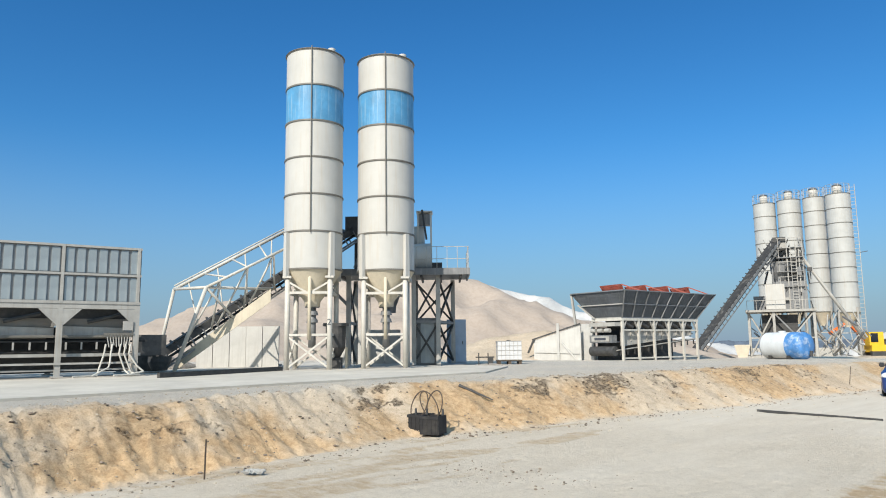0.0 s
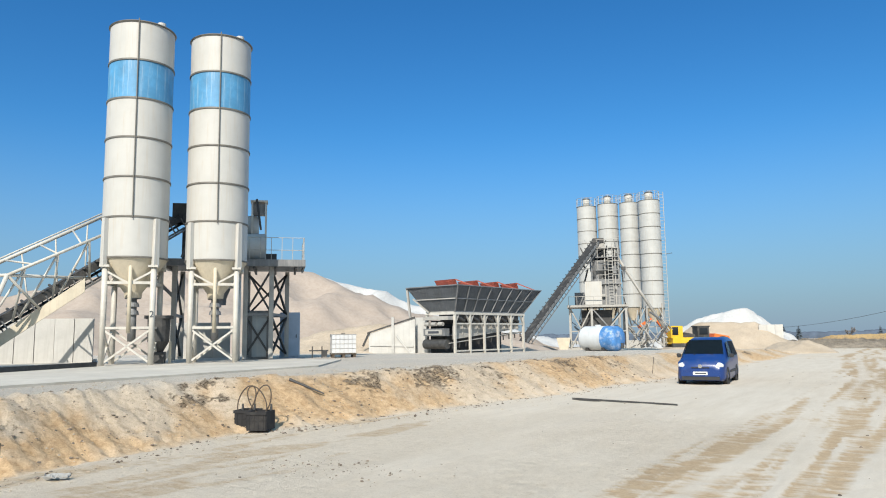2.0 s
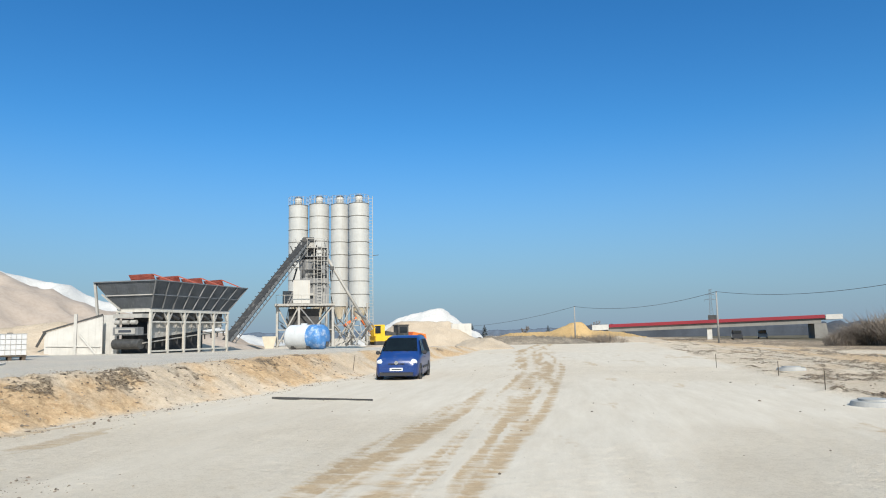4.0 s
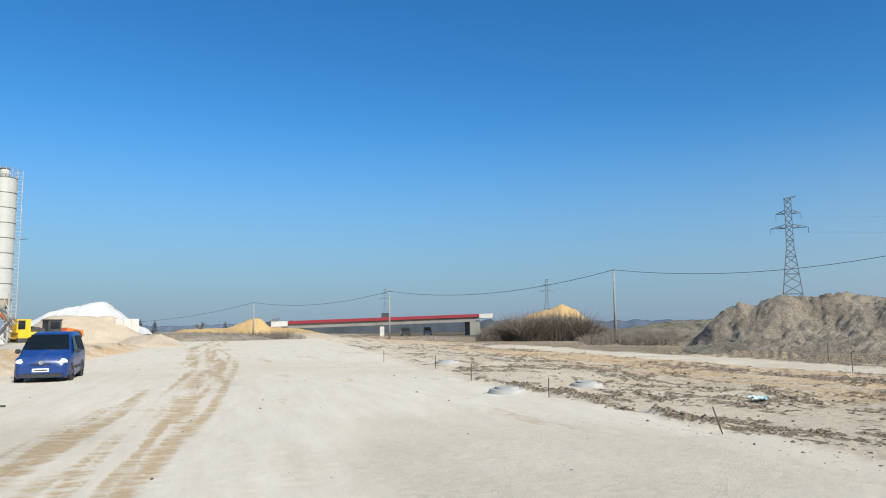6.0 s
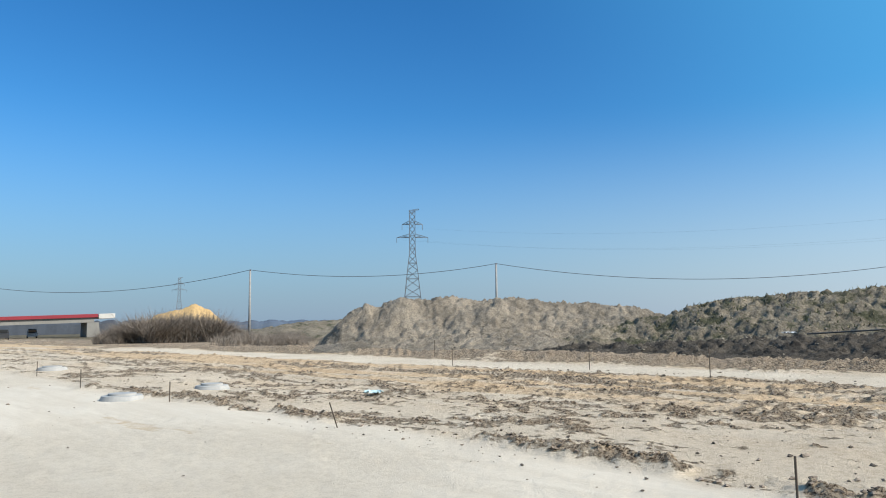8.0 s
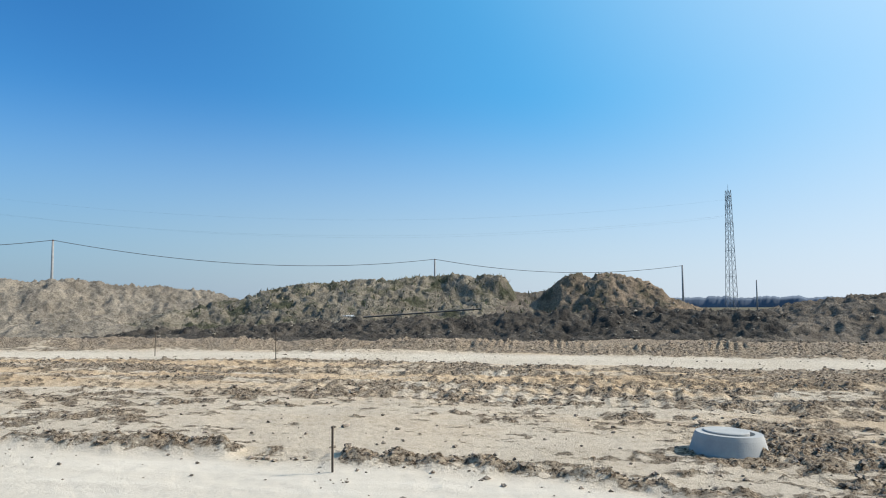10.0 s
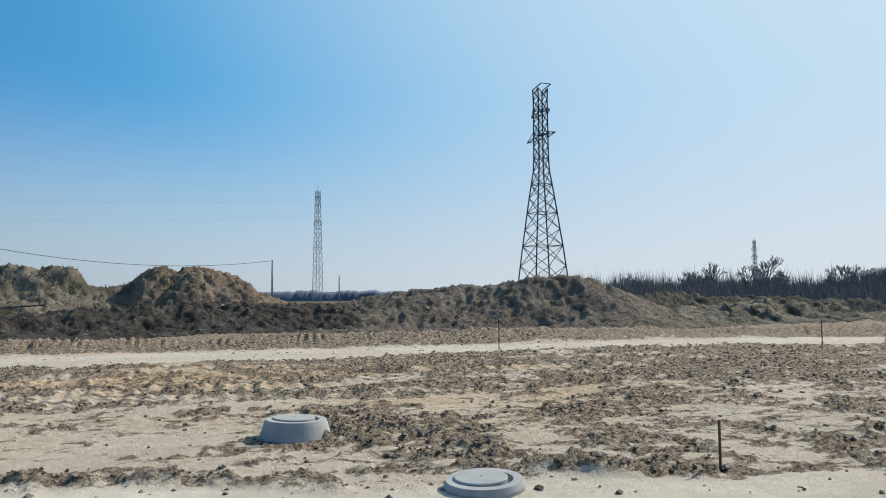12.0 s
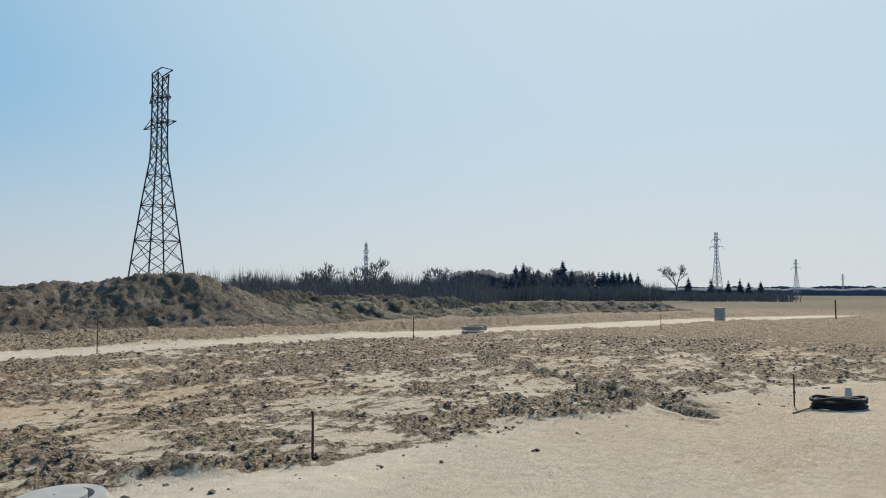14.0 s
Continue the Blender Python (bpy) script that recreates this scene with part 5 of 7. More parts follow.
    for k in range(8):
        part("rail_post", beam(BM(), (-1.0 + k * 0.81, 71.8, 4.6), (-1.0 + k * 0.81, 71.8, 5.5), 0.04), FRAMEGREY, e)
    part("ground_hopper", prism(BM(), [(-2.3, 1.5), (-0.9, 1.5), (-1.2, 0.35), (-2.0, 0.35)], 71.5, 72.8), CREAM, e)
    return e


far_tower()
conveyor("inclined_conveyor", FARROW, (-5.3, 66.0, 0.95), (2.0, 74.0, 11.3), 1.0, "long dark inclined belt conveyor to the far tower", idlers=26)


def blue_tank():
    e = empty("water_tank", FARROW @ pose(1.6, 56.6, 0.52, 0, 0, 140), "horizontal blue and white water tank on blocks", "tank")
    r, L = 0.95, 2.9
    bm = BM()
    tube(bm, (-L / 2 + 0.95, 0, r), (L / 2, 0, r), r, seg=40, caps=False)
    part("shell", bm, TANK, e, smooth=True)
    bm = BM()
    prof = [(r, 0), (r, 0.9), (r * 0.9, 1.08), (r * 0.55, 1.2), (0.02, 1.25)]
    lathe(bm, prof, 40)
    bm.transform(Matrix.Translation((-L / 2 + 0.95, 0, r)) @ Matrix.Rotation(radians(-90), 4, "Y"))
    part("end", bm, TANKBLUE, e, "faded light blue tank end", True)
    bm = lathe(BM(), [(r, 0), (r * 0.9, 0.16), (r * 0.5, 0.28), (0.02, 0.32)], 40)
    bm.transform(Matrix.Translation((L / 2, 0, r)) @ Matrix.Rotation(radians(90), 4, "Y"))
    part("end", bm, TANK, e, smooth=True)
    for x in (-0.6, 0.9):
        part("saddle", box(BM(), (x, 0, 0.12), (0.25, 1.4, 0.3)), DARK, e)
    part("valve", tube(BM(), (-L / 2 - 0.3, -0.2, 0.2), (-L / 2 - 0.3, -0.2, 0.6), 0.12, seg=10), DARK, e)
    part("manhole", tube(BM(), (0.3, 0, 2 * r - 0.05), (0.3, 0, 2 * r + 0.1), 0.25, seg=16), TANK, e)


blue_tank()

# ---- van ----
def loft(bm, sections):
    """Joins closed sections of equal point count, with end faces."""
    rows = [[bm.verts.new(v) for v in s] for s in sections]
    n = len(rows[0])
    for a, b in zip(rows, rows[1:]):
        for k in range(n):
            j = (k + 1) % n
            bm.faces.new((a[k], a[j], b[j], b[k]))
    bm.faces.new(rows[0][::-1])
    bm.faces.new(rows[-1])
    bmesh.ops.recalc_face_normals(bm, faces=bm.faces)
    return bm


def car_section(y, zb, zs, zt, wb, wt):
    """Bottom, shoulder and top heights with half widths, as a rounded outline."""
    return [(-wb * 0.93, y, zb), (-wb, y, zb + 0.12), (-wb, y, zs - 0.06), (-wb * 0.985, y, zs), (-wt - 0.02, y, zt - 0.10), (-wt + 0.10, y, zt),
            (wt - 0.10, y, zt), (wt + 0.02, y, zt - 0.10), (wb * 0.985, y, zs), (wb, y, zs - 0.06), (wb, y, zb + 0.12), (wb * 0.93, y, zb)]


def wheel(parent, x, y, r=0.32):
    s = 1 if x > 0 else -1
    bm = lathe(BM(), [(r * 0.62, -0.10), (r * 0.93, -0.105), (r, -0.07), (r, 0.07), (r * 0.93, 0.105), (r * 0.62, 0.10)], 28)
    bm.transform(Matrix.Translation((x, y, r)) @ Matrix.Rotation(radians(90), 4, "Y"))
    w = part("wheel", bm, TYRE, parent, "", True)
    bm = lathe(BM(), [(r * 0.64, 0.0), (r * 0.62, 0.07), (r * 0.45, 0.05), (r * 0.15, 0.07), (0.01, 0.07)], 24)
    bm.transform(Matrix.Translation((x, y, r)) @ Matrix.Rotation(radians(90 * s), 4, "Y"))
    part("rim", bm, RIM, w, "grey wheel rim", True)


def van():
    e = empty("van", pose(-6.28, 28.75, land_z(-6.28, 28.75) - 0.05, 0, 0, 4) @ Matrix.Scale(0.93, 4), "blue compact panel van parked at the bank", "van")
    secs = [(-2.20, 0.34, 0.62, 0.70, 0.66, 0.55), (-2.14, 0.24, 0.80, 0.90, 0.78, 0.66), (-1.90, 0.20, 0.90, 1.02, 0.86, 0.74), (-1.25, 0.20, 0.98, 1.16, 0.89, 0.76),
            (-0.70, 0.20, 1.02, 1.62, 0.89, 0.66), (-0.35, 0.20, 1.04, 1.79, 0.89, 0.66), (0.4, 0.20, 1.05, 1.84, 0.89, 0.67), (1.6, 0.20, 1.05, 1.83, 0.89, 0.67), (2.08, 0.24, 1.05, 1.79, 0.88, 0.66), (2.18, 0.34, 1.04, 1.70, 0.85, 0.63)]
    bm = loft(BM(), [car_section(*s) for s in secs])
    body = part("body", bm, VANBLUE, e, "", True)
    me = body.data
    for p in me.polygons:
        p.use_smooth = abs(p.normal.y) < 0.98
    # windscreen, side windows, lamps and trim stand a little proud of the body
    def quad(name, pts, mat, off, label=""):
        bm = BM()
        bm.faces.new([bm.verts.new(Vector(v) + Vector(off)) for v in pts])
        bmesh.ops.solidify(bm, geom=bm.faces[:], thickness=0.012)
        bmesh.ops.recalc_face_normals(bm, faces=bm.faces)
        return part(name, bm, mat, e, label)
    quad("windscreen", [(-0.74, -1.17, 1.17), (0.74, -1.17, 1.17), (0.62, -0.52, 1.70), (-0.62, -0.52, 1.70)], GLASS, (0, -0.05, 0.035))
    for s in (-1, 1):
        quad("side_window", [(s * 0.875, -0.98, 1.08), (s * 0.875, 0.15, 1.10), (s * 0.70, 0.15, 1.66), (s * 0.72, -0.50, 1.64)], GLASS, (s * 0.012, 0, 0))
        quad("side_panel", [(s * 0.885, 0.30, 1.10), (s * 0.885, 1.85, 1.10), (s * 0.70, 1.80, 1.66), (s * 0.70, 0.30, 1.68)], VANDARK, (s * 0.012, 0, 0))
        bm = BM()
        bmesh.ops.create_uvsphere(bm, u_segments=14, v_segments=10, radius=1, matrix=Matrix.Translation((s * 0.62, -2.0, 0.78)) @ Matrix.Rotation(radians(-28 * s), 4, "Z") @ Matrix.Diagonal((0.23, 0.17, 0.125, 1)))
        part("headlight", bm, LAMP, e, "clear headlight", True)
        bm = box(BM(), (s * 0.99, -0.88, 1.13), (0.18, 0.10, 0.16))
        bmesh.ops.bevel(bm, geom=bm.edges[:], offset=0.03, segments=2, affect="EDGES")
        part("mirror", bm, VANDARK, e)
        part("fog_lamp", tube(BM(), (s * 0.6, -2.17, 0.40), (s * 0.6, -2.20, 0.40), 0.06, seg=12), LAMP, e)
        part("side_strip", box(BM(), (s * 0.90, 0.25, 0.52), (0.03, 1.9, 0.09)), VANDARK, e)
        part("door_handle", box(BM(), (s * 0.90, 0.0, 0.93), (0.03, 0.16, 0.03)), VANBLUE, e)
        for y in (-1.38, 1.3):
            bm = lathe(BM(), [(0.385, -0.02), (0.385, 0.03), (0.30, 0.03)], 24)
            bm.transform(Matrix.Translation((s * 0.875, y, 0.33)) @ Matrix.Rotation(radians(90 * s), 4, "Y"))
            part("wheel_arch", bm, VANDARK, e)
            wheel(e, s * 0.80, y)
    part("bumper", box(BM(), (0, -2.17, 0.47), (1.40, 0.12, 0.17)), VANBLUE, e)
    part("lower_grille", box(BM(), (0, -2.16, 0.31), (1.36, 0.11, 0.13)), VANDARK, e)
    part("grille", box(BM(), (0, -2.17, 0.70), (0.66, 0.06, 0.07)), VANDARK, e)
    part("badge", tube(BM(), (0, -2.20, 0.76), (0, -2.225, 0.76), 0.075, seg=18), CHROME, e)
    part("number_plate", box(BM(), (0, -2.24, 0.50), (0.52, 0.02, 0.12)), PLATE, e)
    part("plate_bar", box(BM(), (0.02, -2.254, 0.50), (0.40, 0.01, 0.05)), LETTER, e)
    for s in (-0.3, 0.35):
        part("wiper", beam(BM(), (s, -1.24, 1.17), (s - 0.35, -1.12, 1.25), 0.02), VANDARK, e)


van()


# ---- machines behind the van ----
MACH = pose(-0.089, 0.352, 0, 0, 0, 36.77)
ex = empty("excavator", MACH @ pose(31.5, 76.5, 0.28), "yellow excavator parked at the end of the yard", "excavator")
part("body", box(BM(), (0.2, 0, 0.70), (2.5, 2.2, 0.7)), YELLOW, ex)
part("cab", box(BM(), (-0.55, -0.5, 1.65), (1.3, 1.1, 1.3)), YELLOW, ex)
part("cab_window", box(BM(), (-0.75, -1.07, 1.75), (0.65, 0.05, 0.85)), GLASS, ex)
part("track", box(BM(), (0.2, -1.0, 0.22), (2.6, 0.5, 0.44)), DARK, ex)
part("track", box(BM(), (0.2, 1.0, 0.22), (2.6, 0.5, 0.44)), DARK, ex)
part("engine_cover", prism(BM(), [(0.1, 1.05), (1.5, 1.05), (1.4, 1.4), (0.3, 1.6)], -1.0, 0.9), DARK, ex)
part("boom", beam(BM(), (-0.7, 0.6, 1.2), (-2.4, 0.6, 3.4), 0.35, 0.45), ORANGE, ex)
part("arm", beam(BM(), (-2.4, 0.6, 3.4), (-4.2, 0.6, 2.2), 0.25, 0.35), ORANGE, ex)
ld = empty("loader", MACH @ pose(35.2, 77.5, 0.22), "orange and black loader parked behind the van", "loader")
part("hood", prism(BM(), [(0.2, 0.6), (2.2, 0.6), (2.1, 1.2), (0.5, 1.5)], -0.9, 0.9), ORANGE, ld)
part("cab", box(BM(), (-0.7, 0, 1.5), (1.3, 1.4, 1.5)), DARK, ld)
part("cab_window", box(BM(), (-0.7, -0.72, 1.75), (0.9, 0.05, 0.7)), GLASS, ld)
part("cab_roof", box(BM(), (-0.7, 0, 2.3), (1.5, 1.5, 0.12)), DARK, ld)
for x in (-1.1, 1.3):
    for y in (-0.95, 0.95):
        part("tyre", tube(BM(), (x, y - 0.2, 0.6), (x, y + 0.2, 0.6), 0.6, seg=18), TYRE, ld)
panel_wall(21.6, 24.4, 94.0, 3.1, 3, "pale concrete bay wall beside the white stone", pose(0.005, 0.363, 0, 0, 0, 21.78), -0.4)
heap("gravel_mound", [(-8.6, 74, 1.0), (-7.4, 72.5, 1.15)], 2.8, SANDTAN, "grey gravel heap beside the road fork", seed=111, rough=0.3, step=0.2)
heap("sand_mound", [(-8.5, 128, 1.7), (-2.2, 129, 1.9), (1.6, 130, 3.3, 5), (2.6, 130, 3.5, 5), (4.4, 130, 2.0), (10, 131, 1.7)], 6.5, SANDORANGE, "orange sand heap behind the road", seed=121, rough=0.35, step=0.35)
heap("sand_mound", [(37.6, 89.5, 3.2), (38.6, 89.2, 3.5), (41.1, 87.9, 4.5), (42.3, 87.3, 3.8)], 4.2, SANDORANGE, "orange sand heap behind bushes", seed=131, rough=0.4, step=0.3)
heap("sand_mound", [(57, 141, 3.3), (62, 138, 2.8), (67, 134, 2.0)], 6, SANDORANGE, "orange sand ramp behind the bridge end", seed=141, rough=0.3, step=0.4)
heap("spoil_mound", [(44, 70, 1.8), (54, 64, 2.3), (62, 54, 2.4), (70, 40, 2.2)], 9, SPOILGRASS, "low distant spoil ridge with weeds", seed=151, rough=0.6, step=0.5)
heap("spoil_mound", [(-15, 108, 0.9), (-7, 106, 1.2), (-1, 107, 1.0), (1.5, 109, 0.6)], 4.0, SPOIL, "low rubble ridge before the orange sand", seed=191, rough=0.6, step=0.3)
heap("stone_mound", [(9, 118, 0.9), (13, 117, 0.7)], 4, SANDTAN, "low rubble heap before the bridge", seed=161, rough=0.4, step=0.3)


for k, (pts, wd) in enumerate((([(31.5, -23.5, 0.7), (33.5, -29, 1.1), (33, -35, 1.0)], 3.5), ([(38, -25, 1.5), (41, -31, 1.5), (42, -38, 1.3), (40, -46, 1.0)], 4.5), ([(30, -38, 0.6), (29, -46, 0.8), (25, -53, 0.6)], 3.0))):
    heap("spoil_mound", pts, wd, SPOILGRASS if k != 1 else SPOILWEED, "low weedy spoil ridge beside the field", seed=171 + 10 * k, rough=0.9, step=0.18, crag=0.3)


# ---- road bridge ----
def bridge():
    a, b = Vector((8.4, 150.0, 0)), Vector((48.2, 142.4, 0))
    ang = math.degrees(math.atan2(b.y - a.y, b.x - a.x))
    e = empty("road_bridge", pose(8.4, 150, -1.35, 0, 0, ang), "long low road bridge with a red fascia", "bridge")
    L = (b - a).length
    def zt(x):
        return 3.75 + 1.15 * x / L
    def bar(name, x0, x1, y, w, z0, z1, mat, label=""):
        prism_b = prism(BM(), [(x0, zt(x0) + z0), (x1, zt(x1) + z0), (x1, zt(x1) + z1), (x0, zt(x0) + z1)], y - w / 2, y + w / 2)
        part(name, prism_b, mat, e, label)
    bar("deck", -2, L + 2, 5, 9.6, -0.85, -0.15, BRIDGE_GREY)
    bar("girder", 0, L - 1.2, 0.5, 0.5, -1.45, -0.85, BRIDGE_GREY)
    bar("girder", 0, L - 1.2, 5, 0.5, -1.45, -0.85, BRIDGE_GREY)
    bar("girder", 0, L - 1.2, 9.5, 0.5, -1.45, -0.85, BRIDGE_GREY)
    bar("fascia", 0.8, L - 0.6, -0.02, 0.3, -0.52, 0.10, BRIDGE_RED, "bright red edge fascia")
    bar("fascia", 0.8, L - 0.6, 10.0, 0.3, -0.52, 0.10, BRIDGE_RED, "bright red edge fascia")
    for x0, x1 in ((-2.6, 0.7), (L - 0.5, L + 2.3)):
        bar("wing_wall", x0, x1, -0.05, 0.5, -0.8 if x0 > 0 else -0.95, 0.1, CONC)
    for x in (L / 2 - 0.4,):
        for y in (1.2, 5.0, 8.8):
            part("pier", prism(BM(), [(x - 0.45, -0.3), (x + 0.45, -0.3), (x + 0.45, zt(x) - 1.25), (x - 0.45, zt(x) - 1.25)], y - 0.6, y + 0.6), CONC, e)
    for x in (1.9, L - 1.3):
        part("abutment", prism(BM(), [(x - 1.1, -0.3), (x + 1.3, -0.3), (x + 0.9, zt(x) - 1.45), (x - 1.1, zt(x) - 1.45)], 0.3, 9.7), BRIDGE_GREY, e)
    part("small_truck", box(BM(), (20.5, 5, zt(20.5) + 0.5), (1.6, 1.6, 1.1)), DARK, e)
    for k in range(12):
        part("rail_post", box(BM(), (1 + k * (L - 2) / 11, 0.2, zt(1 + k * (L - 2) / 11) + 0.2), (0.06, 0.06, 0.3)), STEEL, e)


bridge()
for nm, x, y, m, lab in (("distant_van", 30.2, 134, VANDARK, "dark van under the bridge"), ("distant_car", 39.0, 152, SIGNBLUE, "pale blue van beyond the bridge"), ("distant_car", 33.5, 150, PLATE, "white car beyond the bridge")):
    e = empty(nm, pose(x, y, land_z(x, y), 0, 0, -13), lab, "car")
    part("body", loft(BM(), [car_section(yy * 0.9, 0.3, 0.95, zz, 0.85, 0.68) for yy, zz in ((-2.0, 1.0), (-1.1, 1.1), (-0.5, 1.7), (1.6, 1.75), (2.0, 1.6))]), m, e)
    part("windscreen", box(BM(), (0, -1.02, 1.35), (1.3, 0.1, 0.45)), GLASS, e)
    for wx in (-0.75, 0.75):
        for wy in (-1.2, 1.2):
            part("wheel", tube(BM(), (wx - 0.1, wy, 0.33), (wx + 0.1, wy, 0.33), 0.33, seg=14), TYRE, e)


# ---- pole line with one slack wire ----
POLES = [(-38.0, 158.0, 3.8), (1.9, 120.2, 5.3), (19.85, 98.3, 6.2), (36.65, 65.8, 6.95), (52.65, 46.7, 7.1), (73.3, 17.8, 6.0), (85.0, -8.1, 5.4), (118, -22, 4.4)]
tops = []
for k, (x, y, zt) in enumerate(POLES):
    z0 = land_z(x, y) - 0.3
    e = empty("utility_pole", pose(x, y, 0), "slim grey utility pole carrying one wire", "pole", "utility poles")
    part("shaft", tube(BM(), (0, 0, z0), (0, 0, zt), 0.14, 0.09, 12), GREYWOOD, e, smooth=True)
    part("insulator", tube(BM(), (0, 0, zt), (0, 0, zt + 0.14), 0.06, seg=8), INSUL, e)
    tops.append(Vector((x, y, zt + 0.1)))


def wire(name, p, q, sag, r, label):
    """A round wire sagging between two points."""
    cu = bpy.data.curves.new(name, "CURVE")
    cu.dimensions, cu.bevel_depth, cu.bevel_resolution = "3D", r, 1
    sp = cu.splines.new("POLY")
    n = 24
    sp.points.add(n)
    for k in range(n + 1):
        s = k / n
        v = p.lerp(q, s) - Vector((0, 0, 4 * sag * s * (1 - s)))
        sp.points[k].co = (*v, 1)
    cu.materials.append(WIRE)
    return tagged(new(name, cu), label, "wire", "overhead wires")


for a, b in zip(tops[:-1], tops[1:-1]):
    wire("overhead_wire", a, b, 0.038 * (b - a).length, 0.028, "thin dark overhead wire between the poles")


# ---- lattice pylons ----
def pylon(x, y, z0, h, turn, mat, style="wide", label="", r=1.0, slim=0.72, strings=True):
    """A four-legged lattice tower of height h with cross arms."""
    e = empty("lattice_pylon", pose(x, y, z0, 0, 0, turn), label, "pylon", "power pylons")
    if style == "wide":
        lev = [(0, 0.130), (0.095, 0.117), (0.19, 0.104), (0.28, 0.092), (0.355, 0.080), (0.43, 0.069), (0.50, 0.058), (0.56, 0.048), (0.62, 0.037), (0.68, 0.034), (0.735, 0.033), (0.79, 0.033), (0.845, 0.032), (0.90, 0.032), (0.95, 0.032), (1.0, 0.034)]
        arms = [(0.775, 0.13, 0.012), (0.885, 0.085, 0.01)]
    else:
        lev = [(k / 14, 0.045 - 0.026 * k / 14) for k in range(15)]
        arms = [(0.72, 0.065, 0.01), (0.86, 0.055, 0.01), (0.94, 0.03, 0.008)]
    lev = [(a, w * slim) for a, w in lev]
    t = 0.0032 * h * r
    bm = BM()
    for sx in (-1, 1):
        for sy in (-1, 1):
            leg = loft(BM(), [[(sx * w * h + o * t, sy * w * h + p * t, a * h) for o, p in ((-0.95, -0.95), (0.95, -0.95), (0.95, 0.95), (-0.95, 0.95))] for a, w in lev])
            part("leg", leg, mat, e)
    for (a, wa), (b, wb) in zip(lev, lev[1:]):
        for s in (-1, 1):
            for ax in (0, 1):
                def pt(v, w, z):
                    return (v * w * h, s * w * h, z * h) if ax == 0 else (s * w * h, v * w * h, z * h)
                beam(bm, pt(-1, wa, a), pt(1, wb, b), t)
                beam(bm, pt(1, wa, a), pt(-1, wb, b), t)
    part("lattice", bm, mat, e)
    for a, wa in lev[1:-1:2] if style == "wide" else lev[1::3]:
        bm = BM()
        for s in (-1, 1):
            beam(bm, (-wa * h, s * wa * h, a * h), (wa * h, s * wa * h, a * h), t * 1.2)
            beam(bm, (s * wa * h, -wa * h, a * h), (s * wa * h, wa * h, a * h), t * 1.2)
        part("girt", bm, mat, e)
    for z, reach, thick in arms:
        for s in (-1, 1):
            bm = BM()
            w = 0.033 * h * slim if style == "wide" else 0.025 * h * slim
            tip = (s * (reach * h + 0.0), 0, z * h)
            for sy in (-1, 1):
                beam(bm, (s * w, sy * w, z * h), tip, t * 1.3)
                beam(bm, (s * w, sy * w, (z + 0.028) * h), tip, t)
                beam(bm, (s * w, sy * w, z * h), (s * (w + reach * h) / 2, 0, (z + 0.012) * h), t)
            part("cross_arm", bm, mat, e)
            if strings:
                part("insulator_string", tube(BM(), tip, (tip[0], 0, tip[2] - 0.045 * h), t * 0.9, seg=6), mat, e)
    if style == "wide":
        bm = BM()
        w = 0.034 * h * slim
        for sy in (-1, 1):
            beam(bm, (-w, sy * w, h), (w + 0.03 * h, sy * w, h * 1.012), t * 1.5)
            beam(bm, (-w, sy * w, h * 0.975), (w, sy * w, h), t)
        beam(bm, (w + 0.03 * h, -w, h * 1.012), (w + 0.03 * h, w, h * 1.012), t * 1.2)
        part("peak", bm, mat, e)
    else:
        part("peak", tube(BM(), (0, 0, h), (0, 0, h * 1.05), t * 1.5, t * 0.5, 6), mat, e)
    return e


WIDE, TALL = "dark steel lattice power pylon with wide-spread legs", "distant grey steel lattice power pylon"
pylon(102.99, -51.9, -1.0, 35.3, 183, PYLON, "wide", WIDE, 0.75, strings=False)
pylon(160.2, 180.0, -1.8, 40.5, -42, PYLONFAR, "wide", TALL, 0.8)
pylon(207.84, -32.33, -1.8, 33.2, 20, PYLONFAR, "slim", "distant slim grey lattice pylon", 0.45, 0.8)
pylon(202.3, 457.6, -4, 35.0, -24, PYLONFAR, "wide", TALL)
pylon(114.3, 589.3, -4.5, 35.0, -11, PYLONFAR, "wide", TALL)
pylon(310.7, -283, -3.5, 31.5, 10, PYLONHAZE, "slim", "distant slim grey lattice pylon", 1.2)
pylon(116.1, -309.3, -2.5, 28.0, -20, PYLONHAZE, "wide", TALL, 1.0, 0.5)
pylon(136.9, -502, -4.2, 24.0, -15, PYLONHAZE, "wide", TALL, 1.1, 0.55)
pylon(149.6, -684, -5.8, 18.6, -15, PYLONHAZE, "wide", TALL, 1.2, 0.55)
HV = [Vector((160.2, 180, 0)), Vector((207.95, -31.6, 0))]
for dz, off in ((28.2, -3.2), (28.2, 3.2), (32.6, -2.2)):
    a = HV[0] + Vector((off, -off * 0.5, dz + 0.5))
    b = HV[1] + Vector((off, off * 0.4, dz - 4))
    wire("power_line", a, b, 7.0, 0.008, "thin distant power line between pylons")


# ---- survey pegs, manholes and small things on the field ----
def peg(x, y, h=0.55, lean=(0, 0), material=WOOD, r=0.0095):
    z = land_z(x, y)
    bm = beam(BM(), (0, 0, -0.08), (lean[0], lean[1], h), r * 2)
    ob = part("survey_peg", bm, material)
    ob.matrix_basis = pose(x, y, z)
    return tagged(ob, "thin dark wooden survey peg in the sand", "peg", "survey pegs")


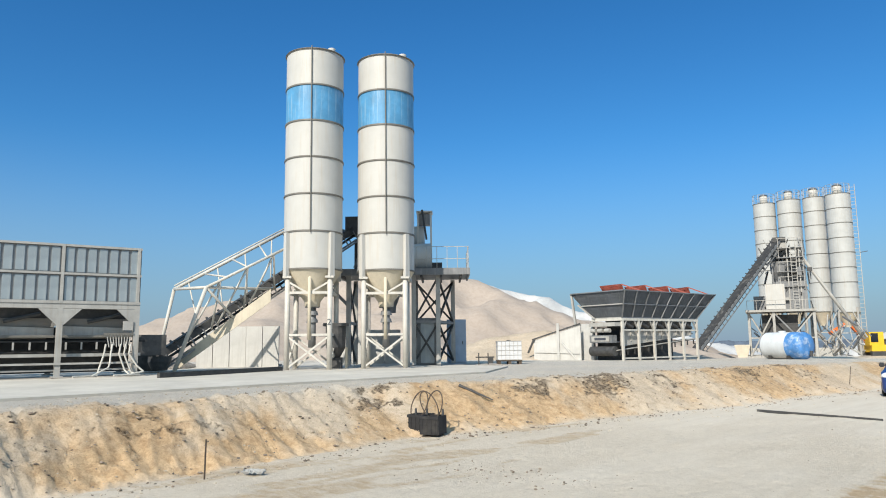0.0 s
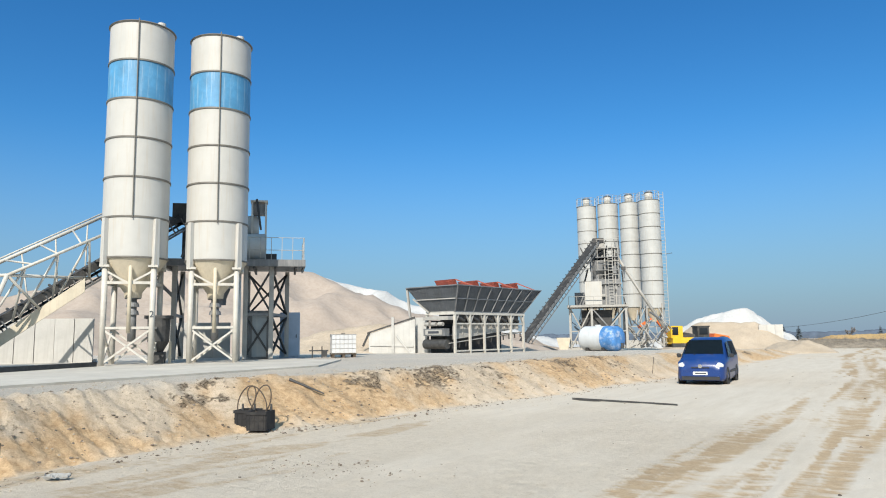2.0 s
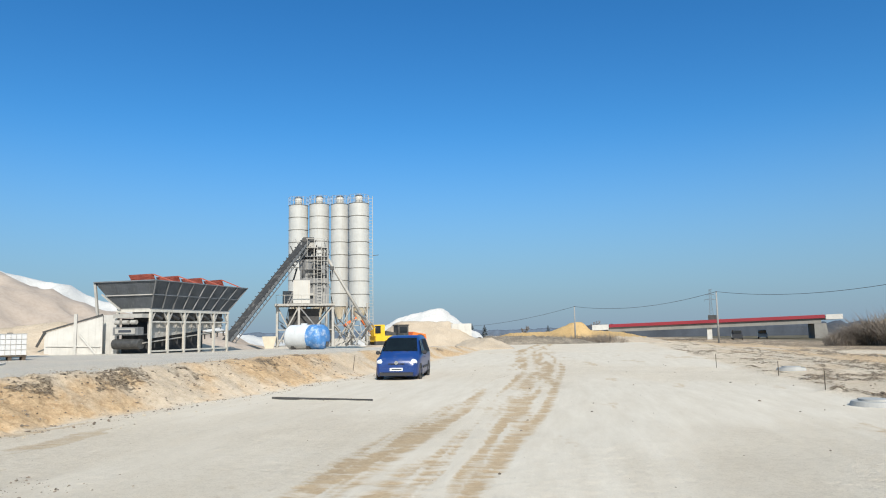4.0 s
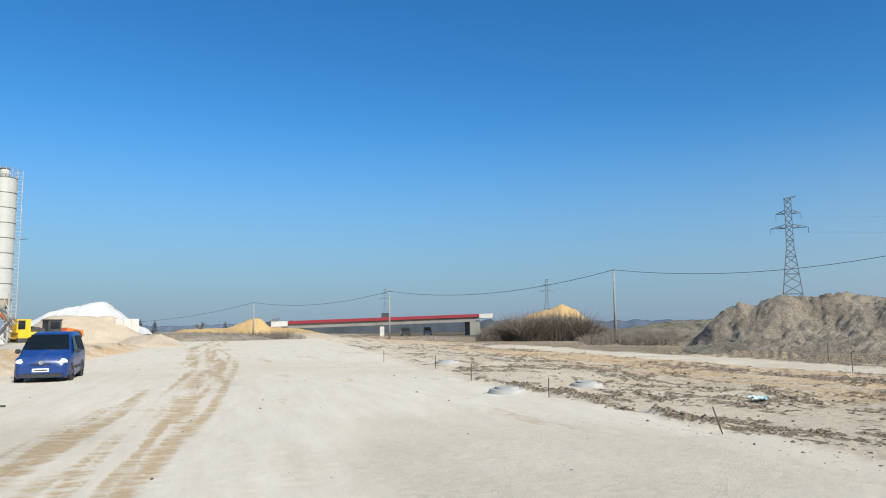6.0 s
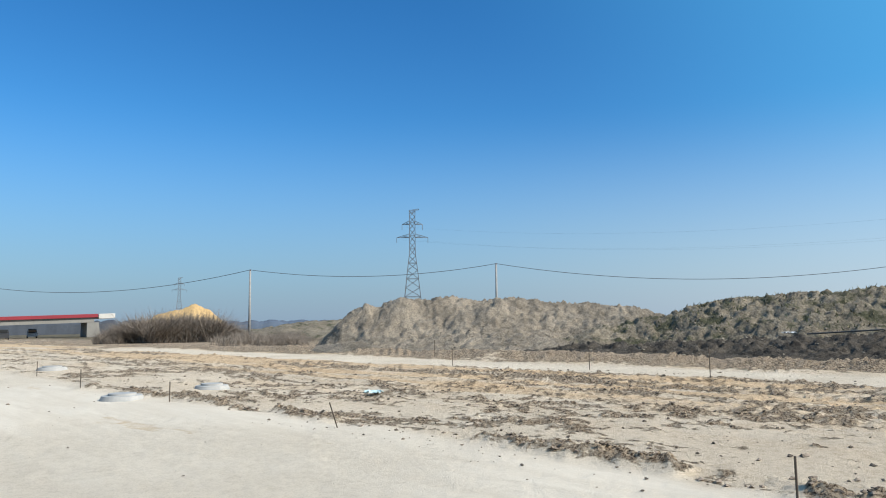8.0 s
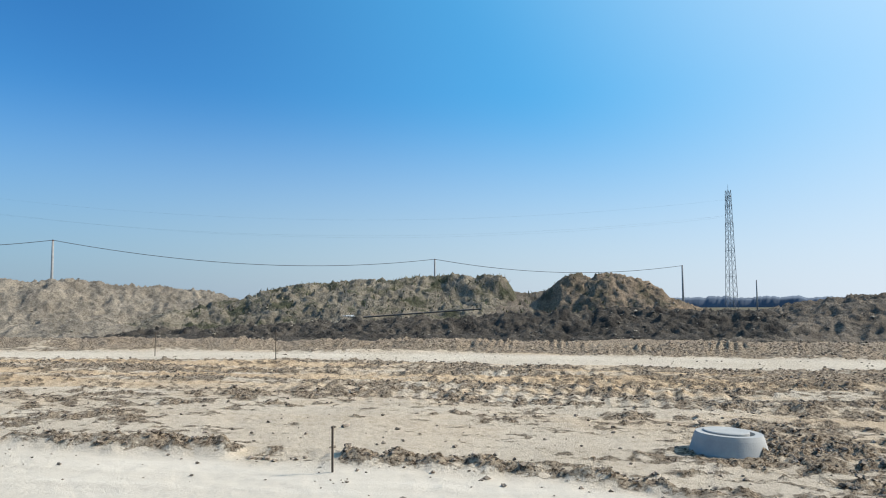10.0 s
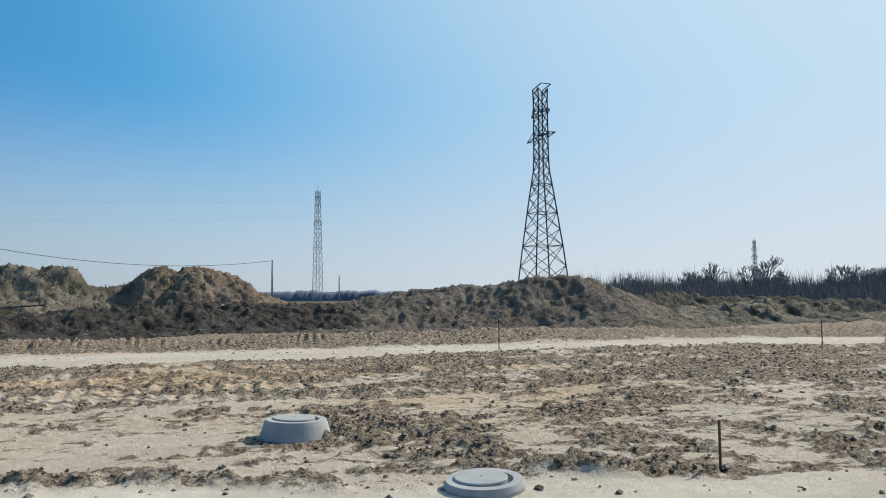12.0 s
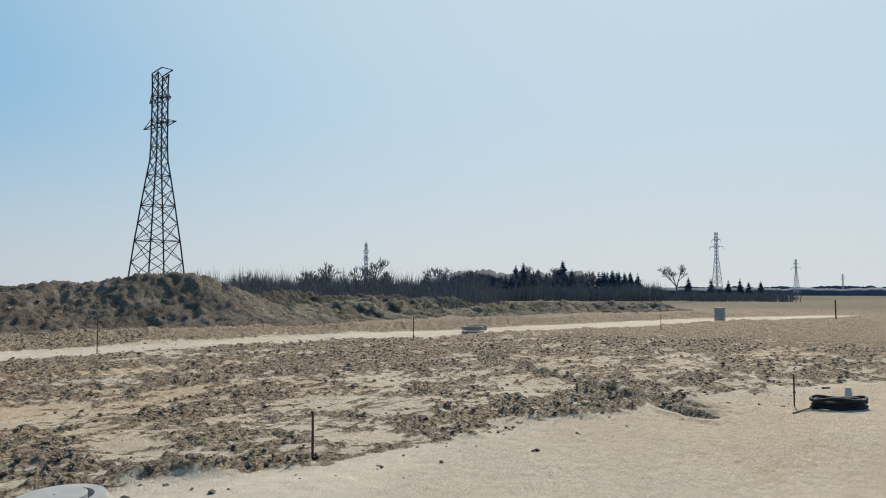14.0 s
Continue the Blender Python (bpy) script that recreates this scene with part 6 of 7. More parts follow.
for x, y, h, lean in ((7.55, 10.15, 0.42, (-0.12, 0.1)), (7.3, 16.3, 0.45, (0, 0)), (6.9, 21.1, 0.5, (0, 0)), (7.5, 27.5, 0.5, (0, 0)), (7.57, 2.83, 0.47, (0, 0)), (6.22, -5.15, 0.5, (0, 0)), (3.4, -12.1, 0.48, (0, 0)),
                      (21.4, 10.3, 0.95, (0, 0)), (21.0, -9.1, 0.95, (0, 0)), (17.4, -18.3, 0.8, (0, 0)), (23.8, 25.0, 0.8, (0, 0)), (20.6, 20.6, 0.7, (0, 0)), (13.5, -29.5, 0.8, (0, 0)), (-8.9, 30.3, 0.7, (0.1, 0)), (-9.9, 5.2, 0.55, (0.02, 0)), (22.2, 15.2, 0.8, (0, 0)), (6.7, 34, 0.6, (0, 0))):
    peg(x, y, h, lean)
lamp_peg = tagged(part("marker_post", beam(BM(), (0, 0, -0.1), (0, 0, 1.1), 0.06), DARK), "dark steel marker post on the field", "post")
lamp_peg.matrix_basis = pose(10.4, -45.5, land_z(10.4, -45.5))


def manhole(x, y, r0, r1, h, tilt, label):
    z = land_z(x, y)
    e = empty("manhole_ring", pose(x, y, z - 0.10, tilt, 0, 20), label, "manhole", "concrete manholes")
    part("cone", lathe(BM(), [(r0, 0), (r0 * 0.99, 0.05), (r1 + 0.02, h - 0.05), (r1, h), (r1 - 0.09, h), (r1 - 0.10, h - 0.05), (0.01, h - 0.05)], 160), RING, e, smooth=False)
    lid = lathe(BM(), [(r1 * 0.70, h - 0.06), (r1 * 0.70, h + 0.012), (r1 * 0.67, h + 0.020), (0.01, h + 0.022)], 64, 0.03, 0.02)
    part("lid", lid, RING, e, "round concrete lid")
    part("lid_gap", lathe(BM(), [(r1 * 0.705, h - 0.046), (r1 * 0.735, h - 0.044)], 40, 0.03, 0.02), DARK, e)


manhole(9.72, -1.42, 0.46, 0.385, 0.27, 2, "grey concrete manhole cone half buried in soil")
manhole(6.44, -2.72, 0.375, 0.355, 0.18, -2, "low grey concrete manhole ring with a lid")
for x, y, s in ((9.45, 18.6, 0.42), (6.8, 17.8, 0.45), (8.8, 30.5, 0.5)):
    e = empty("manhole_ring", pose(x, y, land_z(x, y) - 0.03), "low pale concrete manhole flush with sand", "manhole", "concrete manholes")
    part("cone", lathe(BM(), [(s + 0.06, 0), (s, 0.13), (0.01, 0.15)], 32), RING, e)
    part("lid", lathe(BM(), [(s * 0.7, 0.13), (s * 0.69, 0.18), (0.01, 0.185)], 32), RING, e)
for x, y in ((19.3, -23.9), (19.9, -24.9), (18.5, -22.9)):
    e = empty("concrete_ring", pose(x, y, land_z(x, y) - 0.04), "grey concrete well ring beside the track", "ring", "well rings")
    h = 0.26 if y < -23.5 else 0.15
    part("ring", lathe(BM(), [(0.34, 0), (0.45, 0), (0.45, h), (0.34, h), (0.34, 0.0)], 32), CHUTE, e)
bx = empty("concrete_block", pose(14.6, -39.2, land_z(14.6, -39.2) - 0.05), "pale upright concrete marker block", "block")
bm = box(BM(), (0, 0, 0.36), (0.44, 0.44, 0.75))
bmesh.ops.bevel(bm, geom=bm.edges[:], offset=0.03, segments=2, affect="EDGES")
part("block", bm, RING, bx)
part("cap", box(BM(), (0, 0, 0.765), (0.5, 0.5, 0.07)), RING, bx)


def sheet(name, x, y, sx, sy, mat, label, lift=0.04, seed=1, category="scrap"):
    """A crumpled sheet lying on the ground."""
    rng = random.Random(seed)
    bm = BM()
    bmesh.ops.create_grid(bm, x_segments=8, y_segments=8, size=0.5)
    for v in bm.verts:
        v.co = Vector((v.co.x * sx, v.co.y * sy, lift + rng.uniform(0, 0.07)))
        v.co += Vector((rng.uniform(-1, 1) * 0.05 * sx, rng.uniform(-1, 1) * 0.05 * sy, 0))
    bmesh.ops.solidify(bm, geom=bm.faces[:], thickness=0.01)
    ob = part(name, bm, mat)
    ob.matrix_basis = pose(x, y, land_z(x, y), 0, 0, seed * 37)
    return tagged(ob, label, category)


sheet("plastic_scrap", 11.2, 13.8, 0.38, 0.3, BAG, "crumpled pale blue plastic scrap on sand", 0.04, 3)
sheet("plastic_bag", 34.0, 12.6, 0.5, 0.4, PLASTIC, "white plastic bag on the spoil slope", 0.95, 4, "bag")
sheet("paper_scrap", -9.6, 5.8, 0.3, 0.14, RING, "crumpled white plastic at the bank foot", 0.03, 6)


# coil of black hose with a white cone behind it
hose = empty("hose_coil", pose(2.85, -12.35, land_z(2.85, -12.35), 0, 0, 40), "loose coil of black hose on sand", "hose")
for k in range(9):
    rr, zz = 0.35 - 0.02 * (k % 4), 0.03 + 0.03 * (k % 5)
    bm = BM()
    n, q = 36, 8
    rows = []
    for i in range(n):
        a = 2 * math.pi * i / n
        cx, cy, cz = rr * 1.15 * math.cos(a), rr * 0.5 * math.sin(a), zz + 0.02 * math.sin(3 * a + k)
        rows.append([bm.verts.new((cx + 0.025 * math.cos(b) * math.cos(a), cy + 0.025 * math.cos(b) * math.sin(a), cz + 0.025 * math.sin(b))) for b in [2 * math.pi * j / q for j in range(q)]])
    for i in range(n):
        for j in range(q):
            bm.faces.new((rows[i][j], rows[(i + 1) % n][j], rows[(i + 1) % n][(j + 1) % q], rows[i][(j + 1) % q]))
    part("turn", bm, BLACKPL, hose, smooth=True)
part("tail", tube(BM(), (0.36, 0, 0.03), (0.9, 0.5, 0.02), 0.012, seg=8), BLACKPL, hose)
cn = empty("marker_cone", pose(2.9, -13.2, land_z(2.9, -13.2)), "small pale plastic marker cone", "cone")
part("cone", tube(BM(), (0, 0, 0), (0, 0, 0.22), 0.07, 0.04, 14), CONC, cn)


# crate with wire loops at the foot of the bank
def crate():
    z = land_z(-10.95, 10.45)
    e = empty("plastic_crate", pose(-10.9, 10.5, z - 0.03, 0, 0, 22), "black plastic crates with wire loops", "crate")
    for x, y in ((-0.24, 0.14), (0.14, -0.12)):
        w, d, h = 0.38, 0.40, 0.36
        for sx, sy, cx, cy in ((w, 0.03, 0, -d / 2), (w, 0.03, 0, d / 2), (0.03, d, -w / 2, 0), (0.03, d, w / 2, 0)):
            part("side", box(BM(), (x + cx, y + cy, h / 2), (sx, sy, h)), BLACKPL, e)
        part("bottom", box(BM(), (x, y, 0.04), (w, d, 0.03)), BLACKPL, e)
        part("rim", box(BM(), (x, y - d / 2 - 0.02, h - 0.03), (w + 0.05, 0.03, 0.06)), BLACKPL, e)
        part("rim", box(BM(), (x, y - d / 2 - 0.015, h * 0.55), (w + 0.03, 0.02, 0.03)), BLACKPL, e)
        for k in range(4):
            part("rib", box(BM(), (x - w / 2 + 0.05 + k * (w - 0.1) / 3, y - d / 2 - 0.015, h / 2), (0.025, 0.02, h - 0.04)), BLACKPL, e)
    rng = random.Random(9)
    for cx, tilt in ((-0.22, 25), (0.0, -30), (0.12, 15)):
        bm = BM()
        n, q = 28, 6
        M = Matrix.Translation((cx, 0, 0.55)) @ Matrix.Rotation(radians(tilt), 4, "Y") @ Matrix.Rotation(radians(90), 4, "X")
        rows = []
        for i in range(n):
            a = 2 * math.pi * i / n
            rows.append([bm.verts.new(M @ Vector(((0.16 + 0.014 * math.cos(b)) * math.cos(a), (0.30 + 0.014 * math.cos(b)) * math.sin(a), 0.014 * math.sin(b)))) for b in [2 * math.pi * j / q for j in range(q)]])
        for i in range(n):
            for j in range(q):
                bm.faces.new((rows[i][j], rows[(i + 1) % n][j], rows[(i + 1) % n][(j + 1) % q], rows[i][(j + 1) % q]))
        part("wire_loop", bm, WOOD, e, "rusty wire loop", True)
    for cx in (-0.3, -0.05, 0.3):
        part("bottle", tube(BM(), (cx, 0, 0.2), (cx, 0, 0.48), 0.035, 0.02, 10), DARK, e)


crate()
board = tagged(part("timber_board", beam(BM(), (-7.9, 19.3, land_z(-7.9, 19.3) + 0.02), (-4.9, 18.75, land_z(-4.9, 18.75) + 0.01), 0.07, 0.03), DARK), "long dark timber lying on the road", "board")
stick = tagged(part("dry_branch", tube(BM(), (-12.0, 12.5, land_z(-12.0, 12.5) + 0.05), (-11.3, 12.9, land_z(-11.3, 12.9) + 0.12), 0.035, 0.015, 7), DARK), "dark dry branch on the bank", "branch")
pipe = tagged(part("dark_pipe", tube(BM(), (34.2, 11.9, 0.98), (35.6, 6.2, 1.35), 0.035, seg=10), DARK), "dark pipe lying along the soil bank", "pipe")


# ---- trees and bushes ----
def bare_tree(x, y, h, seed, mat=TWIGFAR, spread=0.45, label="bare grey tree without leaves", z0=None, depth=5, thin=1.0):
    """A tapered trunk whose limbs fork into ever finer twigs."""
    rng = random.Random(seed)
    e = empty("bare_tree", pose(x, y, (land_z(x, y) if z0 is None else z0) - 0.1), label, "tree", "bare trees")
    trunk, crown = BM(), BM()

    def grow(p, d, n, r, level):
        q = p + d * n
        tube(trunk if level == 0 else crown, p, q, r, max(r * 0.66, 0.034), 6 if level < 2 else 3, False)
        if level >= depth:
            return
        for k in range(3 if level < depth - 1 else 4):
            s = Vector((rng.gauss(0, spread), rng.gauss(0, spread), rng.gauss(0.12, 0.22)))
            grow(p.lerp(q, rng.uniform(0.55, 1.0)), (d + s).normalized(), n * rng.uniform(0.6, 0.82), max(r * 0.62, 0.035), level + 1)
    grow(Vector((0, 0, 0)), Vector((rng.gauss(0, 0.04), rng.gauss(0, 0.04), 1)).normalized(), h * 0.30, h * 0.022 * thin, 0)
    part("trunk", trunk, mat, e)
    part("crown", crown, mat, e)
    return e


def polar(az_deg, dist):
    return dist * math.sin(radians(az_deg)), dist * math.cos(radians(az_deg))


for k, (a, d, zt) in enumerate(((133.1, 170, 9.8), (133.9, 172, 7.6), (138.4, 150, 6.9), (140.1, 172, 6.6), (142.0, 150, 5.9), (144.8, 210, 9.0), (156.5, 190, 8.6), (128.0, 150, 3.8), (147.4, 205, 8.0), (150.2, 205, 6.5))):
    x, y = polar(a, d)
    bare_tree(x, y, (zt + 1.6) * 1.12, 100 + k)
for k, (a, d, h) in enumerate(((-3.0, 190, 5.0), (2.6, 175, 6.5), (109.9, 110, 4.2), (110.6, 112, 3.6))):
    x, y = polar(a, d)
    bare_tree(x, y, h, 140 + k, spread=0.6)


def conifer(x, y, h, seed, label="dark green spruce at the wood's edge"):
    rng = random.Random(seed)
    z = land_z(x, y)
    e = empty("spruce", pose(x, y, z - 0.1, 0, 0, rng.uniform(0, 360)), label, "tree", "spruces")
    part("trunk", tube(BM(), (0, 0, 0), (0, 0, h * 0.95), h * 0.018, h * 0.004, 7), WOOD, e)
    bm = BM()
    n = int(26 + h * 2)
    for k in range(n):
        s = (k + rng.random()) / n
        zz = h * (0.06 + 0.94 * s)
        reach = h * 0.38 * (1 - s) ** 0.75 * rng.uniform(0.55, 1.15) + 0.05
        for j in range(11):
            a = rng.uniform(0, 6.283)
            tip = Vector((math.cos(a) * reach, math.sin(a) * reach, zz - reach * rng.uniform(0.15, 0.5)))
            root = Vector((0, 0, zz + reach * 0.1))
            side = Vector((-math.sin(a), math.cos(a), 0)) * reach * 0.28
            mid = root.lerp(tip, 0.6)
            v = [bm.verts.new(q) for q in (root, mid + side + Vector((0, 0, -0.05 * reach)), tip, mid - side + Vector((0, 0, -0.05 * reach)))]
            bm.faces.new(v)
    part("crown", bm, NEEDLE, e)
    return e


for k, (a, d, zt) in enumerate(((143.5, 200, 5.2), (144.3, 200, 7.7), (144.9, 202, 8.6), (145.7, 200, 6.3), (146.7, 201, 5.8), (147.6, 200, 7.0), (148.0, 199, 8.9), (148.7, 200, 6.6), (151.2, 200, 5.8), (151.8, 201, 6.3), (152.3, 203, 5.9), (152.7, 200, 5.5), (153.7, 200, 5.3), (157.4, 200, 4.1), (159.0, 200, 3.8), (160.2, 200, 3.2), (161.0, 200, 3.6), (161.6, 200, 2.8), (162.4, 200, 3.0), (-7.2, 190, 2.9), (-8.4, 188, 3.3), (-6.2, 192, 2.6), (-1.2, 195, 2.4))):
    x, y = polar(a, d)
    conifer(x, y, zt + 1.8, 200 + k)
rng = random.Random(51)
for a0, a1, lo, hi, n in ((144.2, 146.2, 4.2, 7.4, 9), (147.2, 149.2, 4.2, 7.2, 9), (150.6, 153.4, 4.0, 6.2, 12)):
    for k in range(n):
        x, y = polar(a0 + (a1 - a0) * (k + rng.random()) / n, rng.uniform(203, 216))
        conifer(x, y, rng.uniform(lo, hi) + 1.8, 240 + int(a0) * 20 + k)


def brush(name, spots, mat, label, seed=1, kind="stuff", category="bushes", thick=1.0, lean=0.18):
    """Upright bare twigs in clumps; spots of (x, y, radius, height, twigs)."""
    rng = np.random.default_rng(seed)
    V, F, n = [], [], 0
    for x, y, r, h, count in spots:
        a, rad = rng.uniform(0, 6.283, count), r * np.sqrt(rng.uniform(0, 1, count))
        px, py = x + rad * np.cos(a), y + rad * np.sin(a)
        pz = land(px, py)[0]
        hh = h * rng.uniform(0.45, 1.05, count) * (1 - 0.45 * (rad / max(r, 1e-6)) ** 2)
        lx, ly = rng.normal(0, lean, count) * hh, rng.normal(0, lean, count) * hh
        w = (0.012 + 0.008 * hh) * thick
        ang = rng.uniform(0, 3.14, count)
        cx, cy = np.cos(ang) * w, np.sin(ang) * w
        # each stem is a three-sided spike with two side shoots
        for s, (fx, fy, fz, f0) in enumerate(((1, 1, 1, 0), (1.9, 0.4, 0.8, 0.35), (0.2, 1.9, 0.75, 0.45))):
            bx, by, bz = px + lx * f0, py + ly * f0, pz + hh * f0 - 0.05 * (s == 0)
            tx, ty, tz = px + lx * fx + (0.12 * hh if s == 1 else 0), py + ly * fy - (0.12 * hh if s == 2 else 0), pz + hh * fz
            k = 0.6 if s else 1.0
            v = np.stack([np.stack([bx - cx * k, by - cy * k, bz], -1), np.stack([bx + cx * k, by + cy * k, bz], -1), np.stack([bx - cy * k, by + cx * k, bz], -1), np.stack([tx, ty, tz], -1)], 1)
            i = n + np.arange(count)[:, None] * 4
            F.append(np.concatenate([i + [0, 1, 3], i + [1, 2, 3], i + [2, 0, 3]]))
            V.append(v.reshape(-1, 3))
            n += count * 4
    ob = raw_mesh(name, np.concatenate(V), np.concatenate(F), mat, smooth=False)
    return tagged(ob, label, category, kind=kind)


rng = random.Random(77)
spots = []
for k in range(480):
    a, d = rng.uniform(116, 142), rng.uniform(60, 150)
    x, y = polar(a, d)
    h = np.interp(d, [60, 85, 110, 150], [1.2, 2.2, 3.8, 5.2])
    spots.append((x, y, rng.uniform(1.2, 3.5), h * rng.uniform(0.6, 1.6), 62))
for k in range(240):
    a, d = rng.uniform(140, 164), rng.uniform(125, 195)
    x, y = polar(a, d)
    spots.append((x, y, rng.uniform(2, 4), rng.uniform(2.2, 4.8) * (1.0 if a < 155 else 0.6), 55))
for k in range(150):
    x, y = polar(rng.uniform(121, 139), rng.uniform(50, 72))
    spots.append((x, y, rng.uniform(0.8, 2.0), rng.uniform(0.5, 1.3), 80))
brush("bare_thicket", spots, TWIGFAR, "bare grey thicket behind the spoil heaps", 5, thick=1.9, lean=0.13)
spots = []
for k in range(46):
    s = rng.random()
    spots.append((25.2 + s * 10.2 + rng.gauss(0, 0.2), 71.5 - s * 5 + rng.gauss(0, 0.9), rng.uniform(0.6, 1.7), (0.7 + 2.7 * math.sin(math.pi * (0.06 + s * 0.88)) ** 0.7) * rng.uniform(0.85, 1.2), 300))
for k in range(70):
    spots.append((rng.uniform(-18, 8), rng.uniform(112, 126), rng.uniform(1, 2.2), rng.uniform(0.9, 2.0), 90))
for k in range(60):
    spots.append((rng.uniform(38, 70), rng.uniform(36, 66), rng.uniform(1, 2), rng.uniform(0.5, 1.1), 50))
for k in range(34):
    x, y = polar(rng.uniform(27.0, 33.5), rng.uniform(56, 74))
    spots.append((x, y, rng.uniform(0.8, 2.0), rng.uniform(0.6, 1.6), 110))
brush("bare_bush", spots, TWIG, "bare brown bushes along the cleared ground", 6, thick=1.3, lean=0.42)


def far_wood(name, a0, a1, d, h, seed, mat, label, step=0.10):
    """A distant belt of woods as an uneven ridge of many crowns."""
    r = np.random.default_rng(seed)
    a = np.radians(np.arange(a0, a1, step))
    n = len(a)
    prof = h * (0.55 + 0.5 * fbm(np.degrees(a) * 1.3, a * 0, seed, 5, 0.6))  + 0.10 * h * fbm(np.degrees(a) * 9, a * 0, seed + 1, 3)
    x, y = d * np.sin(a), d * np.cos(a)
    z = land(x, y)[0]
    bx, by = (d + 12) * np.sin(a), (d + 12) * np.cos(a)
    v = np.concatenate([np.stack([x, y, z - 1], -1), np.stack([x * 1.005, y * 1.005, z + prof * 0.7], -1), np.stack([bx, by, z + prof], -1), np.stack([bx * 1.01, by * 1.01, z - 1], -1)])
    i = np.arange(n - 1)
    f = np.concatenate([np.stack([k * n + i, k * n + i + 1, (k + 1) * n + i + 1, (k + 1) * n + i], -1) for k in range(3)])
    return tagged(raw_mesh(name, v, f, mat), label, "woods", kind="stuff")


# bluish tints put the haze of distance into the colour of both woods
WOODFAR = surf("haze-tinted distant woods", (0.08, 0.105, 0.145), 1.0, 0, 0.25, 0.05, None, 0, False, 0)
WOODMID = surf("haze-tinted bare woods", (0.048, 0.056, 0.070), 1.0, 0, 0.3, 0.08, None, 0, False, 0)
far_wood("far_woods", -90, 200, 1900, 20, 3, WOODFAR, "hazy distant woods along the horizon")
far_wood("far_woods", 1, 24, 270, 5.2, 4, WOODMID, "bare distant woods beyond the bridge")
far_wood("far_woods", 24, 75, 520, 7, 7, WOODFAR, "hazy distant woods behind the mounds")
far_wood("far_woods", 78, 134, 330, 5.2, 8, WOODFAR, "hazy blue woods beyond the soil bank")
far_wood("far_woods", 112, 141, 165, 3.6, 10, WOODMID, "bare grey wood edge behind the thicket", 0.06)
far_wood("far_woods", 139, 150.5, 216, 9.0, 12, WOODMID, "dense grey-blue wood behind the field", 0.06)
far_wood("far_woods", 150, 162, 218, 3.6, 9, WOODMID, "bare grey wood edge behind the field", 0.06)
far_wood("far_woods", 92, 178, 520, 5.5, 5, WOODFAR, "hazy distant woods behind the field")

# ---- weeds, clods and stones ----
def weeds(seed=8):
    r = np.random.default_rng(seed)
    V, F, n = [], [], 0
    count = 1300
    px = r.uniform(35.5, 44.5, count)
    py = r.uniform(-1, 23, count)
    deps = bpy.context.evaluated_depsgraph_get()
    for x, y in zip(px, py):
        hit, loc, *_ = scene.ray_cast(deps, (x, y, 12), (0, 0, -1))
        if not hit or loc.z < 1.0:
            continue
        h = r.uniform(0.06, 0.24)
        a = r.uniform(0, 6.28)
        c, s = math.cos(a) * 0.05, math.sin(a) * 0.05
        V += [(x - c, y - s, loc.z - 0.03), (x + c, y + s, loc.z - 0.03), (x + r.normal(0, 0.12), y + r.normal(0, 0.12), loc.z + h)]
        F.append((n, n + 1, n + 2))
        n += 3
    return tagged(raw_mesh("weeds", V, F, DRYGRASS, smooth=False), "thin dry and green weeds on the heaps", "weeds", kind="stuff")


weeds()


def scatter_lumps(name, x, y, size, mat, label, seed, flat=0.7, category="clods", z=None):
    """Many small angular lumps as one mesh."""
    r = np.random.default_rng(seed)
    base = np.array([(1, 0, 0), (-1, 0, 0), (0, 1, 0), (0, -1, 0), (0, 0, 1), (0, 0, -0.5), (0.6, 0.6, 0.55), (-0.6, 0.5, 0.6), (0.5, -0.6, 0.6), (-0.55, -0.6, 0.5)], float)
    tri = np.array([(0, 6, 4), (6, 2, 4), (2, 7, 4), (7, 1, 4), (1, 9, 4), (9, 3, 4), (3, 8, 4), (8, 0, 4), (0, 2, 6), (2, 1, 7), (1, 3, 9), (3, 0, 8), (2, 0, 5), (1, 2, 5), (3, 1, 5), (0, 3, 5)])
    n = len(x)
    z = land(x, y)[0] if z is None else z
    v = base[None] * (1 + r.uniform(-0.35, 0.35, (n, 10, 1))) + r.uniform(-0.2, 0.2, (n, 10, 3))
    a = r.uniform(0, 6.283, n)
    c, s = np.cos(a)[:, None], np.sin(a)[:, None]
    vx, vy = v[..., 0] * c - v[..., 1] * s, v[..., 0] * s + v[..., 1] * c
    st = r.uniform(0.7, 1.5, (n, 1))
    out = np.stack([vx * size[:, None] * st + x[:, None], vy * size[:, None] + y[:, None], v[..., 2] * size[:, None] * flat + z[:, None] + size[:, None] * 0.15], -1)
    faces = (np.arange(n)[:, None, None] * 10 + tri[None]).reshape(-1, 3)
    return tagged(raw_mesh(name, out.reshape(-1, 3), faces, mat, smooth=False), label, category, kind="stuff")


def field_clods():
    r = np.random.default_rng(12)
    n = 230000
    d = 5 + 22 * r.uniform(0, 1, n) ** 1.3
    a = np.radians(r.uniform(20, 172, n))
    x, y = d * np.sin(a), d * np.cos(a)
    soil = land(x, y)[2]
    keep = r.uniform(0, 1, n) < 0.34 * smooth(0.45, 0.85, soil) + 0.008 * (x > road_edge(y))
    x, y = x[keep], y[keep]
    s = 0.009 + 0.030 * r.uniform(0, 1, len(x)) ** 2.5 + 0.0004 * np.hypot(x, y)
    scatter_lumps("soil_clods", x, y, s, CLOD, "loose grey-brown clods of turned soil", 14)


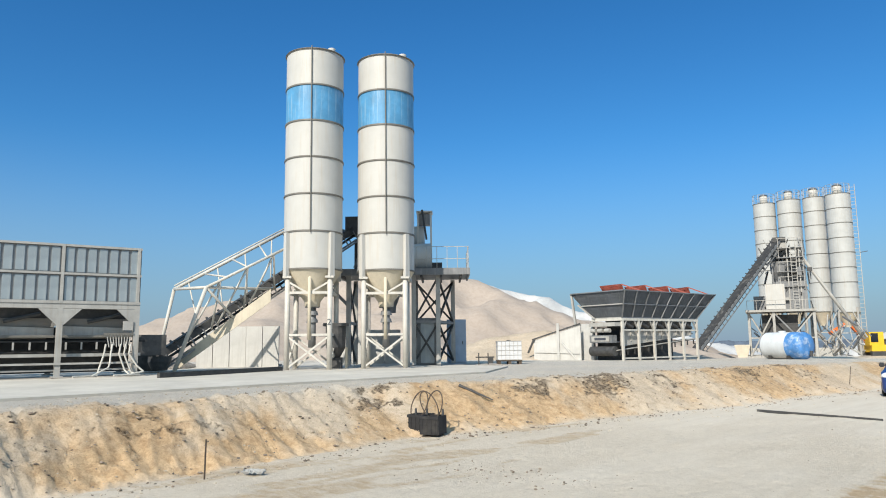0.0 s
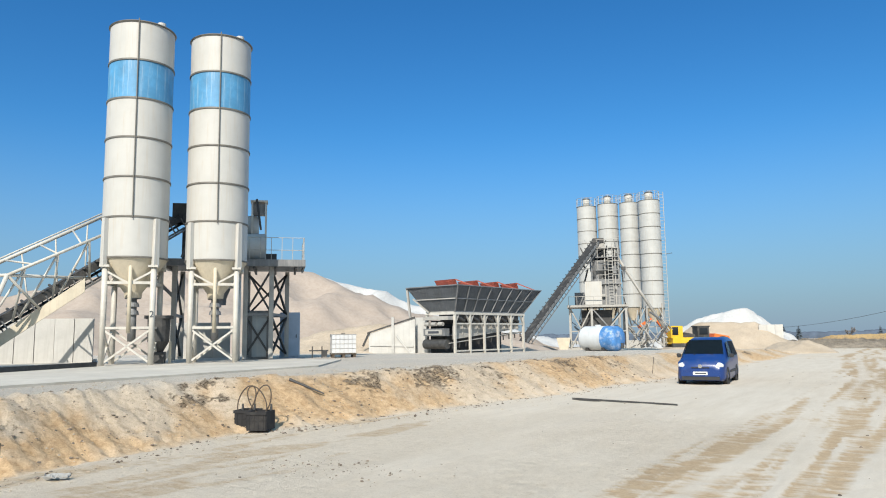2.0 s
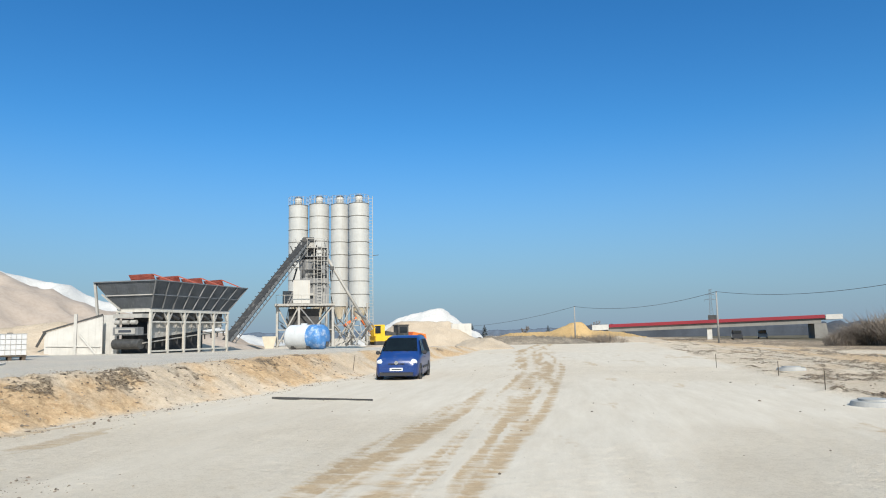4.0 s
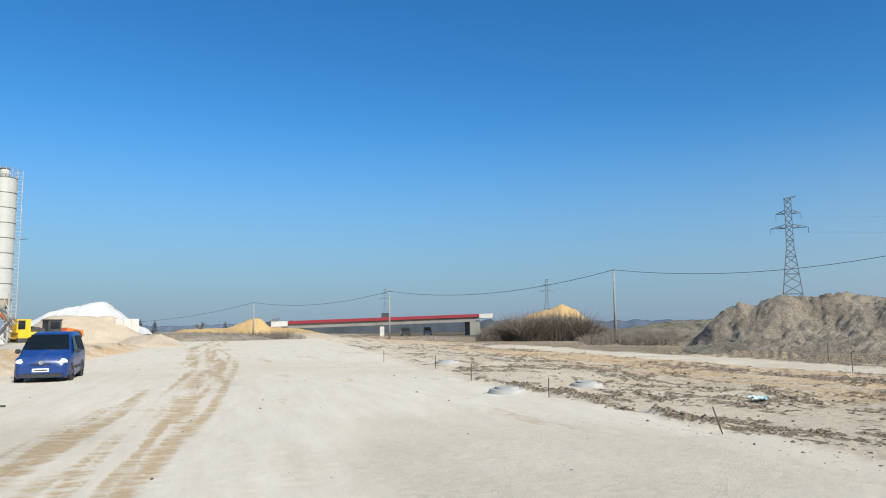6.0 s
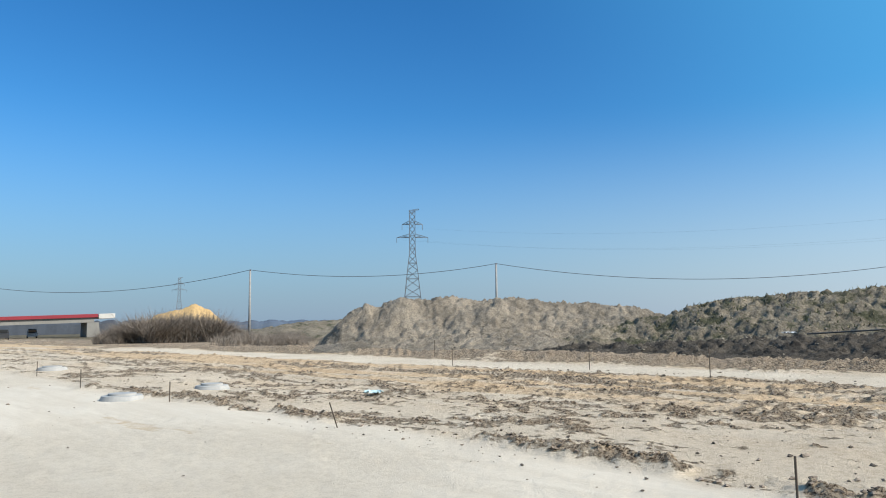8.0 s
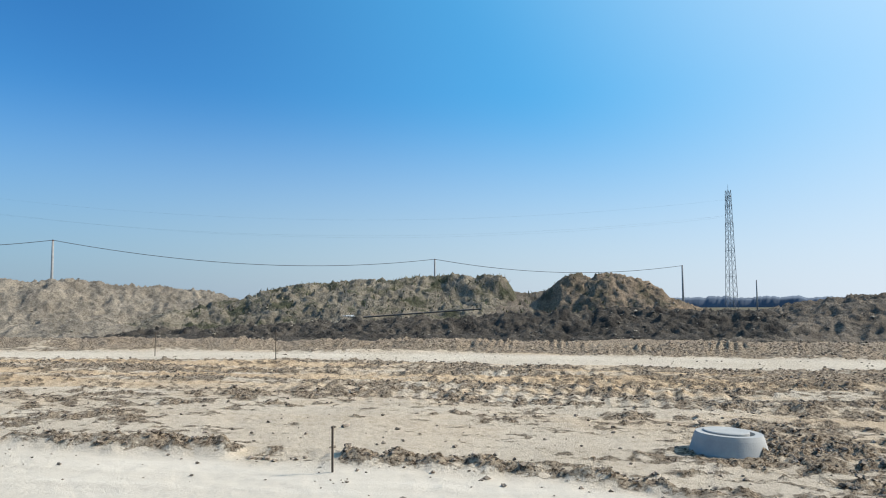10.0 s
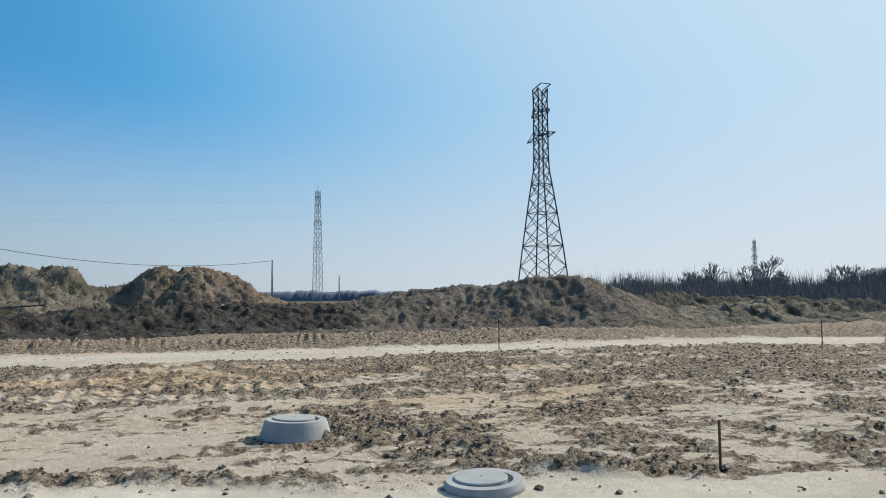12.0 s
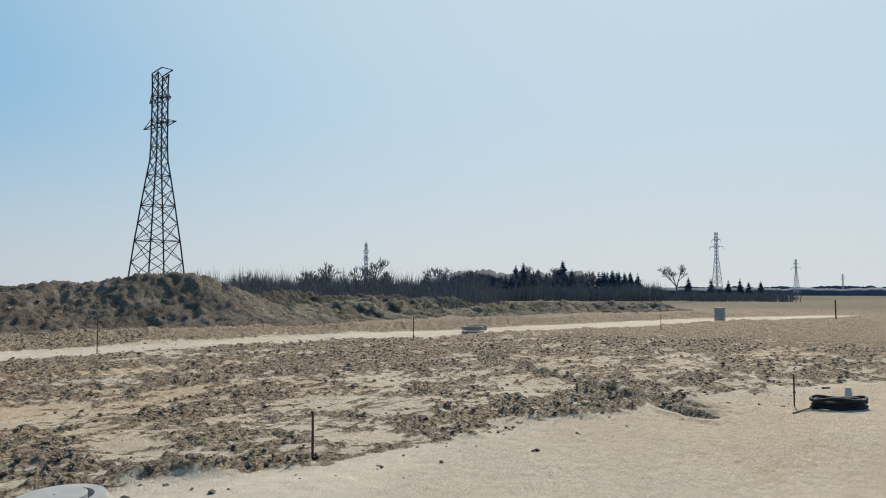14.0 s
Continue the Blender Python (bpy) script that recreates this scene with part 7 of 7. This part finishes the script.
def bank_stones():
    r = np.random.default_rng(15)
    n = 15000
    y = r.uniform(-2, 45, n)
    x = bank_foot(y) - r.uniform(-1.6, 5.0, n)
    keep = r.uniform(0, 1, n) < np.interp(y, [0, 20, 45], [1, 0.8, 0.3]) * np.interp(bank_foot(y) - x, [-1.6, -0.3, 0.2, 5], [0.1, 0.6, 0.8, 0.7]) * 0.8
    x, y = x[keep], y[keep]
    s = 0.006 + 0.022 * r.uniform(0, 1, len(x)) ** 4
    scatter_lumps("bank_stones", x, y, s, STONE, "loose pale stones and crumbs on the bank", 16, category="stones")
    n = 2600
    y = r.uniform(0, 30, n)
    x = bank_foot(y) - r.uniform(-0.6, 2.2, n)
    scatter_lumps("bank_clods", x, y, 0.008 + 0.03 * r.uniform(0, 1, n) ** 4, CLOD, "dark clods on the sandy bank", 17)
    n = 420
    y, x = r.uniform(4, 40, n), r.uniform(-9, 7, n)
    k = r.uniform(0, 1, n) < 0.55
    x, y = np.append(x[k], r.normal(-6.9, 0.8, 170)), np.append(y[k], r.normal(8.2, 0.35, 170))
    scatter_lumps("road_stones", x, y, 0.006 + 0.022 * r.uniform(0, 1, len(x)) ** 4, CLOD, "loose stones on the dusty road", 18, category="stones")
    n = 200
    f = r.uniform(-0.9, 0.3, n)
    y = r.uniform(-14, 12, n)
    scatter_lumps("edge_clods", road_edge(y) + f, y, 0.010 + 0.032 * r.uniform(0, 1, n) ** 4, CLOD, "soil crumbs along the road edge", 19)


field_clods()
bank_stones()


def mound_clods():
    r = np.random.default_rng(21)
    p = np.concatenate([v[r.choice(len(v), min(len(v), int(len(v) * 0.05)), replace=False)] for v in SPOIL_SURFACE])
    p = p[np.hypot(p[:, 0], p[:, 1]) < 62]
    s = 0.025 + 0.07 * r.uniform(0, 1, len(p)) ** 4
    scatter_lumps("spoil_clods", p[:, 0], p[:, 1], s, MOUNDCLOD, "loose lumps of earth on the spoil mounds", 22, z=p[:, 2])


mound_clods()
for k in range(18):
    x, y = polar(139.5 + 11 * (k + rng.random()) / 18, rng.uniform(180, 212))
    bare_tree(x, y, rng.uniform(8.0, 11.5), 340 + k, depth=4, spread=0.5)
for k in range(16):
    x, y = polar(rng.uniform(119, 141), rng.uniform(105, 150))
    bare_tree(x, y, rng.uniform(5.5, 8.5), 300 + k, depth=4)
